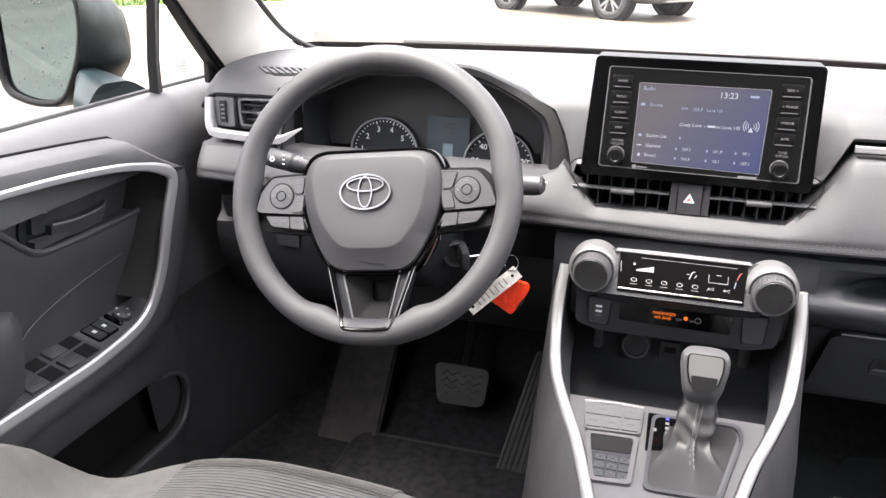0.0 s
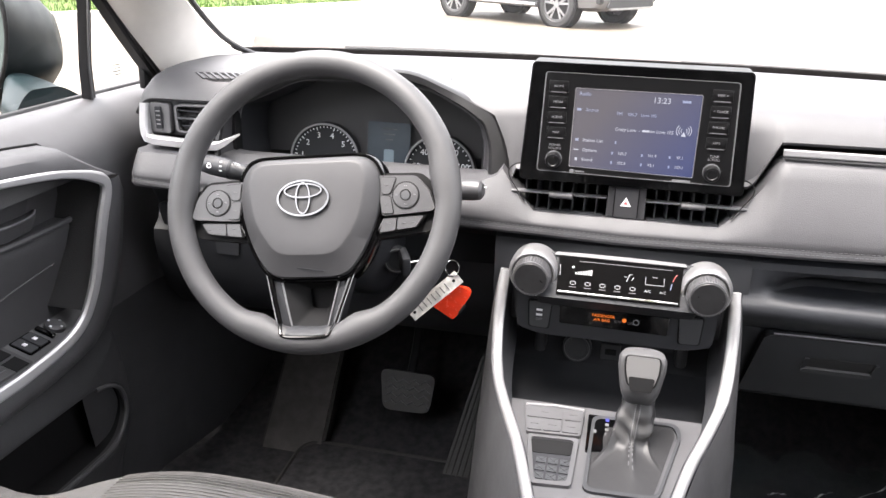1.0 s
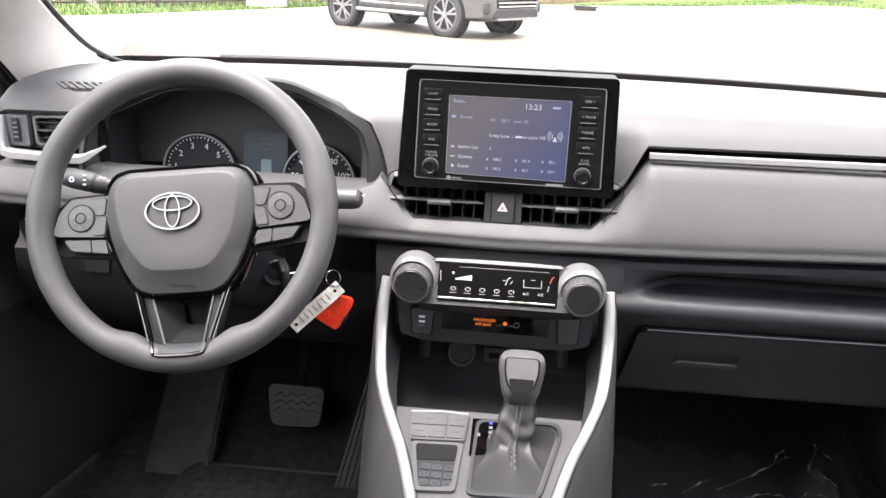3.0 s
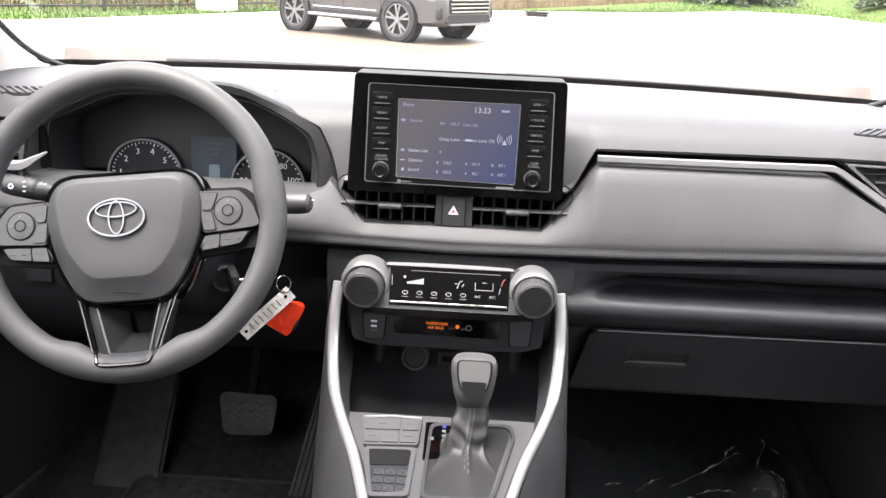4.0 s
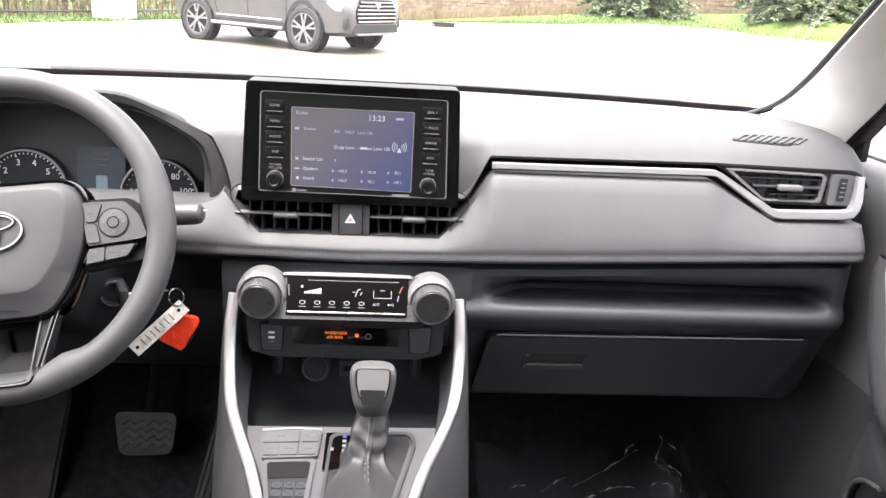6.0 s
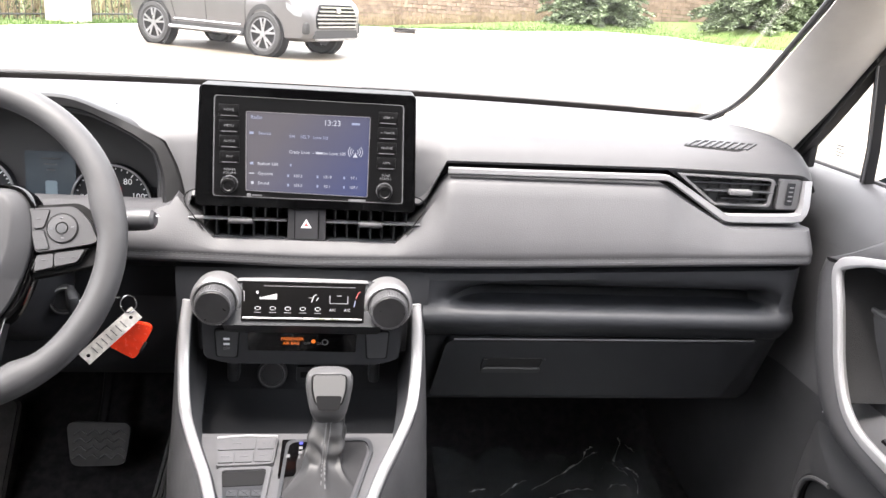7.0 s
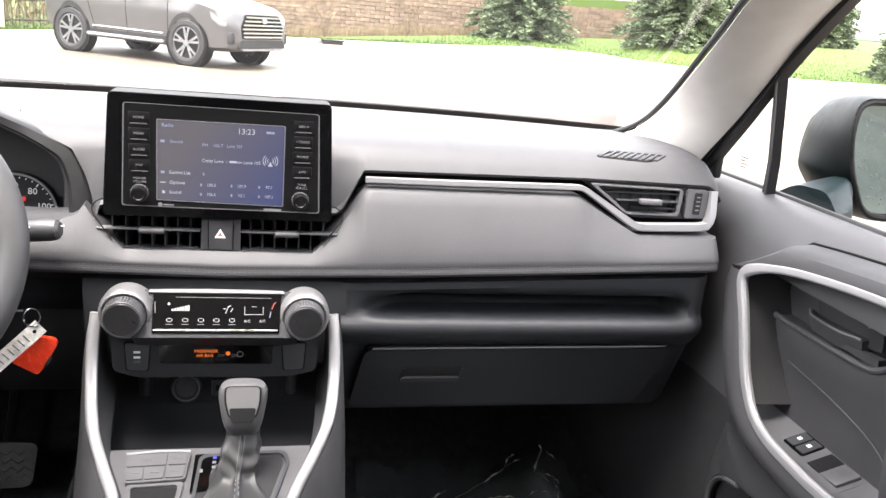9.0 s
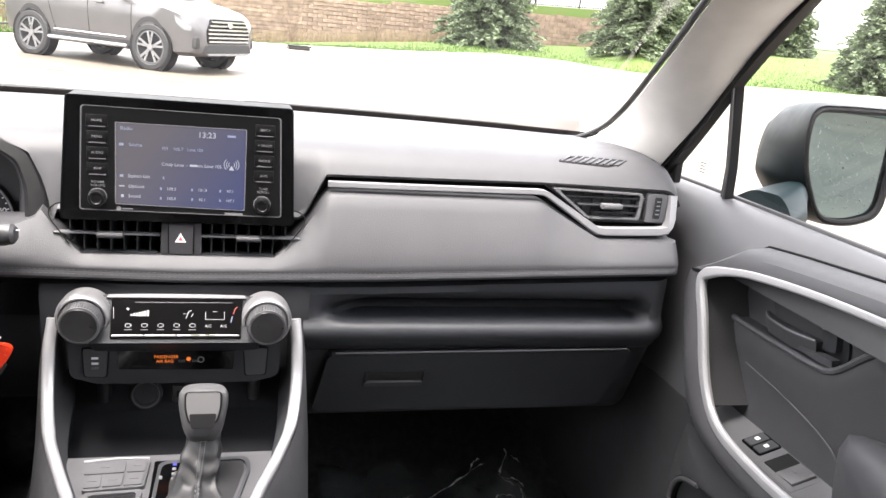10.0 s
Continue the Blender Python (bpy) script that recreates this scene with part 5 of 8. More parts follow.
def boot_pt(a, t):
    """The boot: a soft column whose folds run out to the frame in front and to one side."""
    c, s = math.cos(a), math.sin(a)
    far = Vector((0.034, 0.700))
    for q, r in zip(BOOT_EDGE, BOOT_EDGE[1:] + BOOT_EDGE[:1]):          # where this direction meets the frame
        den = c * (r[1] - q[1]) - s * (r[0] - q[0])
        if abs(den) > 1e-9:
            m = ((q[0] - 0.034) * (r[1] - q[1]) - (q[1] - 0.700) * (r[0] - q[0])) / den
            n = ((q[0] - 0.034) * s - (q[1] - 0.700) * c) / den
            if m > 0 and -1e-6 <= n <= 1 + 1e-6:
                far = Vector((0.034 + c * m, 0.700 + s * m))
    cen = Vector((lerp(0.0370, 0.0305, t), lerp(0.752, 0.722, t)))
    grow = math.sin(math.pi * t) ** 1.6
    pleat = 0.0052 * grow * (0.7 * bell(a, 270, 9) + 1.2 * bell(a, 210, 20) + 1.0 * bell(a, 322, 20) - 0.5 * bell(a, 180, 16) + 0.8 * bell(a, 20, 22))
    wrinkle = 0.0014 * math.sin(17 * t + 2.6 * math.sin(2 * a + 0.6)) * grow
    r = lerp(0.0190, 0.0205, t)
    near_p = cen + Vector((c * (r + pleat + wrinkle), s * (r * 0.86 + pleat + wrinkle)))
    e = 26.0 - 17.0 * bell(a, 272, 12) - 20.0 * bell(a, 212, 12) - 15.0 * bell(a, 325, 10) - 8.0 * bell(a, 35, 30) - 8.0 * bell(a, 140, 30)
    p = near_p.lerp(far, t ** e)
    return Vector((p.x, p.y, lerp(0.7890, tz + 0.0015, t ** 0.92)))


rows = [[boot_pt(2 * math.pi * k / 108, t) for k in range(108)] for t in spread(0, 1, 40)]
bt = part("leather_boot", solid(rows), LEATHER, gs, "folded grey leather boot", smooth=60)
for s in (-0.13, 0.13):
    for k in range(24):
        t = 0.04 + 0.90 * k / 24
        p = boot_pt(math.radians(-90) + s * (1 - 0.72 * t ** 2), t)
        q = boot_pt(math.radians(-90) + s * (1 - 0.72 * t ** 2), t + 0.018)
        part("boot_stitch", tube([p + Vector((0, -0.0005, 0.0004)), q + Vector((0, -0.0005, 0.0004))], 0.00065, 5, up=(1, 0, 0)), GREYP, bt, smooth=0)
bo = rounded([(-0.014, 0.776), (0.088, 0.782), (0.092, 0.755), (0.062, 0.625), (-0.018, 0.622)], 0.012, 4)
bi = scaled(bo, 0.92, (0.035, 0.70))
part("boot_frame", ring(bo, bi, bf, -0.002, 0.0025, 0.001), HARD, gs)

# ================= footwell =================
rows = []
for x in spread(-0.80, 0.80, 33):
    hump = 0.10 * math.exp(-(x / 0.14) ** 4)
    rows.append([(x, y, z + hump * (0 < y < 1.2)) for y, z in ((-1.3, 0.36), (0.2, 0.36), (0.9, 0.345), (1.15, 0.35), (1.30, 0.40), (1.48, 0.58), (1.52, 0.80), (1.52, 1.02))])
structure("floor", surf(rows), CARPET, "black carpeted car floor rising to the firewall", "floor")


def floor_mat(x0, x1, label):
    th = thing("floor_mat", ((x0 + x1) / 2, 0.95, 0.352), label, "floor mat", "floor mats")
    o = rounded([(x0, 0.60), (x1, 0.60), (x1, 1.15), (x0, 1.15)], 0.05, 5)
    part("mat_carpet", plate(o, lambda u, v, d=0.0: Vector((u, v, 0.352 + d + 0.02 * max(0, (v - 0.9)) )), 0, 0.008, 0.003), CARPET, th)
    part("mat_binding", tube([Vector((p[0], p[1], 0.360 + 0.02 * max(0, p[1] - 0.9))) for p in o], 0.004, 6, closed=True), RUBBER, th)


floor_mat(-0.56, -0.21, "black carpet floor mat in the driver's footwell")
floor_mat(0.23, 0.60, "black carpet floor mat under plastic film")

PEDAL = mat("worn_pedal_rubber", (0.017, 0.017, 0.0185), 0.45, vary=0.3, vscale=60, bump=0.4, bscale=500)
bp = thing("brake_pedal", (-0.37, 1.25, 0.43), "grey rubber brake pedal with zigzag tread", "pedal")
pfn = basis((-0.372, 1.215, 0.466), (0, -0.90, 0.43))
part("pad", plate(rounded([(-0.056, 0.038), (0.056, 0.036), (0.050, -0.038), (-0.042, -0.040)], 0.016, 5), pfn, -0.014, 0.004, 0.004), PEDAL, bp)
for j in range(4):
    zig = [pfn(-0.040 + 0.011 * k, -0.022 + 0.014 * j + (0.004 if k % 2 else -0.004), 0.0045) for k in range(9)]
    part("tread", tube(zig, 0.0016, 5, up=(0, -0.9, 0.43)), GREYP, bp)
part("arm", tube(smooth_path([(-0.372, 1.235, 0.47), (-0.37, 1.30, 0.56), (-0.37, 1.33, 0.72), (-0.37, 1.33, 0.85)], 4), 0.009, 8), DARK, bp)
ap = thing("accelerator_pedal", (-0.245, 1.12, 0.36), "long ribbed black accelerator pedal", "pedal")
afn = basis((-0.225, 1.165, 0.450), (0.0, -0.86, 0.51), up=(0.16, 0.2, 0.97))
part("pad", plate(rounded([(-0.024, 0.125), (0.024, 0.125), (0.032, -0.115), (-0.032, -0.115)], 0.012, 4), afn, -0.012, 0.002, 0.003), PEDAL, ap)
for k in range(6):
    part("rib", tube([afn(-0.019 + 0.0076 * k, 0.115, 0.003), afn(-0.026 + 0.0104 * k, -0.105, 0.003)], 0.0018, 6, up=(0, -0.8, 0.5)), RUBBER, ap)
part("foot_plate", box(afn(0.0, -0.125, -0.004), (0.09, 0.04, 0.012), 0.004), RUBBER, ap)
fr = thing("footrest", (-0.60, 1.2, 0.36), "dark carpet footrest pad beside the pedals", "footrest")
ffn = basis((-0.585, 1.18, 0.405), (0, -0.72, 0.69))
part("rest_edge", plate(rounded([(-0.058, 0.155), (0.064, 0.155), (0.068, -0.135), (-0.062, -0.145)], 0.018, 4), ffn, -0.035, -0.005, 0.004), RUBBER, fr)
part("rest_pad", plate(rounded([(-0.052, 0.15), (0.058, 0.15), (0.062, -0.13), (-0.056, -0.14)], 0.015, 4), ffn, -0.03, 0.0, 0.006), mat("footrest_felt", (0.070, 0.067, 0.066), 0.9, vary=0.25, vscale=40, bump=0.6, bscale=500), fr)

# clear plastic film left on the passenger mat
FILM = bpy.data.materials.new("clear_plastic_film")
FILM.use_nodes = True
fb = FILM.node_tree.nodes["Principled BSDF"]
fb.inputs["Base Color"].default_value = (0.095, 0.108, 0.114, 1)
fb.inputs["Roughness"].default_value, fb.inputs["Alpha"].default_value = 0.10, 0.46
rows = []
for y in spread(0.62, 1.32, 70):
    r = []
    for x in spread(0.24, 0.68, 52):
        a, b, c = (abs(noise.noise(Vector((x * f + 3.1, y * f * 0.9, f)))) for f in (9, 21, 43))
        k = 0.024 * a + 0.012 * b + 0.006 * c
        peak = math.exp(-(((x - 0.56) / 0.06) ** 2 + ((y - 1.13) / 0.09) ** 2)) + 0.45 * math.exp(-(((x - 0.42) / 0.07) ** 2 + ((y - 1.02) / 0.05) ** 2))
        r.append((x, y, 0.366 + 0.02 * max(0, y - 0.9) + k + peak * (0.03 + 0.11 * a + 0.07 * b) + 0.10 * max(0, y - 1.15)))
    rows.append(r)
film = thing("plastic_film", (0.45, 0.95, 0.37), "crumpled clear plastic film over the passenger floor mat", "plastic film")
part("film_sheet", surf(rows), FILM, film, smooth=14)
part("film_hem", tube([Vector(p) + Vector((0, 0, 0.001)) for p in rows[0]], 0.0012, 4), FILM, film)
# near-white tubes paint the glints along the film's folds
FILMGLINT = mat("painted_film_glint", (0.80, 0.81, 0.82), 0.08, vary=0.6, vscale=120, coat=1.0)
rc = random.Random(4)
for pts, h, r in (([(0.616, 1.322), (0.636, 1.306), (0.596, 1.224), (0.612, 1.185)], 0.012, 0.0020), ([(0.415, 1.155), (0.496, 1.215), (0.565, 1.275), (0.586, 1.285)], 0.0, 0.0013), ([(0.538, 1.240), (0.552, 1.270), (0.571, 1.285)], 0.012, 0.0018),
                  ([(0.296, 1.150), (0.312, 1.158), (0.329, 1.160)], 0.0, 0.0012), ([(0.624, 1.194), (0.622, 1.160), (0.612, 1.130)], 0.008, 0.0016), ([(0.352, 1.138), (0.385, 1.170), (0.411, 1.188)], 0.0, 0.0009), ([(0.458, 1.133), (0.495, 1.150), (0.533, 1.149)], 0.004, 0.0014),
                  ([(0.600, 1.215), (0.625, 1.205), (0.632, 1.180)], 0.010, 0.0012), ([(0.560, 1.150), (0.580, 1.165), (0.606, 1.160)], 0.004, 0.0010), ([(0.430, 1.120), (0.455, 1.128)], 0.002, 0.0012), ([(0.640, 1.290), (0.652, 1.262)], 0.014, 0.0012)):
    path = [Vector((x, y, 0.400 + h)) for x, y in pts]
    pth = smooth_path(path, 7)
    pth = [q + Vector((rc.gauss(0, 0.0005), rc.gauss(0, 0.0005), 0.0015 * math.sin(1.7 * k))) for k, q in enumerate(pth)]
    part("film_glint", tube(pth, r * 1.7, 5, scale=[0.10 + 0.90 * math.sin(math.pi * k / (len(pth) - 1)) * max(0.10, math.sin(0.8 * k + 30 * r / 0.001)) for k in range(len(pth))]), FILMGLINT, film)

# ================= doors =================
PAINT = mat("dark_teal_paint", (0.006, 0.0125, 0.0145), 0.40, 0.0, vary=0.1, vscale=5, spec=0.18)
MIRROR = mat("mirror_glass", (0.160, 0.222, 0.240), 0.015, 1.0, vary=0.0, rvary=0)
SEAL = mat("black_window_seal", (0.012, 0.012, 0.013), 0.5, vary=0.1)
MESHC = mat("dark_speaker_mesh", (0.022, 0.022, 0.0235), 0.7, bump=0.6, bscale=700, cell=True)


def chrome_line(y):
    return knots(y, (0.20, 1.024), (0.45, 1.017), (0.55, 1.0125), (0.65, 1.005), (0.75, 0.992), (0.81, 0.978), (0.862, 0.955))


def pad_edge(y):
    return knots(y, (0.20, 1.055), (0.55, 1.037), (0.74, 1.0205), (0.80, 1.0135), (0.895, 0.958))


IN = [(0.20, 1.024), (0.45, 1.017), (0.55, 1.0125), (0.65, 1.005), (0.75, 0.992), (0.81, 0.978), (0.842, 0.9665), (0.858, 0.9575), (0.862, 0.946), (0.857, 0.930), (0.845, 0.905), (0.832, 0.872), (0.818, 0.835), (0.800, 0.803), (0.775, 0.775), (0.735, 0.759), (0.66, 0.752), (0.60, 0.752), (0.45, 0.756), (0.20, 0.760)]
OUT = [(0.900, 0.956), (0.908, 0.940), (0.906, 0.915), (0.893, 0.860), (0.874, 0.808), (0.850, 0.765), (0.806, 0.730), (0.755, 0.719), (0.70, 0.713), (0.60, 0.710), (0.45, 0.710), (0.20, 0.710)]
IN2 = IN[7:]


def car_door(s):
    nm = "driver" if s < 0 else "passenger"
    th = thing("car_door", (s * 0.80, 0.55, 0.37), "dark grey shut %s door panel with silver grip trim" % nm, "car door", "front doors")

    def V(x, y, z):
        return Vector((s * x, y, z))

    def side(x):
        return lambda u, v, d=0.0: V(x - d, u, v)

    # shoulder roll under the window
    rows = []
    for y in spread(-0.45, 1.16, 40):
        fwd = max(0.0, (y - 0.98) / 0.18)
        dz = 0.012 * fwd
        rows.append([V(x - 0.05 * fwd, y, z + dz) for x, z in ((0.842, 1.030), (0.836, 1.045), (0.824, 1.0490), (0.812, 1.0460), (0.797, 1.036), (0.780, 1.020), (0.768, 1.003), (0.760, 0.985), (0.757, 0.960))])
    part("shoulder", surf(rows), SHOULDER, th)
    # front panel between the grip and the dashboard
    rows = []
    for t in spread(0, 1, 14):
        r = []
        for x, z in ((0.757, 0.962), (0.754, 0.92), (0.753, 0.86), (0.755, 0.80), (0.759, 0.74), (0.764, 0.70), (0.772, 0.60), (0.778, 0.50), (0.782, 0.36)):
            y = lerp(knots(z, (0.36, 0.86), (0.70, 0.79), (0.74, 0.81), (0.80, 0.855), (0.86, 0.880), (0.92, 0.892)), 1.075, t)
            r.append(V(x - 0.04 * max(0, (y - 1.0) / 0.2), y, z))
        rows.append(r)
    part("front_panel", surf([r[:5] for r in rows]), SHELFP, th)
    part("front_lower_panel", surf([r[4:] for r in rows]), LOWDOOR, th)
    # upper pad above the trim
    ys = spread(0.20, 0.80, 16) + [0.83, 0.86, 0.885, 0.895]
    rows = []
    for y in ys:
        t, b = pad_edge(y), min(chrome_line(y) + 0.004, pad_edge(y) - 0.002)
        rows.append([V(0.780, y, t + 0.004), V(0.746, y, t + 0.001), V(0.738, y, t - 0.002), V(0.731, y, lerp(t, b, 0.3)), V(0.727, y, lerp(t, b, 0.8)), V(0.727, y, b), V(0.740, y, b - 0.002)])
    rows.append([V(0.78, 0.899, 0.955)] * 7)
    part("upper_pad", surf(rows), SOFT, th)
    part("pad_seam", tube([V(0.777, y, pad_edge(y) + 0.0050) for y in ys], 0.0018, 6), BLACKGAP, th)
    # silver trim line
    pth = smooth_path([V(0.7225, y, z) for y, z in IN], 3)
    sc = [knots(p.y, (0.5, 0.80), (0.80, 0.95), (0.85, 1.5)) if p.z > 0.955 else knots(p.z, (0.757, 1.45), (0.80, 1.60), (0.92, 1.65), (0.95, 1.6)) for p in pth]
    part("silver_trim", sweep(pth, [(-0.0050, -0.003), (0.0050, -0.003), (0.0060, 0.0), (0.0045, 0.0022), (0.0012, 0.0030), (-0.0030, 0.0030), (-0.0052, 0.0018), (-0.0060, 0.0)], up=(-s, 0, 0), scale=sc), DOORT, th, "satin silver grip trim", smooth=22)
    # outer grip band, from the trim to the door
    n = 30
    a, b = smooth_path([V(0.722, y, z) for y, z in IN2], 3), smooth_path([V(0.722, y, z) for y, z in OUT], 3)

    def resample(p, n):
        L = [0.0]
        for q, r in zip(p, p[1:]):
            L.append(L[-1] + (r - q).length)
        out = []
        for t in spread(0, L[-1], n):
            k = max(i for i in range(len(L)) if L[i] <= t + 1e-9)
            k = min(k, len(p) - 2)
            out.append(p[k].lerp(p[k + 1], (t - L[k]) / max(1e-9, L[k + 1] - L[k])))
        return out

    a, b = resample(a, n), resample(b, n)
    rows = []
    for p, q in zip(a, b):
        out = (q - p)
        rows.append([p + V(0.006, 0, 0), p.lerp(q, 0.12), p.lerp(q, 0.5) + V(-0.004, 0, 0), p.lerp(q, 0.85) + V(0.001, 0, 0), q + V(0.006, 0, 0), q + V(0.020, 0, 0) + out * 0.03, q + V(0.045, 0, 0) + out * 0.02])
    part("grip_band", surf(rows), DOORP, th, "grey grip surround")
    # wall inside the grip
    rows = [[p + V(0.002, 0, 0), p + V(0.03, -0.002, 0), p + V(0.085, -0.004, 0.0)] for p in [V(0.722, 0.70, 1.000), V(0.722, 0.78, 0.986), V(0.722, 0.82, 0.975)] + [p for p in a if p.z > 0.775]]
    part("grip_inner_wall", surf(rows), MESHC, th, "dark mesh-textured wall inside the grip")
    # recess behind the handle, and the insert below its ledge
    part("recess_back", surf([[V(0.7985, y, z) for z in (0.72, 0.85, 0.93, 1.03)] for y in (0.15, 0.5, 0.90)]), DOORP, th)
    rim = [(0.860, 0.9000), (0.795, 0.8995), (0.709, 0.9010), (0.662, 0.9030), (0.640, 0.9070), (0.622, 0.9180), (0.594, 0.9440), (0.564, 0.9680), (0.53, 0.990), (0.48, 1.004), (0.20, 1.010)]
    top_of = lambda y: knots(y, *sorted(rim))
    rows = []
    for y in spread(0.20, 0.865, 30):
        top = top_of(y)
        rows.append([V(0.7995, y, top + 0.001), V(0.775, y, top), V(0.7725, y, top - 0.010), V(0.775, y, top - 0.035), V(0.782, y, 0.83), V(0.786, y, 0.79), V(0.786, y, 0.74)])
    part("door_insert", surf(rows), DOORI, th)
    part("insert_ledge", tube(smooth_path([V(0.7735, y, z) for y, z in rim], 4), 0.0046, 8, up=(1, 0, 0)), DOORP, th, "rounded ledge under the handle")
    part("insert_crease", tube(smooth_path([V(0.7785, 0.80, 0.846), V(0.7785, 0.70, 0.835), V(0.781, 0.62, 0.815), V(0.784, 0.585, 0.785)], 5), 0.0011, 6), DOORP, th)
    # inside handle
    hb = part("handle_bezel", plate(rounded([(0.800, 0.958), (0.700, 0.972), (0.686, 0.936), (0.676, 0.905), (0.770, 0.903)], 0.004, 4), side(0.7975), 0.0, 0.0018, 0.0006), SOFT, th, "dark finger recess behind the lever")
    part("handle_lever", bevelled(solid([[V(x, y, z) for x, z in q] for y, q in ((0.792, ((0.792, 0.928), (0.787, 0.929), (0.787, 0.920), (0.792, 0.918))), (0.77, ((0.790, 0.926), (0.778, 0.925), (0.780, 0.906), (0.790, 0.905))),
                                                  (0.72, ((0.788, 0.928), (0.772, 0.926), (0.776, 0.906), (0.788, 0.905))), (0.672, ((0.788, 0.933), (0.774, 0.931), (0.778, 0.910), (0.788, 0.909))))]), 0.0016, 2), DOORI, hb, "dark lever handle")
    part("lever_edge", tube(smooth_path([V(0.787, 0.790, 0.928), V(0.778, 0.77, 0.9255), V(0.773, 0.72, 0.9270), V(0.775, 0.674, 0.9320)], 4), 0.0022, 6), GREYP, hb)
    part("lever_tail", bevelled(solid([[V(x, y, z) for x, z in q] for y, q in ((0.705, ((0.782, 0.914), (0.776, 0.914), (0.776, 0.909), (0.782, 0.908))), (0.66, ((0.782, 0.921), (0.770, 0.920), (0.772, 0.910), (0.782, 0.909))), (0.638, ((0.784, 0.922), (0.772, 0.921), (0.774, 0.911), (0.784, 0.910))))]), 0.0016, 2), DOORP, hb)
    part("handle_cup", plate(rounded([(0.690, 0.956), (0.647, 0.962), (0.636, 0.928), (0.640, 0.906), (0.682, 0.904)], 0.008, 4), side(0.7975), 0.0, 0.004, 0.001), DARK, hb)
    lt = part("lock_tab", plate(rounded([(0.679, 0.950), (0.653, 0.954), (0.648, 0.926), (0.674, 0.922)], 0.004, 4), side(0.794), 0.0, 0.010, 0.003), HARD, hb)
    part("tab_edge", tube([V(0.7835, 0.677, 0.9475), V(0.783, 0.665, 0.9505), V(0.7835, 0.655, 0.9510)], 0.0016, 6), GREYP, lt)
    part("bezel_seam", tube([V(0.7975, 0.794, 0.958), V(0.7975, 0.783, 0.930), V(0.7975, 0.776, 0.905)], 0.0010, 5), BLACKGAP, hb)
    # switch shelf
    rows = [[V(x, y, z) for x, z in ((0.724, 0.7500), (0.735, 0.7490), (0.765, 0.7590), (0.790, 0.7680), (0.799, 0.776))] for y in spread(0.20, 0.83, 16)]
    part("switch_shelf", surf(rows), SHELFP, th)
    shelf = lambda u, v, d=0.0: V(u - 0.32 * d, v, 0.7484 + 0.335 * (u - 0.735) + d)
    tl = Matrix.Rotation(s * -0.32, 4, "Y")
    lk = part("lock_switch", plate(rounded([(0.752, 0.742), (0.786, 0.742), (0.786, 0.700), (0.752, 0.700)], 0.004), shelf, -0.002, 0.0015, 0.0008), GLOSS, th)
    for k in range(2):
        part("lock_button", plate(rounded([(0.755, 0.739 - 0.020 * k), (0.783, 0.739 - 0.020 * k), (0.783, 0.722 - 0.020 * k), (0.755, 0.722 - 0.020 * k)], 0.002), shelf, 0.001, 0.0035, 0.001), HARD, lk)
        part("lock_mark", box(shelf(0.770, 0.731 - 0.020 * k, 0.0038), (0.006, 0.006, 0.0006), 0.0002, tl), LABELW, lk)
    wins = (0.655, 0.590) if s < 0 else (0.655,)
    ws = part("window_switch_panel", plate(rounded([(0.742, 0.692), (0.792, 0.692), (0.792, 0.555 if s < 0 else 0.620), (0.742, 0.555 if s < 0 else 0.620)], 0.004), shelf, -0.004, 0.0010, 0.0006), DOORI if s < 0 else SHELFP, th)
    for y in wins:
        for x in ((0.754, 0.780) if s < 0 else (0.767,)):
            w = 0.022 if s < 0 else 0.036
            part("well", box(shelf(x, y + 0.018, 0.0015), (w, 0.024, 0.002), 0, tl), BLACKGAP, ws)
            part("window_button", bevelled(box(shelf(x, y - 0.010, 0.0005), (w, 0.034, 0.006), 0, tl @ Matrix.Rotation(-0.10, 4, "X")), 0.0015), DOORI if s < 0 else SHELFP, ws)
            part("button_mark", box(shelf(x, y - 0.006, 0.0038), (0.0010, 0.014, 0.0006), 0, tl @ Matrix.Rotation(-0.10, 4, "X")), GREYP, ws)
    if s < 0:
        md = part("mirror_dial", lathe([(0.014, 0.0), (0.013, 0.006), (0.007, 0.008), (0, 0.007)], lambda u, v, d: shelf(0.770 + u, 0.772 + v, d), 24), DOORP, th)
        for k in range(4):
            part("dial_arrow", box(shelf(0.770 + 0.010 * math.cos(k * 1.57), 0.772 + 0.010 * math.sin(k * 1.57), 0.0075), (0.003, 0.003, 0.001), 0, tl), LABELW, md)
        part("mirror_select", box(shelf(0.770, 0.752, 0.003), (0.030, 0.008, 0.006), 0.002, tl), GLOSS, th)
    # armrest
    rows = []
    for y, h, w in ((0.545, 0.010, 0.30), (0.541, 0.050, 0.62), (0.532, 0.090, 0.86), (0.515, 0.114, 0.96), (0.48, 0.124, 1.0), (0.35, 0.128, 1.0), (0.10, 0.128, 1.0), (-0.25, 0.126, 1.0)):
        q = []
        for k in range(15):
            a = math.pi * k / 14
            q.append(V(0.750 - 0.046 * w * math.copysign(abs(math.cos(a)) ** 0.55, math.cos(a)), y - 0.070 * max(0.0, math.cos(a)) ** 0.8 * max(0, min(1, (y - 0.30) / 0.2)) + 0.012 + 0.040 * math.sin(a) ** 4 * max(0, min(1, (y - 0.40) / 0.1)) * h / 0.124, 0.750 + h * math.sin(a) ** 0.5))
        rows.append(q)
    part("armrest", surf(rows), SOFT, th, "soft padded armrest")
    # lower door with its map pocket
    C = (0.64, 0.590)
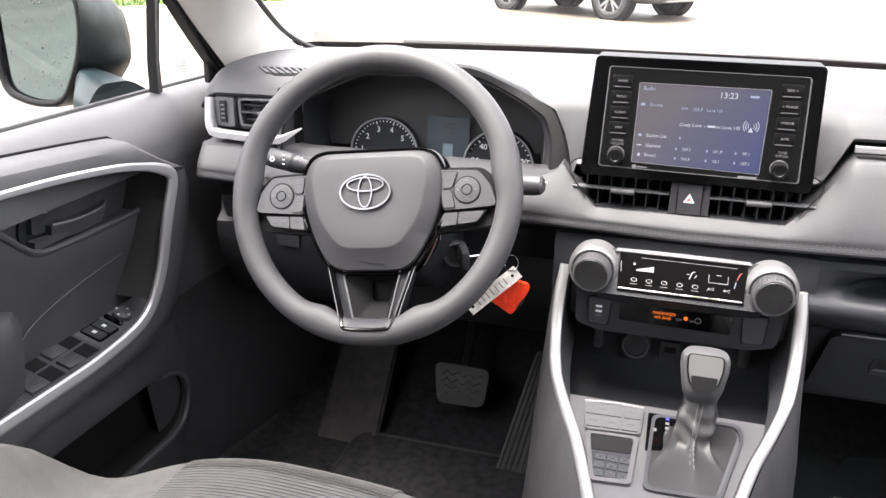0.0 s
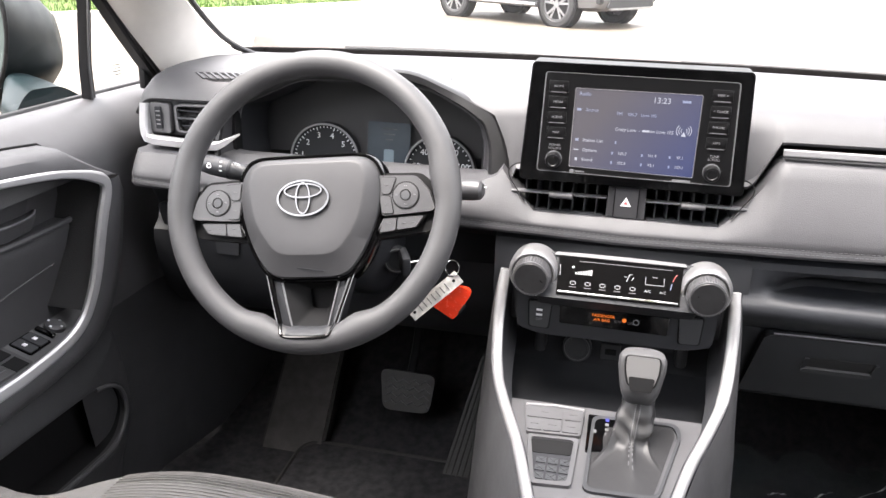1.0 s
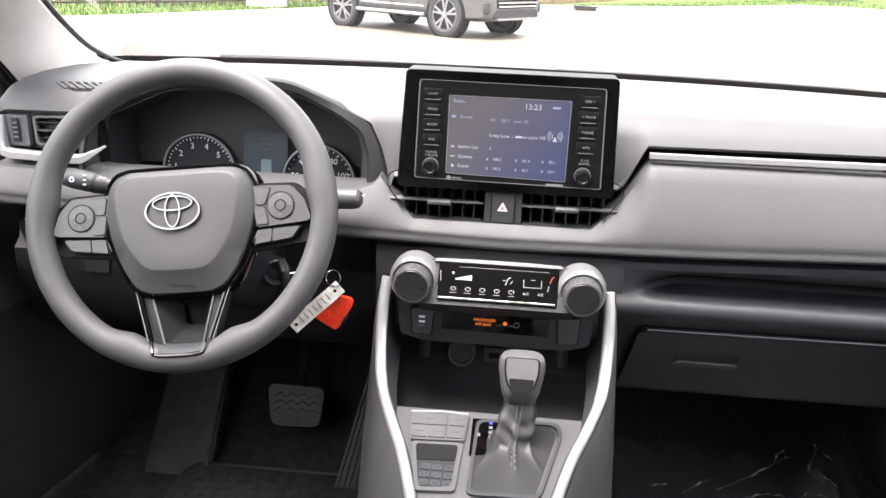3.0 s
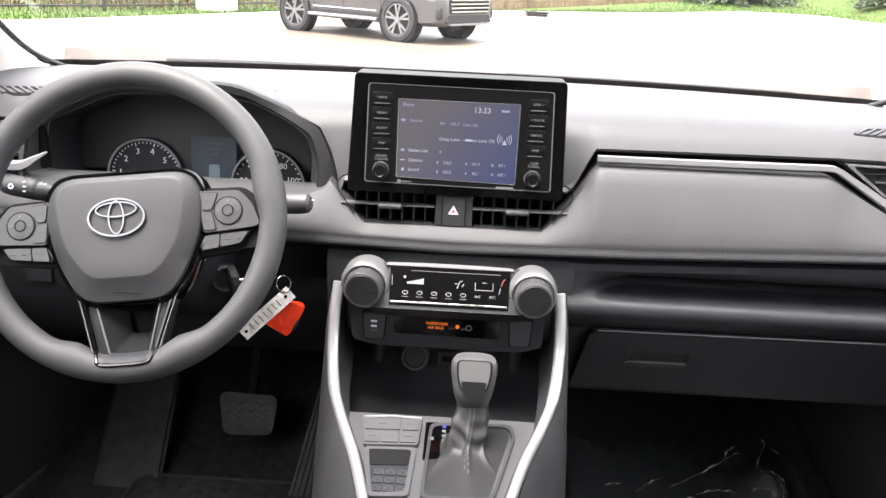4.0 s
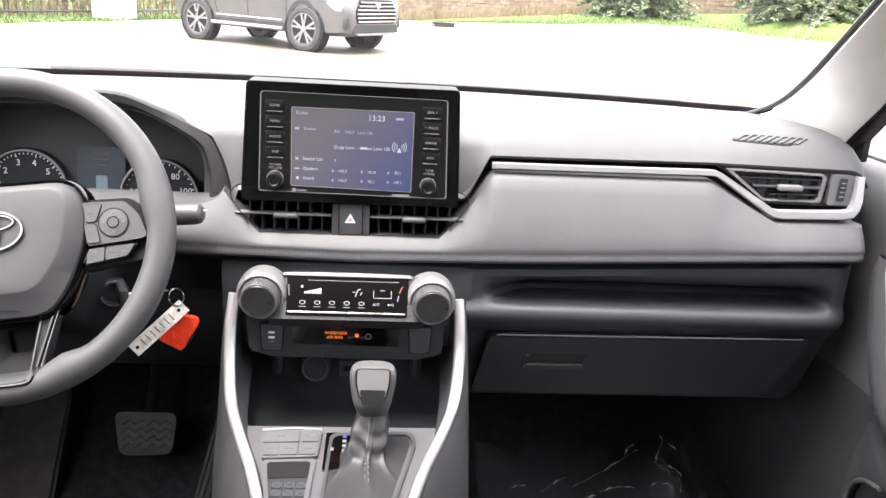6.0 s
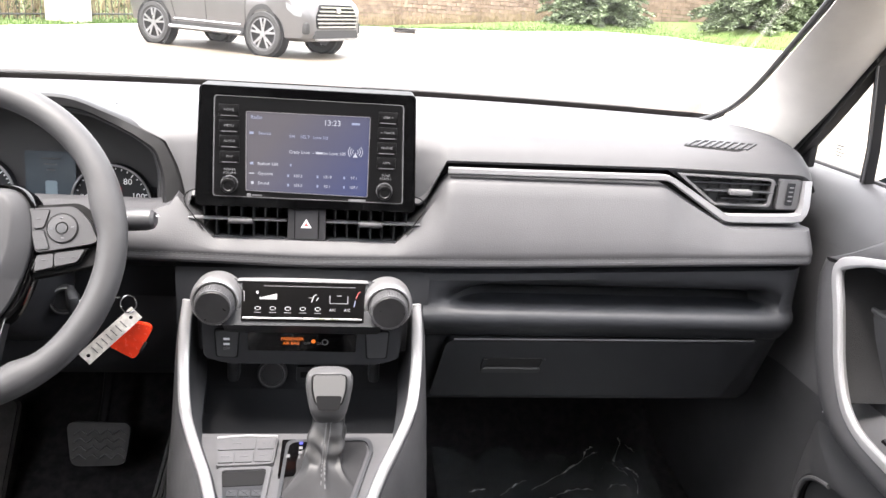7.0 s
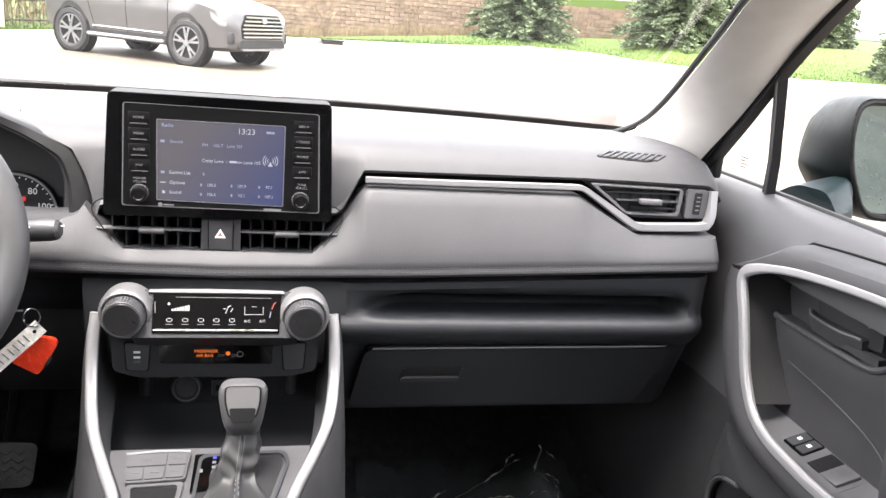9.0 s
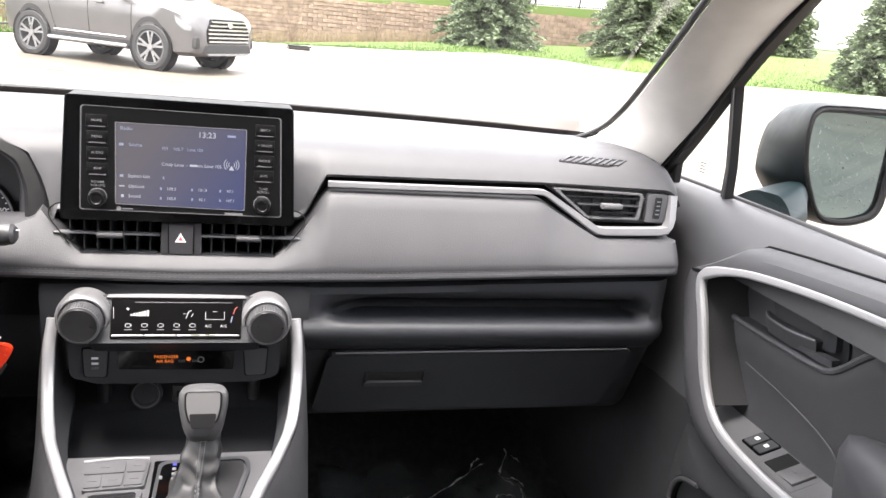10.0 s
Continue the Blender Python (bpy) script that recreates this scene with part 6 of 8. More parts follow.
    pk = rounded([(0.30, 0.655), (0.60, 0.655), (0.79, 0.648), (0.845, 0.632), (0.880, 0.606), (0.895, 0.565), (0.872, 0.528), (0.835, 0.522), (0.69, 0.533), (0.50, 0.535), (0.30, 0.535)], 0.024, 5)
    oc = []
    for p in pk:
        d = Vector(p) - Vector(C)
        t = min((0.93 - C[0]) / d.x if d.x > 0 else 1e9, (C[0] + 0.35) / -d.x if d.x < 0 else 1e9, (0.722 - C[1]) / d.y if d.y > 0 else 1e9, (C[1] - 0.37) / -d.y if d.y < 0 else 1e9)
        oc.append((C[0] + d.x * t, C[1] + d.y * t))

    def bulge(u, v, d=0.0):
        return V(0.752 - d + 0.03 * max(0, (u - 0.75) / 0.18) ** 2 + 0.02 * max(0, (0.55 - v) / 0.18), u, v)

    bm = surf([[bulge(*p, 0.0) for p in oc], [bulge(*(Vector(p).lerp(Vector(q), 0.45)), 0.012) for p, q in zip(oc, pk)], [bulge(*(Vector(p).lerp(Vector(q), 0.88)), 0.014) for p, q in zip(oc, pk)],
               [bulge(*p, 0.010) for p in pk], [bulge(*p, 0.0) for p in pk]], close=True)
    # pocket lining coloured black to stand in for the shade inside
    part("pocket_shade_wall", surf([[bulge(*p, 0.0) for p in pk], [V(0.80, *p) for p in pk]], close=True), BLACKGAP, th)
    part("lower_panel", bm, LOWDOOR, th)
    part("pocket_shade_back", plate(pk, side(0.800), 0.0, 0.002), BLACKGAP, th)
    lip = [p for p in pk if p[0] > 0.80 or p[1] < 0.58]
    part("pocket_lip", tube([bulge(*p, 0.011) for p in lip], 0.0042, 8, up=(1, 0, 0)), DOORP, th)
    # outer skin
    part("outer_skin", surf([[V(x, y, z) for x, z in ((0.846, 1.035), (0.875, 1.00), (0.90, 0.85), (0.90, 0.60), (0.87, 0.36), (0.80, 0.34))] for y in spread(-0.45, 1.16, 6)]), PAINT, th, "dark teal outer skin")
    # window frame
    part("front_post", bevelled(solid([[V(x, y, z) for x, y in q] for z, q in ((1.040, ((0.812, 0.974), (0.824, 0.970), (0.827, 0.984), (0.814, 0.990))), (1.10, ((0.799, 0.959), (0.811, 0.955), (0.814, 0.968), (0.802, 0.974))), (1.24, ((0.756, 0.922), (0.768, 0.918), (0.771, 0.931), (0.759, 0.938))))]), 0.003), SEAL, th, "black window post")
    part("post_edge", tube([V(0.812, 0.978, 1.04), V(0.799, 0.962, 1.10), V(0.756, 0.926, 1.23)], 0.0022, 6, up=(0, 1, 0)), GREYP, th)
    up = smooth_path([V(0.765, 1.085, 1.062), V(0.765, 1.01, 1.14), V(0.764, 0.92, 1.238), V(0.755, 0.80, 1.338), V(0.72, 0.58, 1.475), V(0.69, 0.35, 1.565), V(0.67, 0.0, 1.61), V(0.67, -0.35, 1.60)], 6)
    part("window_frame", sweep(up, [(-0.008, -0.008), (0.008, -0.008), (0.009, 0.0), (0.006, 0.007), (-0.008, 0.007)], up=(0, 0.5, 1)), SEAL, th, "black window frame")
    part("frame_shine", tube([p + V(-0.009, 0, 0.004) for p in up], 0.0018, 6), GREYP, th)
    part("corner_block", box(V(0.771, 1.062, 1.078), (0.012, 0.022, 0.050), 0.004), SEAL, th)
    part("sill_seal", tube([V(0.833 - 0.05 * max(0, (y - 0.98) / 0.18), y, 1.0485 + 0.012 * max(0, (y - 0.98) / 0.18)) for y in spread(-0.4, 1.10, 20)], 0.0045, 8), SEAL, th)
    pane = part("window_pane", surf([[V(0.832, y, 1.045), V(0.79, y - 0.03, 1.20) if y > 0.85 else V(0.79, y, 1.22), V(0.735, min(y - 0.1, 0.72), 1.40), V(0.68, min(y, 0.25), 1.58)] for y in spread(-0.40, 0.955, 6)]), GLASS, th, "clear side window")
    pane.visible_shadow = False
    q = part("quarter_pane", surf([[V(0.822, 0.99, 1.045), V(0.765, 0.945, 1.215)], [V(0.780, 1.085, 1.075), V(0.764, 1.0, 1.155)]]), GLASS, th, "clear quarter window")
    q.visible_shadow = False
    qf = lambda u, v, d=0.0: V(0.805 - d, u, v)
    for k, (y, z, w) in enumerate(((1.030, 1.093, 0.020), (1.032, 1.088, 0.014), (1.028, 1.083, 0.022), (1.031, 1.078, 0.016))):
        part("etched_mark", box(V(0.7985 + 0.02 * (1.09 - z), y, z), (0.0006, w, 0.0016)), STITCH, q)
    return th


car_door(1)
car_door(-1)
for s in (1, -1):
    structure("kick_panel", surf([[(s * (x - 0.04 * (y - 1.0) / 0.2), y, z) for x, z in ((0.752, 0.97), (0.753, 0.86), (0.760, 0.72), (0.772, 0.60), (0.780, 0.36))] for y in spread(1.068, 1.53, 10)]), LOWDOOR, "black plastic kick panel in the footwell", "trim")


# ================= door mirrors =================
def door_mirror(s):
    def V(x, y, z):
        return Vector((s * x, y, z))

    th = thing("door_mirror", (s * 0.86, 1.0, 1.05), "dark door mirror with rain-spotted glass on a teal base", "mirror", "door mirrors")
    rim = rounded([(0.8985, 1.150), (0.902, 1.2015), (1.00, 1.2020), (1.130, 1.199), (1.130, 1.026), (1.05, 1.014), (0.968, 1.024), (0.917, 1.095)], 0.034, 8)
    yz = lambda x: 0.925 + 0.30 * (x - 0.90)          # the glass is turned towards the driver

    def loop(k, dy, dx=0.0, dz=0.0):
        c = Vector((1.01, 1.108))
        out = []
        for p in rim:
            x, z = c.x + (p[0] - c.x) * k, c.y + (p[1] - c.y) * k + dz
            back = min(1.0, max(0.0, (dy - 0.004) / 0.05)) * max(0.0, min(1.0, (0.99 - x) / 0.07))
            nose = back * (0.034 * max(0.0, min(1.0, (z - 1.088) / 0.100)) - 0.012 * math.exp(-((z - 1.074) / 0.030) ** 2))
            out.append(V(x + dx + nose, yz(x) + dy, z))
        return out

    bm = surf([loop(1.0, 0.004), loop(1.05, 0.0), loop(1.075, 0.012), loop(1.08, 0.035, -0.006), loop(1.04, 0.075, -0.010), loop(0.90, 0.115, -0.016), loop(0.6, 0.145, -0.02), loop(0.2, 0.155, -0.02)], close=True)
    part("housing", bm, mat("mirror_shell_%s" % ("r" if s > 0 else "l"), (0.0065, 0.009, 0.010), 0.45, vary=0.12, vscale=20, spec=0.15), th, "black mirror shell")
    g = part("mirror_glass", surf([loop(0.97, 0.008), loop(0.5, 0.008), loop(0.02, 0.008)], close=True), MIRROR, th, "rain-spotted mirror glass")
    part("glass_rim", tube(loop(0.985, 0.004), 0.005, 8, closed=True, up=(0, 1, 0)), BLACKGAP, th)
    foot = []
    for x, q in ((0.842, ((1.020, 1.034), (0.950, 1.070), (0.880, 1.074), (0.845, 1.045), (0.850, 1.020), (0.94, 1.010))), (0.880, ((1.010, 1.045), (0.955, 1.080), (0.895, 1.084), (0.862, 1.050), (0.868, 1.024), (0.94, 1.015))),
                 (0.925, ((1.005, 1.060), (0.968, 1.086), (0.940, 1.086), (0.925, 1.060), (0.93, 1.040), (0.96, 1.032))), (0.955, ((1.02, 1.066), (0.99, 1.086), (0.972, 1.086), (0.960, 1.066), (0.965, 1.046), (0.985, 1.04)))):
        foot.append([V(x, *p) for p in rounded(q, 0.018, 6)])
    part("base", solid(foot), PAINT, th, "dark teal mirror foot")
    # rain drops on the glass and shell
    rng = random.Random(7)
    bm = bmesh.new()
    for k in range(240):
        x, z, r = rng.uniform(0.925, 1.11), rng.uniform(1.03, 1.19), rng.choice((0.0005, 0.0006, 0.0008, 0.0010, 0.0014))
        if x < 0.93 + (1.11 - z) * 0.45:
            continue
        bmesh.ops.create_icosphere(bm, subdivisions=1, radius=r, matrix=Matrix.Translation(V(x, yz(x) + 0.0075, z)) @ Matrix.Diagonal((1, 0.5, 1.25, 1)))
    tagged(part("rain_drops", bm, mat("water_drop_%s" % ("r" if s > 0 else "l"), (0.075, 0.085, 0.085), 0.05, vary=0.6, vscale=900, coat=1.0), g), kind="stuff")
    return th


door_mirror(1)
door_mirror(-1)

# ================= pillars, glass and roof =================
INN = [(0.655, 1.243, 1.084), (0.677, 1.2083, 1.1023), (0.6880, 1.171, 1.123), (0.686, 1.1213, 1.1504), (0.6765, 1.0587, 1.185), (0.6550, 0.9584, 1.2404), (0.6365, 0.874, 1.287), (0.619, 0.80, 1.328), (0.570, 0.56, 1.455), (0.55, 0.36, 1.545)]
OUTP = [(0.744, 1.130, 1.035), (0.744, 1.105, 1.052), (0.744, 1.075, 1.076), (0.746, 1.050, 1.102), (0.754, 1.000, 1.158), (0.757, 0.935, 1.230), (0.756, 0.880, 1.285), (0.746, 0.800, 1.340), (0.716, 0.585, 1.455), (0.685, 0.38, 1.545)]
for s in (1, -1):
    a, b = smooth_path([Vector((s * x, y, z)) for x, y, z in INN], 5), smooth_path([Vector((s * x, y, z)) for x, y, z in OUTP], 5)
    rows = []
    for p, q in zip(a, b):
        n = (q - p).normalized().cross(Vector((0, -0.55, 0.83)) * s)
        out = Vector((-s * 0.45, -0.75, -0.48)).normalized()
        rows.append([p + Vector((s * 0.012, 0.022, -0.004))] + [p.lerp(q, t) + out * (0.020 * math.sin(math.pi * min(1, 0.08 + t * 0.86)) ** 0.7) for t in (0, 0.08, 0.2, 0.35, 0.5, 0.65, 0.8, 0.93, 1)] + [q + Vector((s * 0.012, 0.03, 0.01))])
    structure("pillar_trim", surf(rows), PILLAR, "light grey woven windscreen pillar trim", "pillar")
    zl = spread(1.07, 1.54, 22)
    at = lambda curve, z: Vector((s * knots(z, *[(c, a0) for a0, b0, c in curve]), knots(z, *[(c, b0) for a0, b0, c in curve]), z))
    frame_line = [(0.765, 1.085, 1.062), (0.765, 1.01, 1.14), (0.764, 0.92, 1.238), (0.755, 0.80, 1.338), (0.72, 0.58, 1.475), (0.69, 0.35, 1.565)]
    structure("pillar_body", surf([[at(OUTP[1:], z) + Vector((-s * 0.004, 0.010, 0)), at(OUTP[1:], z).lerp(at(frame_line, z), 0.5) + Vector((0, 0.012, 0)), at(frame_line, z) + Vector((0, 0.008, 0))] for z in zl]), SEAL, "black body pillar beside the window frame", "pillar")
    # black band on the glass edge and the seal beside the door
    structure("glass_edge_band", tube([p + Vector((-s * 0.001, 0.006, 0.002)) for p in a], 0.0048, 8), SEAL, "black band on the windscreen edge", "trim")
    structure("door_seal", tube([q + Vector((s * 0.010, 0.004, 0.006)) for q in b], 0.0065, 8), SEAL, "black rubber door seal", "trim")

top_edge = [(x, 0.42 - 0.12 * (x / 0.6) ** 2, 1.575) for x in spread(-0.57, 0.57, 12)]
bot_edge = [(x, glass_y(x) + 0.012, 1.084) for x in spread(-0.70, 0.70, 12)]
ws = structure("windscreen", surf([[Vector(p).lerp(Vector(q), t) + Vector((0, 0.03, 0.03)) * math.sin(math.pi * t) for t in spread(0, 1, 8)] for p, q in zip(bot_edge, top_edge)]), GLASS, "clear windscreen", "windscreen")
ws.visible_shadow = False
structure("lower_glass_band", sweep([Vector((-0.684, 1.20, 1.106)), Vector((-0.693, 1.26, 1.096))] + [Vector((x, glass_y(x) + 0.010, 1.0885)) for x in spread(-0.69, 0.69, 30)] + [Vector((0.693, 1.26, 1.096)), Vector((0.684, 1.20, 1.106))], [(-0.004, -0.0075), (0.004, -0.0075), (0.004, 0.0050), (-0.004, 0.0050)]), mat("black_glass_band", (0.005, 0.0042, 0.004), 0.7, vary=0.2, spec=0.1), "black band along the foot of the windscreen", "trim")
structure("cowl", surf([[(x, glass_y(x) + 0.02, 1.070), (x, glass_y(x) + 0.05, 1.084 + 0.024 * (abs(x) / 0.7) ** 3), (x, glass_y(x) + 0.13, 1.090 + 0.036 * (abs(x) / 0.7) ** 3), (x, glass_y(x) + 0.20, 1.05), (x, glass_y(x) + 0.24, 0.99)] for x in spread(-0.72, 0.72, 20)]), mat("weathered_cowl_plastic", (0.085, 0.068, 0.060), 0.7, vary=0.3, vscale=12), "faded black cowl panel below the windscreen", "cowl")
rows = [[(x, y, z - 0.05 * (abs(x) / 0.8) ** 3) for y, z in ((1.60, 0.97), (1.9, 0.95), (2.3, 0.89), (2.55, 0.80), (2.60, 0.5))] for x in spread(-0.85, 0.85, 14)]
structure("bonnet", surf(rows), PAINT, "dark teal car bonnet", "bonnet")


def body_side(pts, wheel_y):
    """A side outline (y, z) with the wheel arch cut out of its lower edge."""
    arch = [(wheel_y + 0.42 * math.cos(a), 0.35 + 0.42 * math.sin(a)) for a in spread(0.12, math.pi - 0.12, 18)]
    return pts + arch


for s in (1, -1):
    fn = lambda u, v, d=0.0, s=s: Vector((s * (0.845 + d - 0.04 * max(0.0, (v - 0.75) / 0.25)), u, v))
    structure("front_wing", plate(body_side([(1.16, 0.34), (1.16, 1.03), (1.45, 1.00), (1.62, 0.965), (2.10, 0.90), (2.45, 0.80), (2.62, 0.62), (2.60, 0.36)], 1.75), fn, -0.03, 0.05, 0.012), PAINT, "dark teal front wing with wheel arch", "wing")
    structure("rear_quarter", plate(body_side([(-1.72, 0.36), (-1.76, 0.60), (-1.74, 1.02), (-0.46, 1.035), (-0.46, 0.34)], -0.95), fn, -0.02, 0.05, 0.012), PAINT, "dark teal rear quarter panel with wheel arch", "quarter panel")
structure("front_bumper", sweep([(-0.84, 2.35, 0.55), (-0.74, 2.60, 0.55), (-0.4, 2.70, 0.55), (0.4, 2.70, 0.55), (0.74, 2.60, 0.55), (0.84, 2.35, 0.55)], [(-0.04, -0.22), (0.05, -0.22), (0.08, -0.05), (0.06, 0.16), (-0.04, 0.24)]), PAINT, "dark teal front bumper", "bumper")
structure("rear_bumper", sweep([(0.86, -1.5, 0.52), (0.78, -1.74, 0.52), (0.0, -1.84, 0.52), (-0.78, -1.74, 0.52), (-0.86, -1.5, 0.52)], [(-0.04, -0.16), (0.05, -0.16), (0.07, 0.0), (0.05, 0.14), (-0.04, 0.16)]), RUBBER, "black rear bumper", "bumper")
structure("tailgate_skin", box((0, -1.735, 0.82), (1.58, 0.05, 0.50), 0.02), PAINT, "dark teal tailgate skin", "tailgate")
wip = thing("wiper", (0.1, 1.47, 1.08), "black windscreen wiper lying at the foot of the glass", "wiper")
part("blade", tube([(x, glass_y(x) + 0.035, 1.0895 - 0.003 * math.cos(x * 6)) for x in spread(-0.55, 0.02, 14)], 0.0045, 6), SEAL, wip)
part("blade", tube([(x, glass_y(x) + 0.035, 1.0890) for x in spread(0.08, 0.60, 14)], 0.0045, 6), SEAL, wip)

HEAD = mat("grey_headliner", (0.66, 0.64, 0.61), 0.9, vary=0.06, vscale=20, bump=0.4, bscale=800)
structure("ceiling", surf([[(x, y, z - 0.05 * (abs(x) / 0.7) ** 3) for x in spread(-0.70, 0.70, 9)] for y, z in ((0.43, 1.575), (0.25, 1.61), (-0.3, 1.635), (-1.0, 1.62), (-1.5, 1.58))]), HEAD, "grey headliner", "ceiling")
structure("roof", surf([[(x, y, z - 0.05 * (abs(x) / 0.7) ** 3) for x in spread(-0.72, 0.72, 9)] for y, z in ((0.46, 1.60), (0.25, 1.64), (-0.3, 1.665), (-1.0, 1.65), (-1.6, 1.60))]), PAINT, "dark teal car roof", "roof")
for s in (1, -1):
    structure("rear_side", join(box((s * 0.86, -1.05, 0.70), (0.10, 1.25, 0.72), 0.02), box((s * 0.74, -0.45, 1.32), (0.09, 0.16, 0.62), 0.02, Matrix.Rotation(s * -0.22, 4, "Y")), box((s * 0.72, -1.55, 1.30), (0.16, 0.25, 0.66), 0.03)), DARK, "dark rear side wall with pillars", "wall")
structure("rear_wall", join(box((0, -1.66, 0.72), (1.7, 0.08, 0.76), 0.02), box((0, -1.66, 1.56), (1.5, 0.08, 0.12), 0.02)), DARK, "dark tailgate closing the cabin", "wall")
for nm, pts in (("rear_glass", [(-0.62, -1.68, 1.08), (0.62, -1.68, 1.08), (0.55, -1.64, 1.52), (-0.55, -1.64, 1.52)]), ("rear_side_glass", [(0.83, -1.45, 1.04), (0.83, -0.45, 1.04), (0.70, -0.45, 1.58), (0.70, -1.45, 1.56)]), ("rear_side_glass", [(-0.83, -1.45, 1.04), (-0.83, -0.45, 1.04), (-0.70, -0.45, 1.58), (-0.70, -1.45, 1.56)])):
    structure(nm, surf([[pts[0], pts[1]], [pts[3], pts[2]]]), REARDIM, "unseen rear glass darkened to cut light from behind", "window")
structure("underbody", box((0, 0.3, 0.26), (1.62, 4.3, 0.14), 0.02), RUBBER, "black underbody", "underbody")
for sx in (1, -1):
    for y in (1.75, -0.95):
        wh = thing("road_wheel", (sx * 0.78, y, 0.35), "black tyre on a dark alloy rim", "wheel", "road wheels")
        part("tyre", lathe([(0.22, -0.11), (0.33, -0.11), (0.35, -0.08), (0.35, 0.08), (0.33, 0.11), (0.22, 0.11)], basis((sx * 0.78, y, 0.35), (sx, 0, 0)), 32), RUBBER, wh)
        part("rim", lathe([(0.22, -0.10), (0.22, 0.10), (0.19, 0.10), (0.05, 0.08), (0, 0.08)], basis((sx * 0.78, y, 0.35), (sx, 0, 0)), 32), GREYP, wh)

# ================= driver's seat =================
CLOTH = mat("grey_seat_fabric", (0.070, 0.0685, 0.068), 0.9, vary=0.14, vscale=40, bump=0.9, bscale=500)
RIB = mat("ribbed_seat_fabric", (0.074, 0.0715, 0.070), 0.92, vary=0.15, vscale=60, bump=0.6, bscale=900)
seat = thing("driver_seat", (-0.37, 0.25, 0.38), "grey cloth driver's seat with ribbed centre panel", "seat")
rows = []


def seat_z(x, y):
    f = max(0.0, min(1.0, (y - 0.30) / 0.20))
    f = f * f * (3 - 2 * f)
    flat = lambda a: 0.766 - (1.42 if x < 0 else 0.40) * f * a * a - 0.05 * max(0.0, (y - 0.50) / 0.06) ** 2
    crest = knots(y, (0.0, 0.832), (0.30, 0.826), (0.42, 0.800), (0.50, 0.722), (0.56, 0.640))
    bolster = max(0.0, crest - flat(0.28)) * math.exp(-((abs(x) - 0.28) / 0.050) ** 2) * (1.0 if x < 0 else 0.45)
    return flat(abs(x)) + bolster - 0.10 * max(0.0, (abs(x) - 0.285) / 0.035) ** 2


for y in spread(-0.06, 0.56, 30):
    e = max(0.0, (y - 0.46) / 0.10)
    rows.append([(-0.375 + x, y - 0.05 * (abs(x) / 0.29) ** 4 * e, max(0.50, seat_z(x, y))) for x in spread(-0.32, 0.32, 49)])
rows.append([(p[0], 0.556, 0.555) for p in rows[-1]])
rows.append([(p[0], 0.52, 0.46) for p in rows[-1]])
part("cushion", surf(rows), CLOTH, seat)
for k in range(54):
    y = 0.285 + 0.26 * k / 53
    part("fabric_rib", tube([(-0.375 + x, y, seat_z(x, y) + 0.0002) for x in spread(-0.118, 0.118, 20)], 0.0010, 5), RIB, seat, smooth=0)
part("seat_base", box((-0.375, 0.24, 0.49), (0.46, 0.52, 0.25), 0.03), DARK, seat)
rows = []
for z in spread(0.60, 1.22, 14):
    w = knots(z, (0.60, 0.26), (0.9, 0.255), (1.1, 0.22), (1.22, 0.15))
    y = -0.08 - (z - 0.60) * 0.36
    rows.append([(-0.375 + w * math.cos(a), y - 0.06 + 0.075 * math.sin(a) * (1.0 if z < 1.15 else 0.7), z) for a in [2 * math.pi * k / 24 for k in range(24)]])
part("backrest", solid(rows), CLOTH, seat)
part("headrest", box((-0.375, -0.40, 1.34), (0.24, 0.10, 0.16), 0.04, Matrix.Rotation(-0.35, 4, "X"), 4), CLOTH, seat)
for dx in (-0.06, 0.06):
    part("headrest_post", tube([(-0.375 + dx, -0.37, 1.18), (-0.375 + dx, -0.40, 1.30)], 0.006, 8), CHROME, seat)

tagged(copy_thing(seat, Matrix.Translation(seat.location + Vector((0.75, 0, 0)))), "grey cloth front passenger seat with ribbed centre panel", "seat").name = "passenger_seat"

# rear bench closing off the back of the cabin
bench = thing("rear_bench", (0, -1.15, 0.36), "grey cloth rear bench seat", "seat")
part("cushion", box((0, -1.0, 0.58), (1.36, 0.50, 0.26), 0.06, None, 3), CLOTH, bench)
part("backrest", box((0, -1.32, 0.92), (1.36, 0.16, 0.66), 0.06, Matrix.Rotation(0.25, 4, "X"), 3), CLOTH, bench)

# ================= outside: ground, lawn, wall =================
CONCRETE = mat("pale_wet_concrete", (0.112, 0.094, 0.072), 0.6, vary=0.34, vscale=0.35, bump=0.3, bscale=30, rvary=0.15)
LAWN = mat("spring_grass", (0.038, 0.074, 0.008), 0.9, vary=0.35, vscale=1.2, bump=0.6, bscale=25, tint=(0.058, 0.084, 0.014))
KERB = mat("kerb_concrete", (0.42, 0.40, 0.37), 0.8, vary=0.25, vscale=3, bump=0.3, bscale=40)
BLOCK = mat("tan_wall_block", (0.186, 0.134, 0.098), 0.9, vary=0.3, vscale=4, bump=0.7, bscale=30, obrand=0.20)
BLOCKI = mat("tan_wall_blocks", (0.186, 0.134, 0.098), 0.9, vary=0.3, vscale=4, bump=0.7, bscale=30, island=0.20)
IRON = mat("black_iron", (0.02, 0.02, 0.02), 0.5, vary=0.1)
SPRUCE = mat("spruce_needles", (0.104, 0.136, 0.074), 0.8, vary=0.4, vscale=2.5, island=0.45)
BARK = mat("brown_bark", (0.13, 0.09, 0.06), 0.9, vary=0.3, vscale=20, bump=0.6, bscale=60)
DRY = mat("dry_stems", (0.20, 0.15, 0.09), 0.9, vary=0.3, vscale=5, island=0.35)
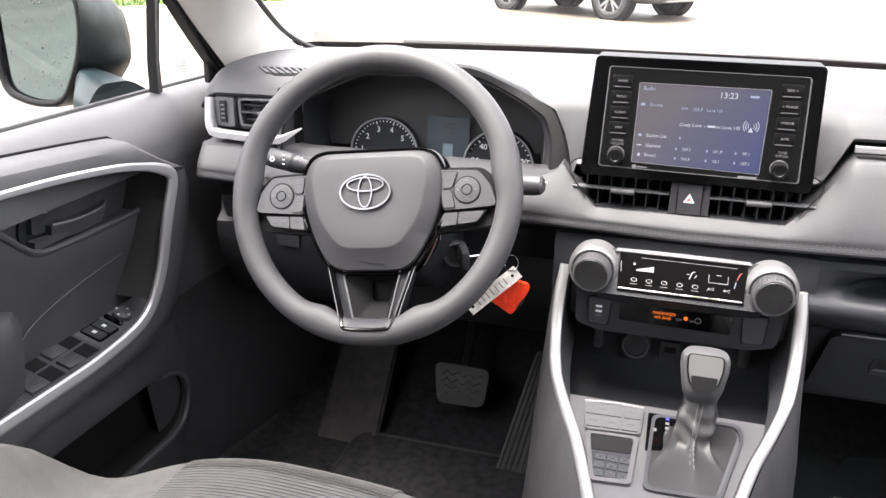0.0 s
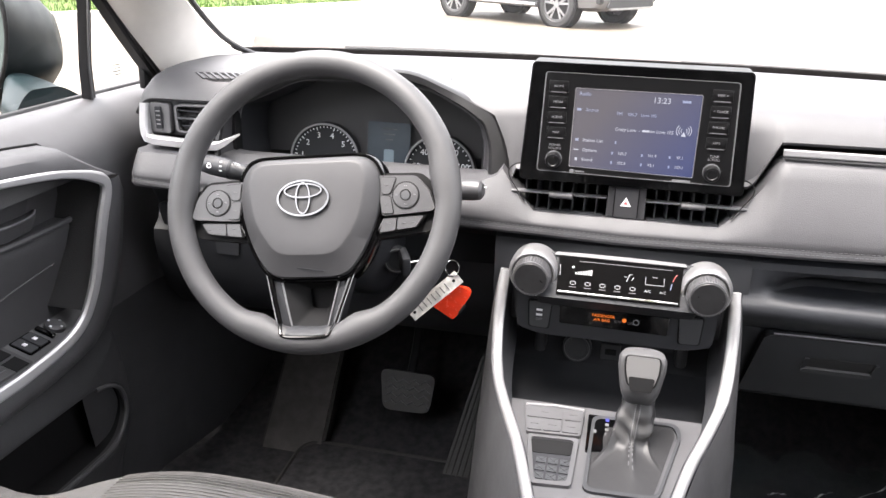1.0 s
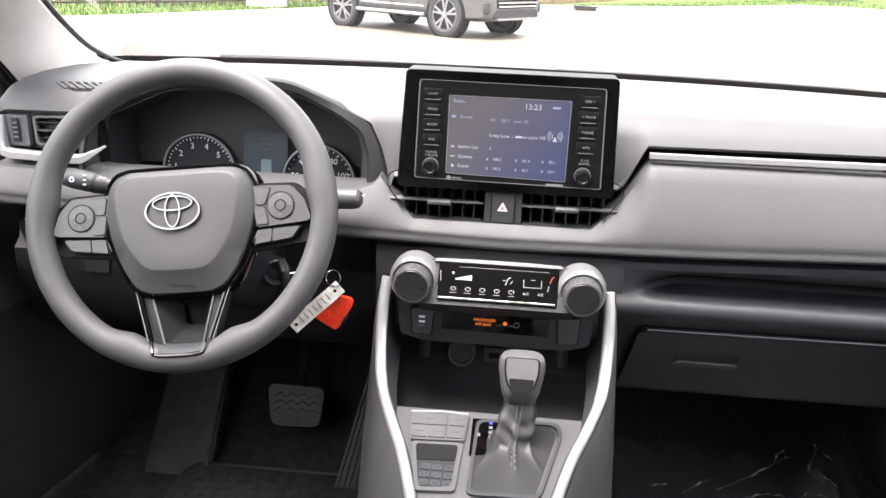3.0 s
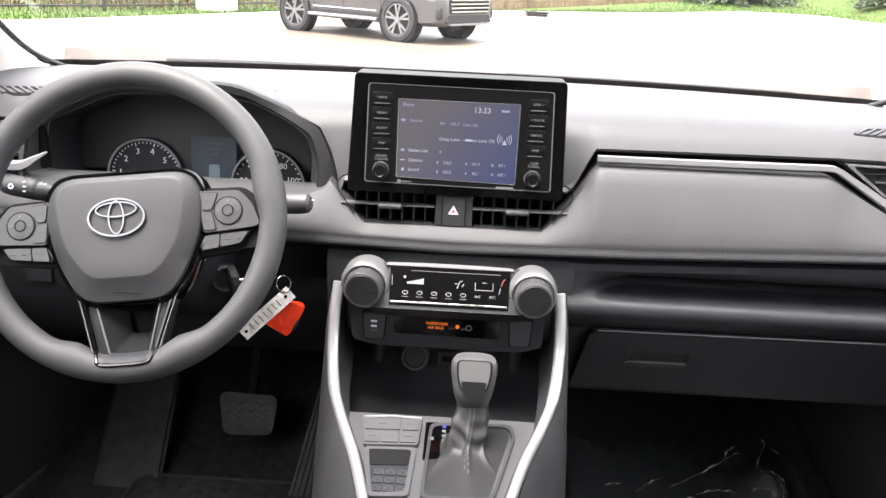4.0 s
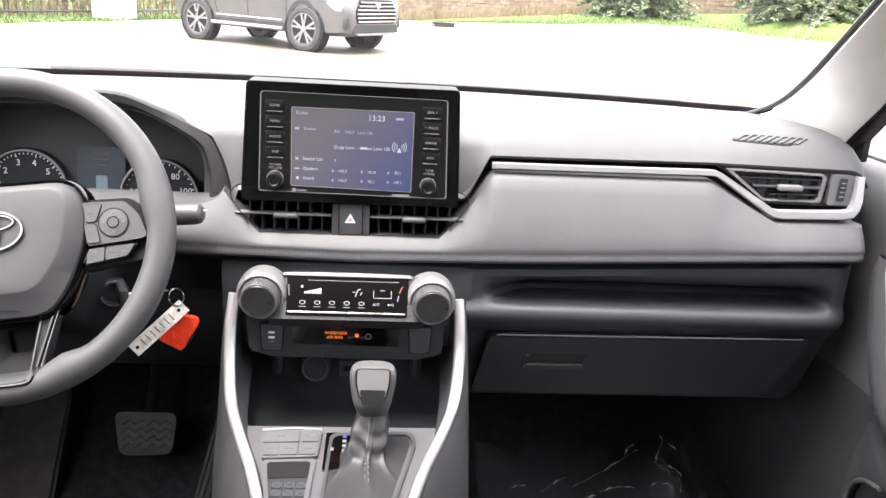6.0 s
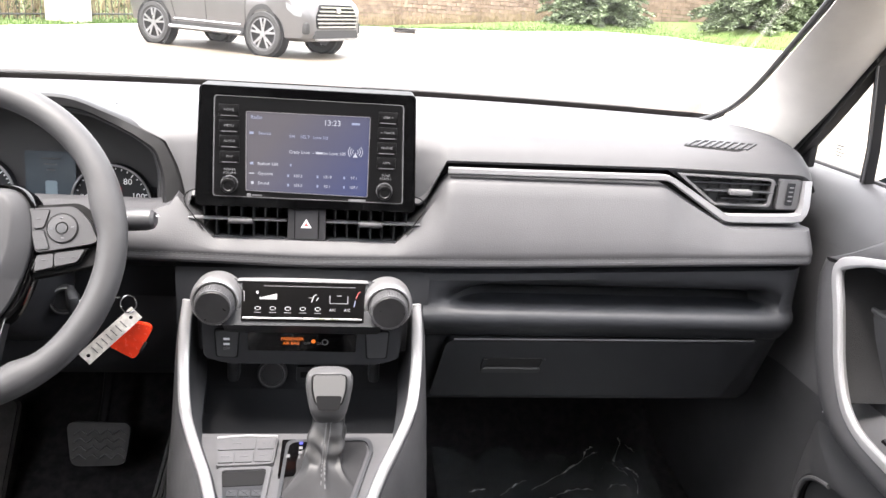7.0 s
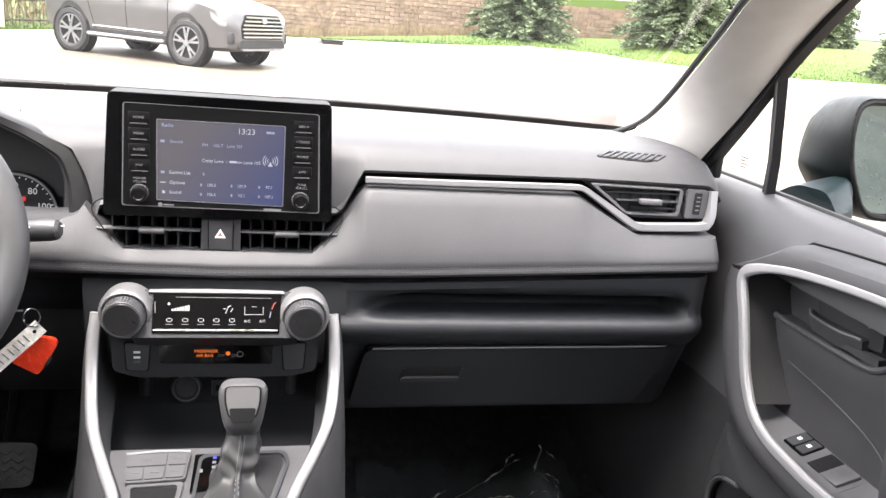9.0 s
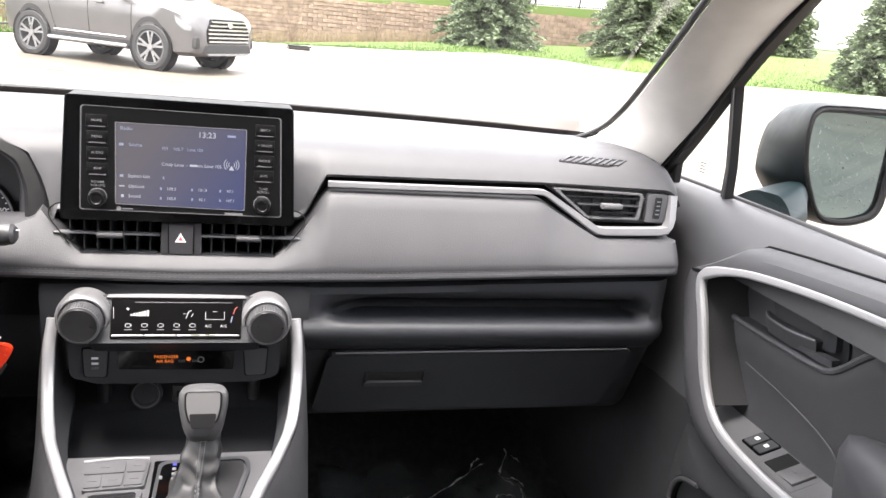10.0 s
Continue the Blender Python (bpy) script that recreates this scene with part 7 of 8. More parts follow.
BRUSHM = mat("brush_leaves", (0.055, 0.08, 0.025), 0.9, vary=0.4, vscale=2, island=0.45)


def edge_y(x):
    return knots(x, (-80, -74), (-9.4, 12.0), (-7.6, 14.1), (-5.4, 18.3), (-2.5, 24.6), (1.0, 26.0), (2.5, 26.8), (5.1, 28.8), (7.6, 30.9), (10.3, 32.0), (13.0, 31.3), (15.5, 28.0), (17.5, 25.4), (25, 26.8), (80, 38))


def rise(x):
    return knots(x, (-12, 0.1), (-6, 0.0), (1, -0.45), (9.5, 0.34), (16.6, 0.70), (24, 1.1), (32, 1.5), (60, 2.2))


def land(x, y):
    t = max(0.0, min(1.0, (y - min(edge_y(x), 29.0)) / 8.0))
    z = rise(x) * t * t * (3 - 2 * t)
    if y > 38.25 and -3 < x < 26:
        z += 2.05 - 0.35 * rise(x)
    return z


far = [-400, -120, -60, -30, -15, -6, 0, 6, 12, 16, 20, 23, 26, 28, 30, 32, 34, 36, 37, 38, 38.2, 38.3, 39, 42, 50, 70, 120, 250, 900]
xs = [-900, -300, -120, -80, -50] + spread(-40, 60, 81) + [80, 120, 300, 900]
structure("ground", surf([[Vector((x, y, land(x, y))) for y in far] for x in xs]), CONCRETE, "pale damp concrete parking lot", "ground", smooth=60)
rows = []
for x in spread(-40, 70, 221):
    e = edge_y(x)
    ys = [e + d for d in (0.0, 0.25, 0.6, 1.2, 2, 2.8, 3.6, 5, 7, 10, 14, 25, 60, 200)]
    if -3 < x < 26:          # the lawn stops at the wall and goes on above it
        ys = [min(y, 37.70) for y in ys[:9]] + [37.92, 38.30, 45, 60, 200]
    rows.append([Vector((x, y, land(x, y) + 0.06)) for y in ys])
structure("lawn", surf(rows), LAWN, "bright green spring lawn round the lot", "grass", smooth=60)
kerb_path = [Vector((x, edge_y(x) - 0.05, land(x, edge_y(x)) + 0.03)) for x in spread(-30, 50, 200)]
structure("kerb", sweep(kerb_path, [(-0.08, -0.08), (0.08, -0.08), (0.08, 0.07), (0.06, 0.09), (-0.05, 0.09), (-0.08, 0.06)]), KERB, "low concrete kerb beside the lawn", "kerb")
rng = random.Random(11)
verts, faces = [], []
for k in range(26000):
    x = rng.uniform(-16, 30)
    e = edge_y(x)
    y = e + 0.05 + abs(rng.gauss(0, 2.4))
    z, h, a = land(x, y) + 0.05, rng.uniform(0.04, 0.13), rng.uniform(0, 6.28)
    w = 0.012
    i = len(verts)
    verts += [(x - w * math.cos(a), y - w * math.sin(a), z), (x + w * math.cos(a), y + w * math.sin(a), z), (x + rng.uniform(-0.04, 0.04), y + rng.uniform(-0.04, 0.04), z + h)]
    faces.append((i, i + 1, i + 2))


def stuff(name, verts, faces, material, label, category):
    me = bpy.data.meshes.new(name)
    me.from_pydata([tuple(v) for v in verts], [], faces)
    me.materials.append(material)
    ob = new(name, me)
    return tagged(ob, label, category, "", "stuff")


GRASSB = mat("grass_blades", (0.038, 0.080, 0.008), 0.9, vary=0.3, vscale=1.5, island=0.35)
stuff("grass_blades", verts, faces, GRASSB, "short bright green grass blades on the lawn", "grass")

# painted stall line and tar seams on the lot
for k, (a, b, w) in enumerate((((-6.5, 15.2), (3.0, 10.9), 0.035), ((-4.0, 13.6), (2.5, 12.4), 0.025), ((5.0, 22.0), (16.0, 19.0), 0.03))):
    a, b = Vector((*a, 0.003)), Vector((*b, 0.003))
    structure("tar_seam", sweep([a.lerp(b, t) + Vector((0, 0.10 * math.sin(t * 9 + k), 0)) for t in spread(0, 1, 16)], [(-w, -0.002), (w, -0.002), (w, 0.002), (-w, 0.002)]), mat("tar_%d" % k, (0.10, 0.085, 0.075), 0.8, vary=0.2), "dark tar seam across the concrete", "seam")

# block retaining wall
WY = 37.9
wallob = structure("wall_retaining", join(*[box((-2 + 2 * k, WY + 0.32, 0.6 + rise(-2 + 2 * k) * 0.5), (2.0, 0.36, 2.4)) for k in range(15)]), BLOCKI, "tan split-face block retaining wall", "wall")
protos = []
for v in range(5):
    r = random.Random(v)
    b = box((0, 0, 0), (0.434, 0.16, 0.164), 0.014, seg=1)
    for vert in b.verts:
        vert.co += Vector((r.uniform(-0.004, 0.004), r.uniform(-0.02, 0.012) if vert.co.y < 0 else 0, r.uniform(-0.004, 0.004)))
    protos.append(finish(b, BLOCK, "block", 0))
count, rest = 0, bmesh.new()
rb = random.Random(5)
for c in range(16):
    for k in range(66):
        x = -2.6 + 0.445 * k + (0.22 if c % 2 else 0)
        base = land(x, 37.5) - 0.1
        z = -0.62 + 0.178 * c + 0.0
        if z < base - 0.15 or z > 1.86 + 0.10 * rise(x):
            continue
        p = Vector((x, WY + 0.012 * c + rb.uniform(-0.024, 0.024), z))
        if 3.0 < x < 10.5 and count < 300:
            ob = new("block", protos[rb.randrange(5)])
            ob.parent, ob.location = wallob, p
            count += 1
        else:
            bmesh.ops.create_cube(rest, size=1, matrix=Matrix.Translation(p) @ Matrix.Diagonal((0.432, 0.16, 0.162, 1)))
ob = new("block_courses", finish(rest, BLOCKI, "block_courses", 0))
ob.parent = wallob
tagged(ob, kind="stuff")

# iron fence on the wall
fence = thing("iron_fence", (8, 38.4, 1.9), "black iron picket fence on top of the wall", "fence")
for z in (0.12, 0.95):
    part("rail", sweep([Vector((x, 38.45, land(x, 38.45) + z)) for x in spread(-3, 26, 30)], circle(0.030, 6)), IRON, fence)
for k in range(13):
    x = -2 + 2.3 * k
    part("post", box((x, 38.45, land(x, 38.45) + 0.55), (0.06, 0.06, 1.15), 0.01), IRON, fence)
bm = bmesh.new()
for k in range(240):
    x = -3 + 0.12 * k
    bmesh.ops.create_cube(bm, size=1, matrix=Matrix.Translation((x, 38.45, land(x, 38.45) + 0.52)) @ Matrix.Diagonal((0.030, 0.030, 0.95, 1)))
tagged(part("pickets", bm, IRON, fence, smooth=0), kind="stuff")

# chain fence and brush by the lot's far corner
cf1 = thing("wire_fence", (-9, 17, 0), "black wire fence in front of brush", "fence")
fl = [Vector((x, edge_y(x) + 4.0, 0)) for x in spread(-26, -2.2, 30)]
for z in (0.15, 0.62, 1.15):
    part("rail", tube([p + Vector((0, 0, z + 0.05)) for p in fl], 0.022, 6), IRON, cf1)
for p in fl[::2]:
    part("post", tube([p, p + Vector((0, 0, 1.25))], 0.032, 8, up=(0, 1, 0)), IRON, cf1)
bm = bmesh.new()
for p, q in zip(fl, fl[1:]):
    for t in spread(0, 1, 9)[:-1]:
        c = p.lerp(q, t)
        bmesh.ops.create_cube(bm, size=1, matrix=Matrix.Translation(c + Vector((0, 0, 0.62))) @ Matrix.Diagonal((0.012, 0.012, 1.1, 1)))
tagged(part("wires", bm, IRON, cf1, smooth=0), kind="stuff")


def sticks(n, place, hmin, hmax, w, seed, lean=0.25):
    r, vs, fs = random.Random(seed), [], []
    for _ in range(n):
        x, y = place(r)
        z, h = land(x, y), r.uniform(hmin, hmax)
        dx, dy = r.gauss(0, lean) * h, r.gauss(0, lean) * h
        i = len(vs)
        a = r.uniform(0, 6.28)
        cx, cy = w * math.cos(a), w * math.sin(a)
        vs += [(x - cx, y - cy, z), (x + cx, y + cy, z), (x + dx * 0.5 + cx * 0.8, y + dy * 0.5, z + h * 0.6), (x + dx * 0.5 - cx * 0.8, y + dy * 0.5, z + h * 0.6), (x + dx, y + dy, z + h)]
        fs += [(i, i + 1, i + 2, i + 3), (i + 3, i + 2, i + 4)]
    return vs, fs


def leaves(n, place, size, seed):
    r, vs, fs = random.Random(seed), [], []
    for _ in range(n):
        c = Vector(place(r))
        a = Vector((r.gauss(0, 1), r.gauss(0, 1), r.gauss(0, 1))).normalized() * size * r.uniform(0.5, 1.3)
        b = a.orthogonal().normalized() * size * 0.45
        i = len(vs)
        vs += [c - a, c + b, c + a, c - b]
        fs.append((i, i + 1, i + 2, i + 3))
    return vs, fs


def brush_place(r):
    x = r.uniform(-30, -1)
    return x, edge_y(x) + 4.5 + abs(r.gauss(0, 3.0))


stuff("brush_stems", *sticks(5000, brush_place, 0.8, 3.2, 0.014, 2), DRY, "tangled bare brown brush behind the wire fence", "brush")


def brush_leaf(r):
    x = r.uniform(-30, -1)
    k = abs(r.gauss(0, 2.6))
    y = edge_y(x) + 4.8 + k
    n = noise.noise(Vector((x * 0.5, y * 0.5, 3)))
    return x, y, land(x, y) + max(0.1, r.uniform(0.0, 1.4 + 1.8 * n + k * 0.5))


stuff("brush_foliage", *leaves(26000, brush_leaf, 0.055, 3), BRUSHM, "patchy green brush behind the wire fence", "brush")
stuff("dry_grass", *sticks(3500, lambda r: (r.uniform(-1.5, 12), 37.6 - abs(r.gauss(0, 0.25))), 0.15, 0.75, 0.008, 6), DRY, "dry tan grass along the foot of the wall", "grass")


def sapling(x, y, seed):
    th = thing("bare_sapling", (x, y, land(x, y)), "bare many-stemmed sapling in front of the wall", "sapling")
    r = random.Random(seed)
    for k in range(9):
        a, l = r.uniform(0, 6.28), r.uniform(1.4, 2.6)
        p = [Vector((x, y, land(x, y)))]
        for j in range(6):
            p.append(p[-1] + Vector((math.cos(a) * 0.13 + r.gauss(0, 0.05), math.sin(a) * 0.05 + r.gauss(0, 0.03), l / 6)))
        part("stem", tube(p, 0.016, 5, up=(0, 1, 0), scale=spread(1, 0.25, 7)), BARK, th)
        for j in range(3, 7):
            d = Vector((r.gauss(0, 0.3), r.gauss(0, 0.2), r.uniform(0.15, 0.4)))
            part("twig", tube([p[j], p[j] + d * 0.5 + Vector((0, 0, 0.02)), p[j] + d], 0.006, 4, up=(0, 1, 0)), BARK, th)


sapling(2.5, 37.2, 1)
sapling(6.2, 37.3, 8)


def spruce(x, y, h, rad, seed):
    z0 = land(x, y)
    th = thing("spruce_tree", (x, y, z0), "dense dark green spruce with drooping branches on the lawn", "tree", "spruces")
    r = random.Random(seed)
    part("trunk", tube([(x, y, z0 - 0.1), (x + 0.02, y, z0 + h * 0.5), (x, y, z0 + h)], 0.13, 8, up=(0, 1, 0), scale=[1, 0.6, 0.1]), BARK, th)
    vs, fs, bm = [], [], bmesh.new()
    n = int(48 * h)
    for k in range(n):
        t = (k + 0.5) / n
        t = t ** 1.15
        z = z0 + 0.12 + t * (h - 0.2)
        a = k * 2.39996 + r.uniform(-0.3, 0.3)
        L = rad * (1 - t) ** 0.75 * r.uniform(0.62, 1.10) + 0.1
        d = Vector((math.cos(a), math.sin(a), 0))
        s = Vector((-d.y, d.x, 0))
        base = Vector((x, y, z))
        m = max(5, int(L / 0.10))
        for j in range(1, m + 1):
            f = j / m
            c = base + d * (L * f) + Vector((0, 0, 0.10 * L * f - 0.30 * L * f * f + (0.14 * L * max(0, f - 0.7))))
            for side in (-1, 1, 0, 0):
                for q in range(2):
                    l = (0.34 * (1.1 - f) + 0.14) * min(1, L) * r.uniform(0.6, 1.2)
                    e = (s * side * r.uniform(0.6, 1.1) + d * r.uniform(0.25, 0.8) + Vector((0, 0, r.uniform(-0.45, 0.35)))).normalized() * l
                    w = e.cross(Vector((r.gauss(0, 1), r.gauss(0, 1), r.gauss(0, 1)))).normalized() * 0.030
                    i = len(vs)
                    o = c + Vector((r.gauss(0, 0.03), r.gauss(0, 0.03), r.gauss(0, 0.03)))
                    vs += [o - w * 0.6, o + w * 0.6, o + e * 0.6 + w, o + e, o + e * 0.6 - w]
                    fs.append((i, i + 1, i + 2, i + 3, i + 4))
    me = bpy.data.meshes.new("crown")
    me.from_pydata([tuple(Vector(v) - ORIGIN[th]) for v in vs], [], fs)
    me.materials.append(SPRUCE)
    ob = new("crown", me)
    ob.parent = th


spruce(11.2, 36.0, 5.2, 2.6, 1)
spruce(17.3, 33.5, 6.0, 2.7, 2)
spruce(20.5, 35.5, 6.2, 2.6, 6)
spruce(25.2, 28.2, 4.8, 1.9, 3)
spruce(26.8, 36.0, 4.2, 1.5, 4)

# white column beside the lot
colw = thing("concrete_column", (-6.25, 20.2, 0), "tall white painted square column on the lawn", "column")
part("shaft", box((-6.25, 20.2, 2.4), (0.80, 0.80, 5.0), 0.03), mat("white_column_paint", (0.80, 0.76, 0.62), 0.7, vary=0.08, vscale=2), colw)
# kerb inlet of the storm drain
dr = thing("storm_drain", (2.0, 26.0, 0), "small dark storm drain inlet at the edge of the lot", "drain")
part("throat", box((2.0, 26.0, 0.045), (0.62, 0.30, 0.10), 0.01), mat("rusty_drain_iron", (0.012, 0.009, 0.007), 0.7, vary=0.4, vscale=12), dr)
part("lid", box((2.0, 26.02, 0.115), (0.74, 0.36, 0.04), 0.01), mat("dark_drain_lid", (0.006, 0.005, 0.0045), 0.8, vary=0.3), dr)

# ================= parked silver SUV =================
SILVER = mat("silver_grey_paint", (0.098, 0.094, 0.094), 0.34, 0.4, vary=0.05, vscale=3, coat=0.3)
TINT = mat("dark_tinted_glass", (0.012, 0.013, 0.014), 0.06, vary=0.05, rvary=0.02)
LENS = mat("clear_lamp_lens", (0.26, 0.265, 0.27), 0.12, 0.3, coat=0.8)
ALLOY = mat("bright_alloy", (0.35, 0.35, 0.36), 0.3, 0.8)
suv = thing("parked_suv", (-1.857, 16.13, 0), "silver-grey parked suv with five-spoke alloy wheels", "car")
ha = radians(-33.7)
HX, HY = Vector((math.cos(ha), math.sin(ha), 0)), Vector((-math.sin(ha), math.cos(ha), 0))


def S(x, y, z):
    a = abs(x)
    along = math.copysign(a * 0.9176 if a < 1.395 else 1.28 + (a - 1.395) * 0.76, x)
    return Vector((-1.857, 16.13, 0)) + HX * along + HY * y + Vector((0, 0, z + 0.065 * max(0.0, min(1.0, (z - 0.60) / 0.35))))


st = [(-2.42, .52, .95, 1.15, .62, .72, .50), (-2.34, .42, 1.00, 1.35, .78, .84, .58), (-2.22, .36, 1.03, 1.58, .86, .91, .62), (-1.9, .32, 1.06, 1.69, .91, .955, .66), (-1.0, .29, 1.05, 1.73, .93, .965, .69), (0, .29, 1.03, 1.73, .93, .965, .70), (0.45, .29, 1.02, 1.70, .93, .965, .69),
      (0.95, .29, 1.01, 1.42, .93, .965, .70), (1.42, .29, 1.00, 1.12, .93, .96, .74), (1.75, .29, .98, 1.075, .93, .955, .74), (2.1, .29, .92, 1.02, .91, .94, .70), (2.32, .30, .88, .985, .88, .90, .66), (2.46, .31, .80, .91, .82, .83, .60), (2.53, .34, .72, .82, .72, .73, .52), (2.55, .38, .66, .76, .66, .67, .46)]
rows = []
for x, zb, zs, zt, wb, ws_, wt in st:
    half = [(0.0, zb), (wb * 0.8, zb), (wb, zb + 0.07), (ws_ * 0.985, lerp(zb, zs, 0.45)), (ws_, lerp(zb, zs, 0.70)), (ws_ * 0.99, zs), (lerp(ws_, wt, 0.12), lerp(zs, zt, 0.10)), (lerp(ws_, wt, 0.6), lerp(zs, zt, 0.55)), (lerp(ws_, wt, 0.95), lerp(zs, zt, 0.90)), (wt * 0.8, zt - 0.005), (0.0, zt)]
    ringp = [S(x, -y, z) for y, z in half] + [S(x, y, z) for y, z in reversed(half[1:-1])]
    rows.append(ringp)
part("body", solid(rows), SILVER, suv, "silver-grey painted body", smooth=50)


def side_at(x, z):
    k = max(i for i in range(len(st)) if st[i][0] <= x)
    k = min(k, len(st) - 2)
    t = (x - st[k][0]) / (st[k + 1][0] - st[k][0])
    v = [lerp(p, q, t) for p, q in zip(st[k], st[k + 1])]
    _, zb, zs, zt, wb, ws_, wt = v
    if z < zs:
        return knots(z, (zb + 0.07, wb), (lerp(zb, zs, 0.45), ws_ * 0.985), (lerp(zb, zs, 0.70), ws_), (zs, ws_ * 0.99))
    return knots(z, (zs, ws_ * 0.99), (lerp(zs, zt, 0.10), lerp(ws_, wt, 0.12)), (lerp(zs, zt, 0.55), lerp(ws_, wt, 0.6)), (lerp(zs, zt, 0.90), lerp(ws_, wt, 0.95)))


for sd in (-1, 1):
    def on(x, z, d=0.006, sd=sd):
        return S(x, sd * (side_at(x, z) + d), z)

    for nm, pts in (("front_window", [(0.02, 1.09), (0.98, 1.09), (0.62, 1.48), (0.05, 1.56)]), ("rear_window", [(-0.95, 1.10), (-0.05, 1.09), (-0.03, 1.56), (-0.88, 1.58)]), ("quarter_window", [(-1.75, 1.13), (-1.02, 1.11), (-0.95, 1.57), (-1.60, 1.54)])):
        p = [Vector(q) for q in pts]
        gr = [[on(*(p[0].lerp(p[1], u).lerp(p[3].lerp(p[2], u), v))) for u in spread(0, 1, 6)] for v in spread(0, 1, 6)]
        part(nm, surf(gr), TINT, suv, "dark tinted window")
    for x0, x1 in ((0.98, 0.96), (-0.02, 0.0), (-0.98, -0.78)):
        part("door_seam", tube([on(lerp(x0, x1, t), lerp(0.98, 0.42, t), 0.001) for t in spread(0, 1, 8)], 0.006, 4), BLACKGAP, suv)
    part("belt_chrome", tube([on(x, 1.075, 0.004) for x in spread(-1.75, 1.0, 20)], 0.012, 5), CHROME, suv)
    part("sill_cladding", surf([[on(x, z, 0.012) for z in (0.33, 0.37, 0.42, 0.45)] for x in spread(-0.95, 0.95, 16)]), RUBBER, suv)
    part("running_board", tube([S(x, sd * 1.00, 0.36) for x in spread(-0.92, 0.92, 8)], 0.035, 8), ALLOY, suv, "bright running board")
    part("door_chrome", tube([on(x, 0.50, 0.006) for x in spread(-0.85, 0.85, 10)], 0.012, 5), CHROME, suv)
    for x in (-0.72, 0.25):
        part("door_handle", box(on(x, 0.965, 0.02), (0.20, 0.04, 0.03), 0.01, Matrix.Rotation(ha, 4, "Z")), SILVER, suv)
    part("wing_mirror", box(S(0.80, sd * 1.06, 1.13), (0.13, 0.22, 0.15), 0.04, Matrix.Rotation(ha, 4, "Z"), 3), SILVER, suv)
    for ax in (1.395, -1.395):
        arch = [[S(ax + r * math.cos(a), sd * (side_at(ax + r * math.cos(a), 0.385 + r * math.sin(a)) + 0.010) if r < 0.5 else 0.9 * sd, max(0.29, 0.385 + r * math.sin(a))) for a in spread(-0.15, math.pi + 0.15, 24)] for r in (0.385, 0.455)]
        part("wheel_arch", surf(arch), RUBBER, suv)
        well = lathe([(0.43, -0.20), (0.43, 0.0), (0.0, 0.0)], basis(S(ax, sd * 0.955, 0.385), HY * sd), 28)
        part("wheel_well", well, BLACKGAP, suv)
        wf2 = basis(S(ax, sd * 0.86, 0.385), HY * sd)
        w = part("wheel", lathe([(0.27, -0.12), (0.36, -0.12), (0.385, -0.09), (0.385, 0.085), (0.365, 0.112), (0.30, 0.118), (0.27, 0.10)], wf2, 36), RUBBER, suv, "black tyre")
        part("rim", lathe([(0.272, -0.10), (0.272, 0.104), (0.255, 0.108), (0.245, 0.06), (0.10, 0.02), (0.0, 0.02)], wf2, 36), GREYP, w)
        for k in range(5):
            for dd in (-0.20, 0.20):
                a = 2 * math.pi * k / 5 + 0.3
                t1, t2 = Vector((math.cos(a), math.sin(a))), Vector((math.cos(a + dd), math.sin(a + dd)))
                o1, o2 = Vector((-t1.y, t1.x)) * 0.020, Vector((-t2.y, t2.x)) * 0.017
                part("spoke", plate([t1 * 0.05 - o1, t2 * 0.262 - o2, t2 * 0.262 + o2, t1 * 0.05 + o1], wf2, 0.06, 0.108, 0.006), ALLOY, w)
        part("hub_cap", lathe([(0.06, 0.05), (0.055, 0.112), (0, 0.115)], wf2, 16), ALLOY, w)
    # lamps
    hl = [(2.02, 0.895), (2.28, 0.80), (2.40, 0.76), (2.39, 0.70), (2.24, 0.71), (2.06, 0.80)]
    p = [Vector(q) for q in hl]
    part("headlight", surf([[on(*p[0], 0.012), on(*p[1], 0.016), on(*p[2], 0.016)], [on(*p[5], 0.012), on(*p[4], 0.016), on(*p[3], 0.016)]]), LENS, suv, "clear headlight")
    part("fog_light", lathe([(0.055, -0.03), (0.055, 0.01), (0.04, 0.014), (0, 0.014)], basis(S(2.47, sd * 0.76, 0.52), HX * 0.8 + HY * sd * 0.6), 16), LENS, suv)
    part("fog_surround", box(S(2.40, sd * 0.75, 0.53), (0.16, 0.20, 0.20), 0.03, Matrix.Rotation(ha, 4, "Z")), RUBBER, suv)
    part("tail_light", box(S(-2.28, sd * 0.84, 1.05), (0.20, 0.14, 0.20), 0.04, Matrix.Rotation(ha, 4, "Z")), mat("red_lamp_%d" % (sd + 1), (0.35, 0.02, 0.02), 0.15, coat=0.5), suv)
gfn = basis(S(2.575, 0, 0.69), HX)
gp = rounded([(-0.48, 0.225), (0.48, 0.225), (0.63, 0.02), (0.60, -0.18), (-0.60, -0.18), (-0.63, 0.02)], 0.05, 3)
gr = part("grille", plate(gp, gfn, -0.22, -0.01, 0.01), BLACKGAP, suv, "dark grille with chrome slats")
for k in range(6):
    v = 0.185 - 0.066 * k
    w = knots(v, (-0.20, 0.57), (0.02, 0.62), (0.2, 0.49))
    part("slat", box(gfn(0, v, 0.0), (1, 1, 1), 0, Matrix.Rotation(ha, 4, "Z") @ Matrix.Diagonal((0.03, 2 * w, 0.028, 1))), CHROME, gr)
part("grille_badge", lathe([(0.075, 0), (0.07, 0.03), (0, 0.03)], lambda u, v, d: gfn(u, 0.13 + v * 0.7, d), 20), CHROME, gr)
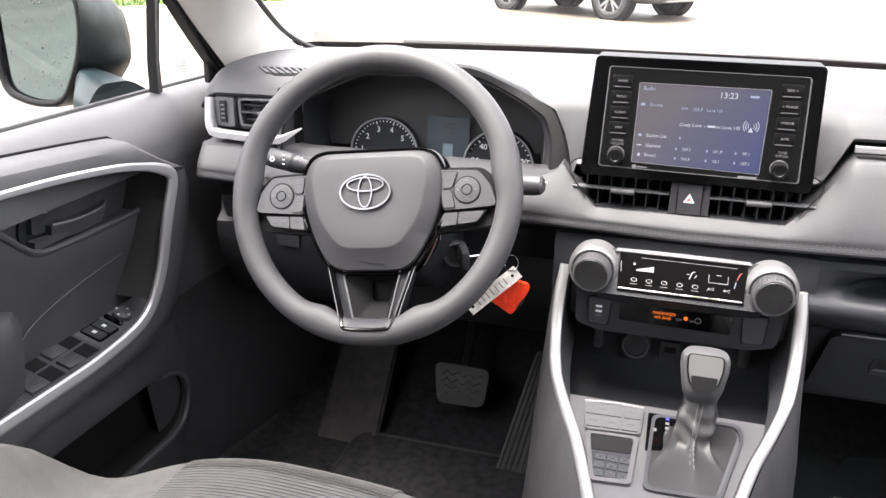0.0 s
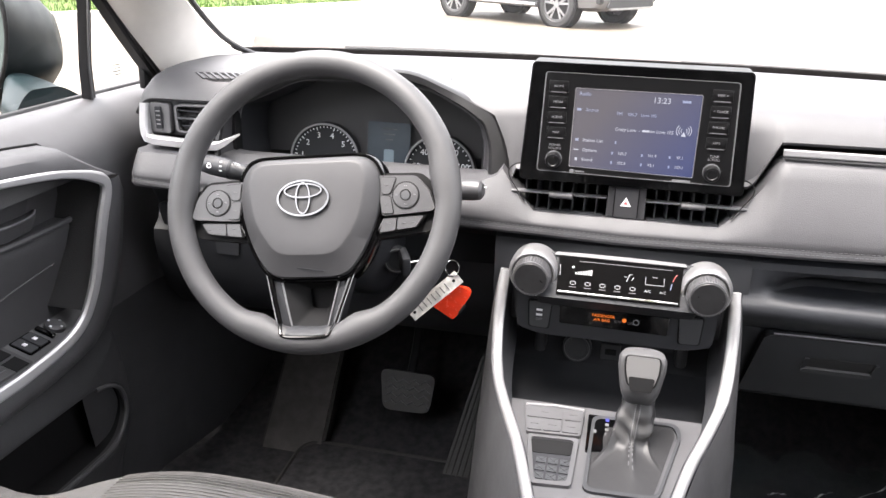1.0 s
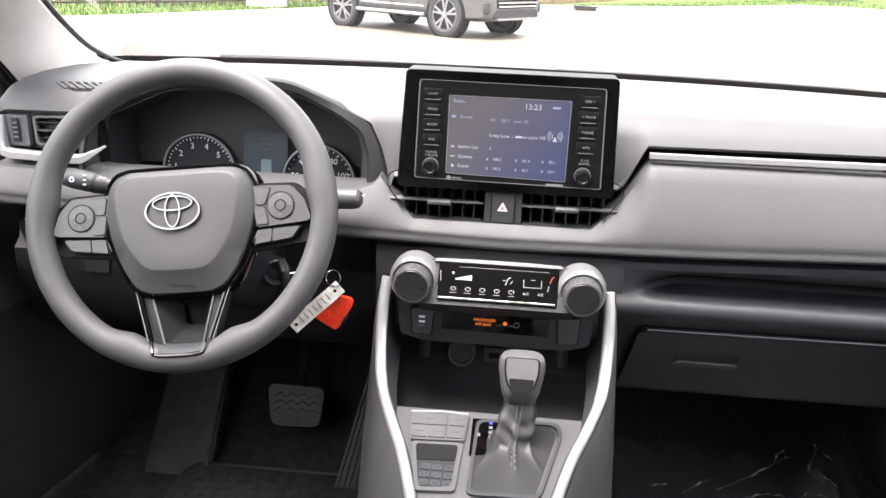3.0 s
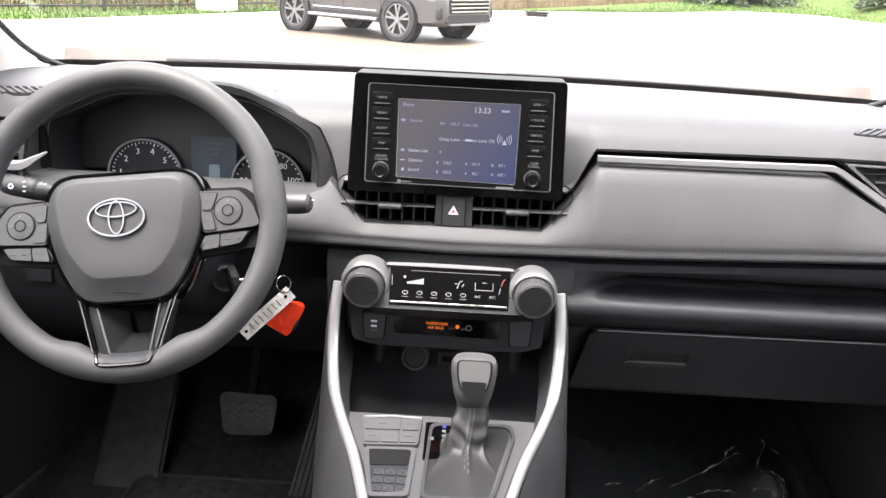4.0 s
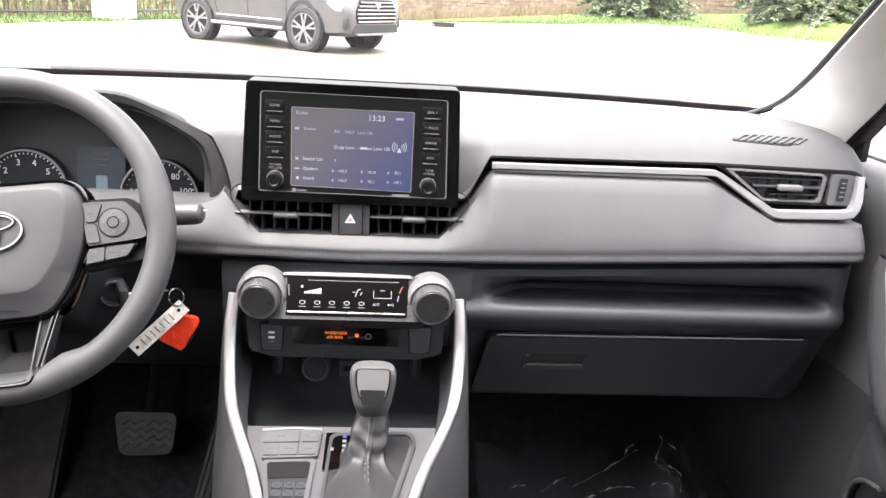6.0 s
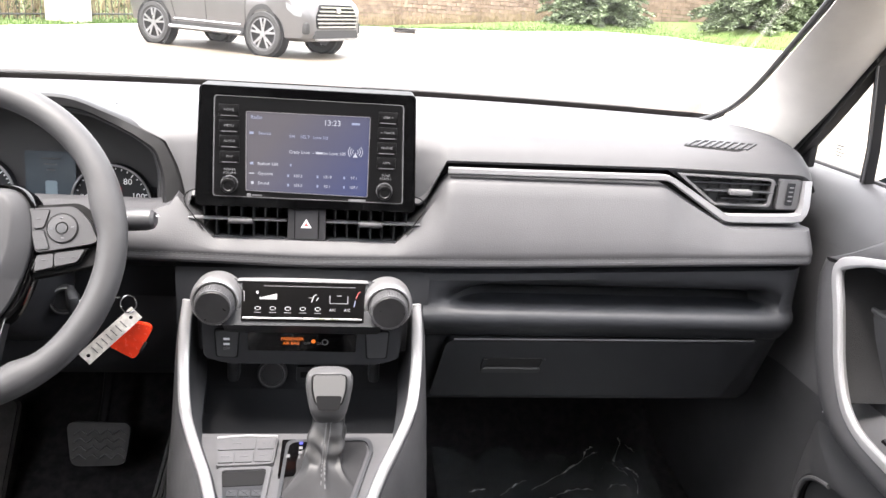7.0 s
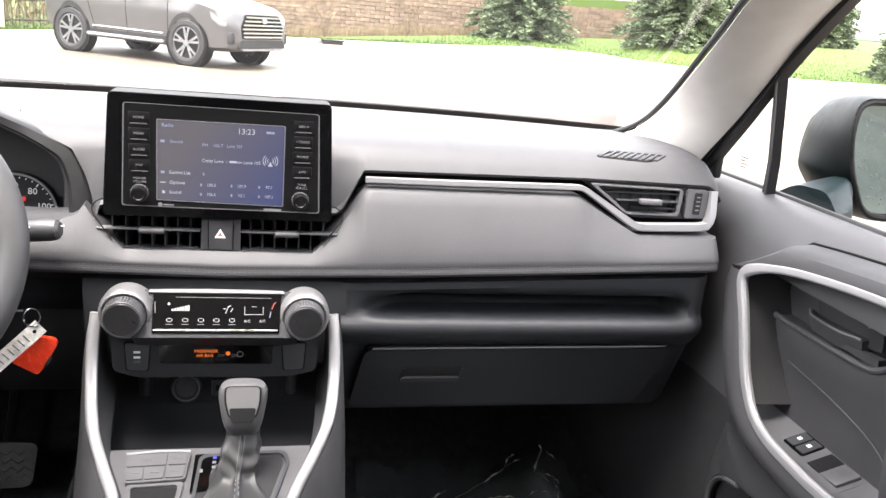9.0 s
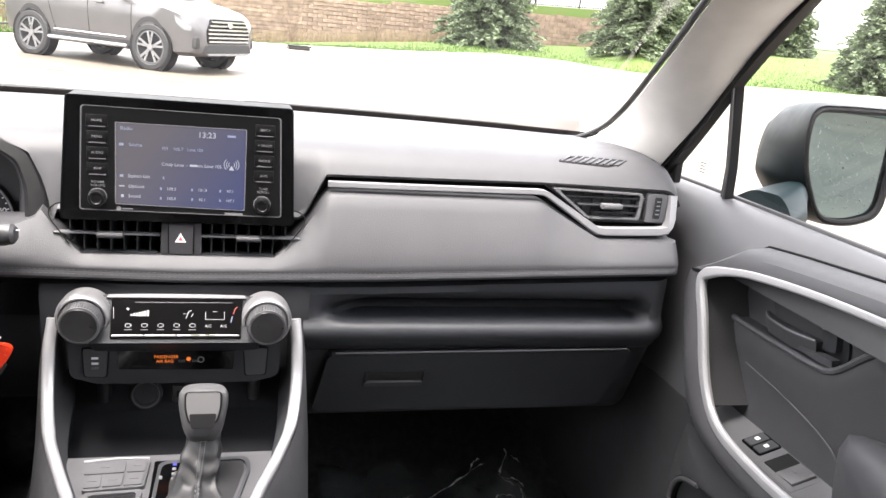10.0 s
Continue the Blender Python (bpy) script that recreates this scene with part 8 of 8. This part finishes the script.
part("lower_intake", plate(rounded([(-0.64, -0.205), (0.64, -0.205), (0.70, -0.34), (-0.70, -0.34)], 0.03), gfn, -0.25, 0.0, 0.01), RUBBER, suv)
part("skid_plate", plate(rounded([(-0.62, -0.345), (0.62, -0.345), (0.60, -0.375), (-0.60, -0.375)], 0.01), gfn, -0.2, 0.012, 0.006), ALLOY, suv)
p0 = [S(1.40, -0.62, 1.128), S(1.40, 0.62, 1.128), S(0.52, 0.56, 1.66), S(0.52, -0.56, 1.66)]
part("windscreen", surf([[p0[0].lerp(p0[1], u).lerp(p0[3].lerp(p0[2], u), v) + Vector((0, 0, 0.035)) for u in spread(0, 1, 6)] for v in spread(0, 1, 4)]), TINT, suv, "dark windscreen")

# white van far behind the lawn
van = thing("white_van", (33, 42, land(33, 42)), "white van parked far beyond the lawn", "van")
zb = land(33, 42)
part("body", bevelled(box((33, 42, zb + 1.25), (5.2, 2.0, 1.9)), 0.18, 3), mat("white_van_paint", (0.8, 0.8, 0.8), 0.35, vary=0.03), van)
part("window", box((31.6, 40.98, zb + 1.65), (1.3, 0.04, 0.55), 0.02), TINT, van)
for x in (31.3, 34.8):
    part("wheel", lathe([(0.36, -0.1), (0.36, 0.1), (0.2, 0.12), (0, 0.12)], basis((x, 41.05, zb + 0.36), (0, -1, 0)), 20), RUBBER, van)

# long metal-clad block added behind the car, only for the mirrors to reflect
CLAD = mat("grey_green_cladding", (0.17, 0.185, 0.18), 0.7, vary=0.12, vscale=0.8)
bld = thing("dealer_building", (0, -16, 0), "long grey-green metal-clad block added behind the car for the mirrors to reflect", "building")
part("wall", box((0, -18, 3.5), (70, 4, 7.0), 0.05), CLAD, bld)
part("roof", box((0, -17.9, 7.1), (71, 4.4, 0.25), 0.05), KERB, bld)
for k in range(12):
    part("window", box((-30 + 5.4 * k, -15.98, 2.0), (2.6, 0.06, 2.2), 0.02), TINT, bld)
for sx in (-1, 1):
    part("end_wing", box((sx * 24, -6, 3.0), (3, 26, 6.0), 0.05), CLAD, bld)
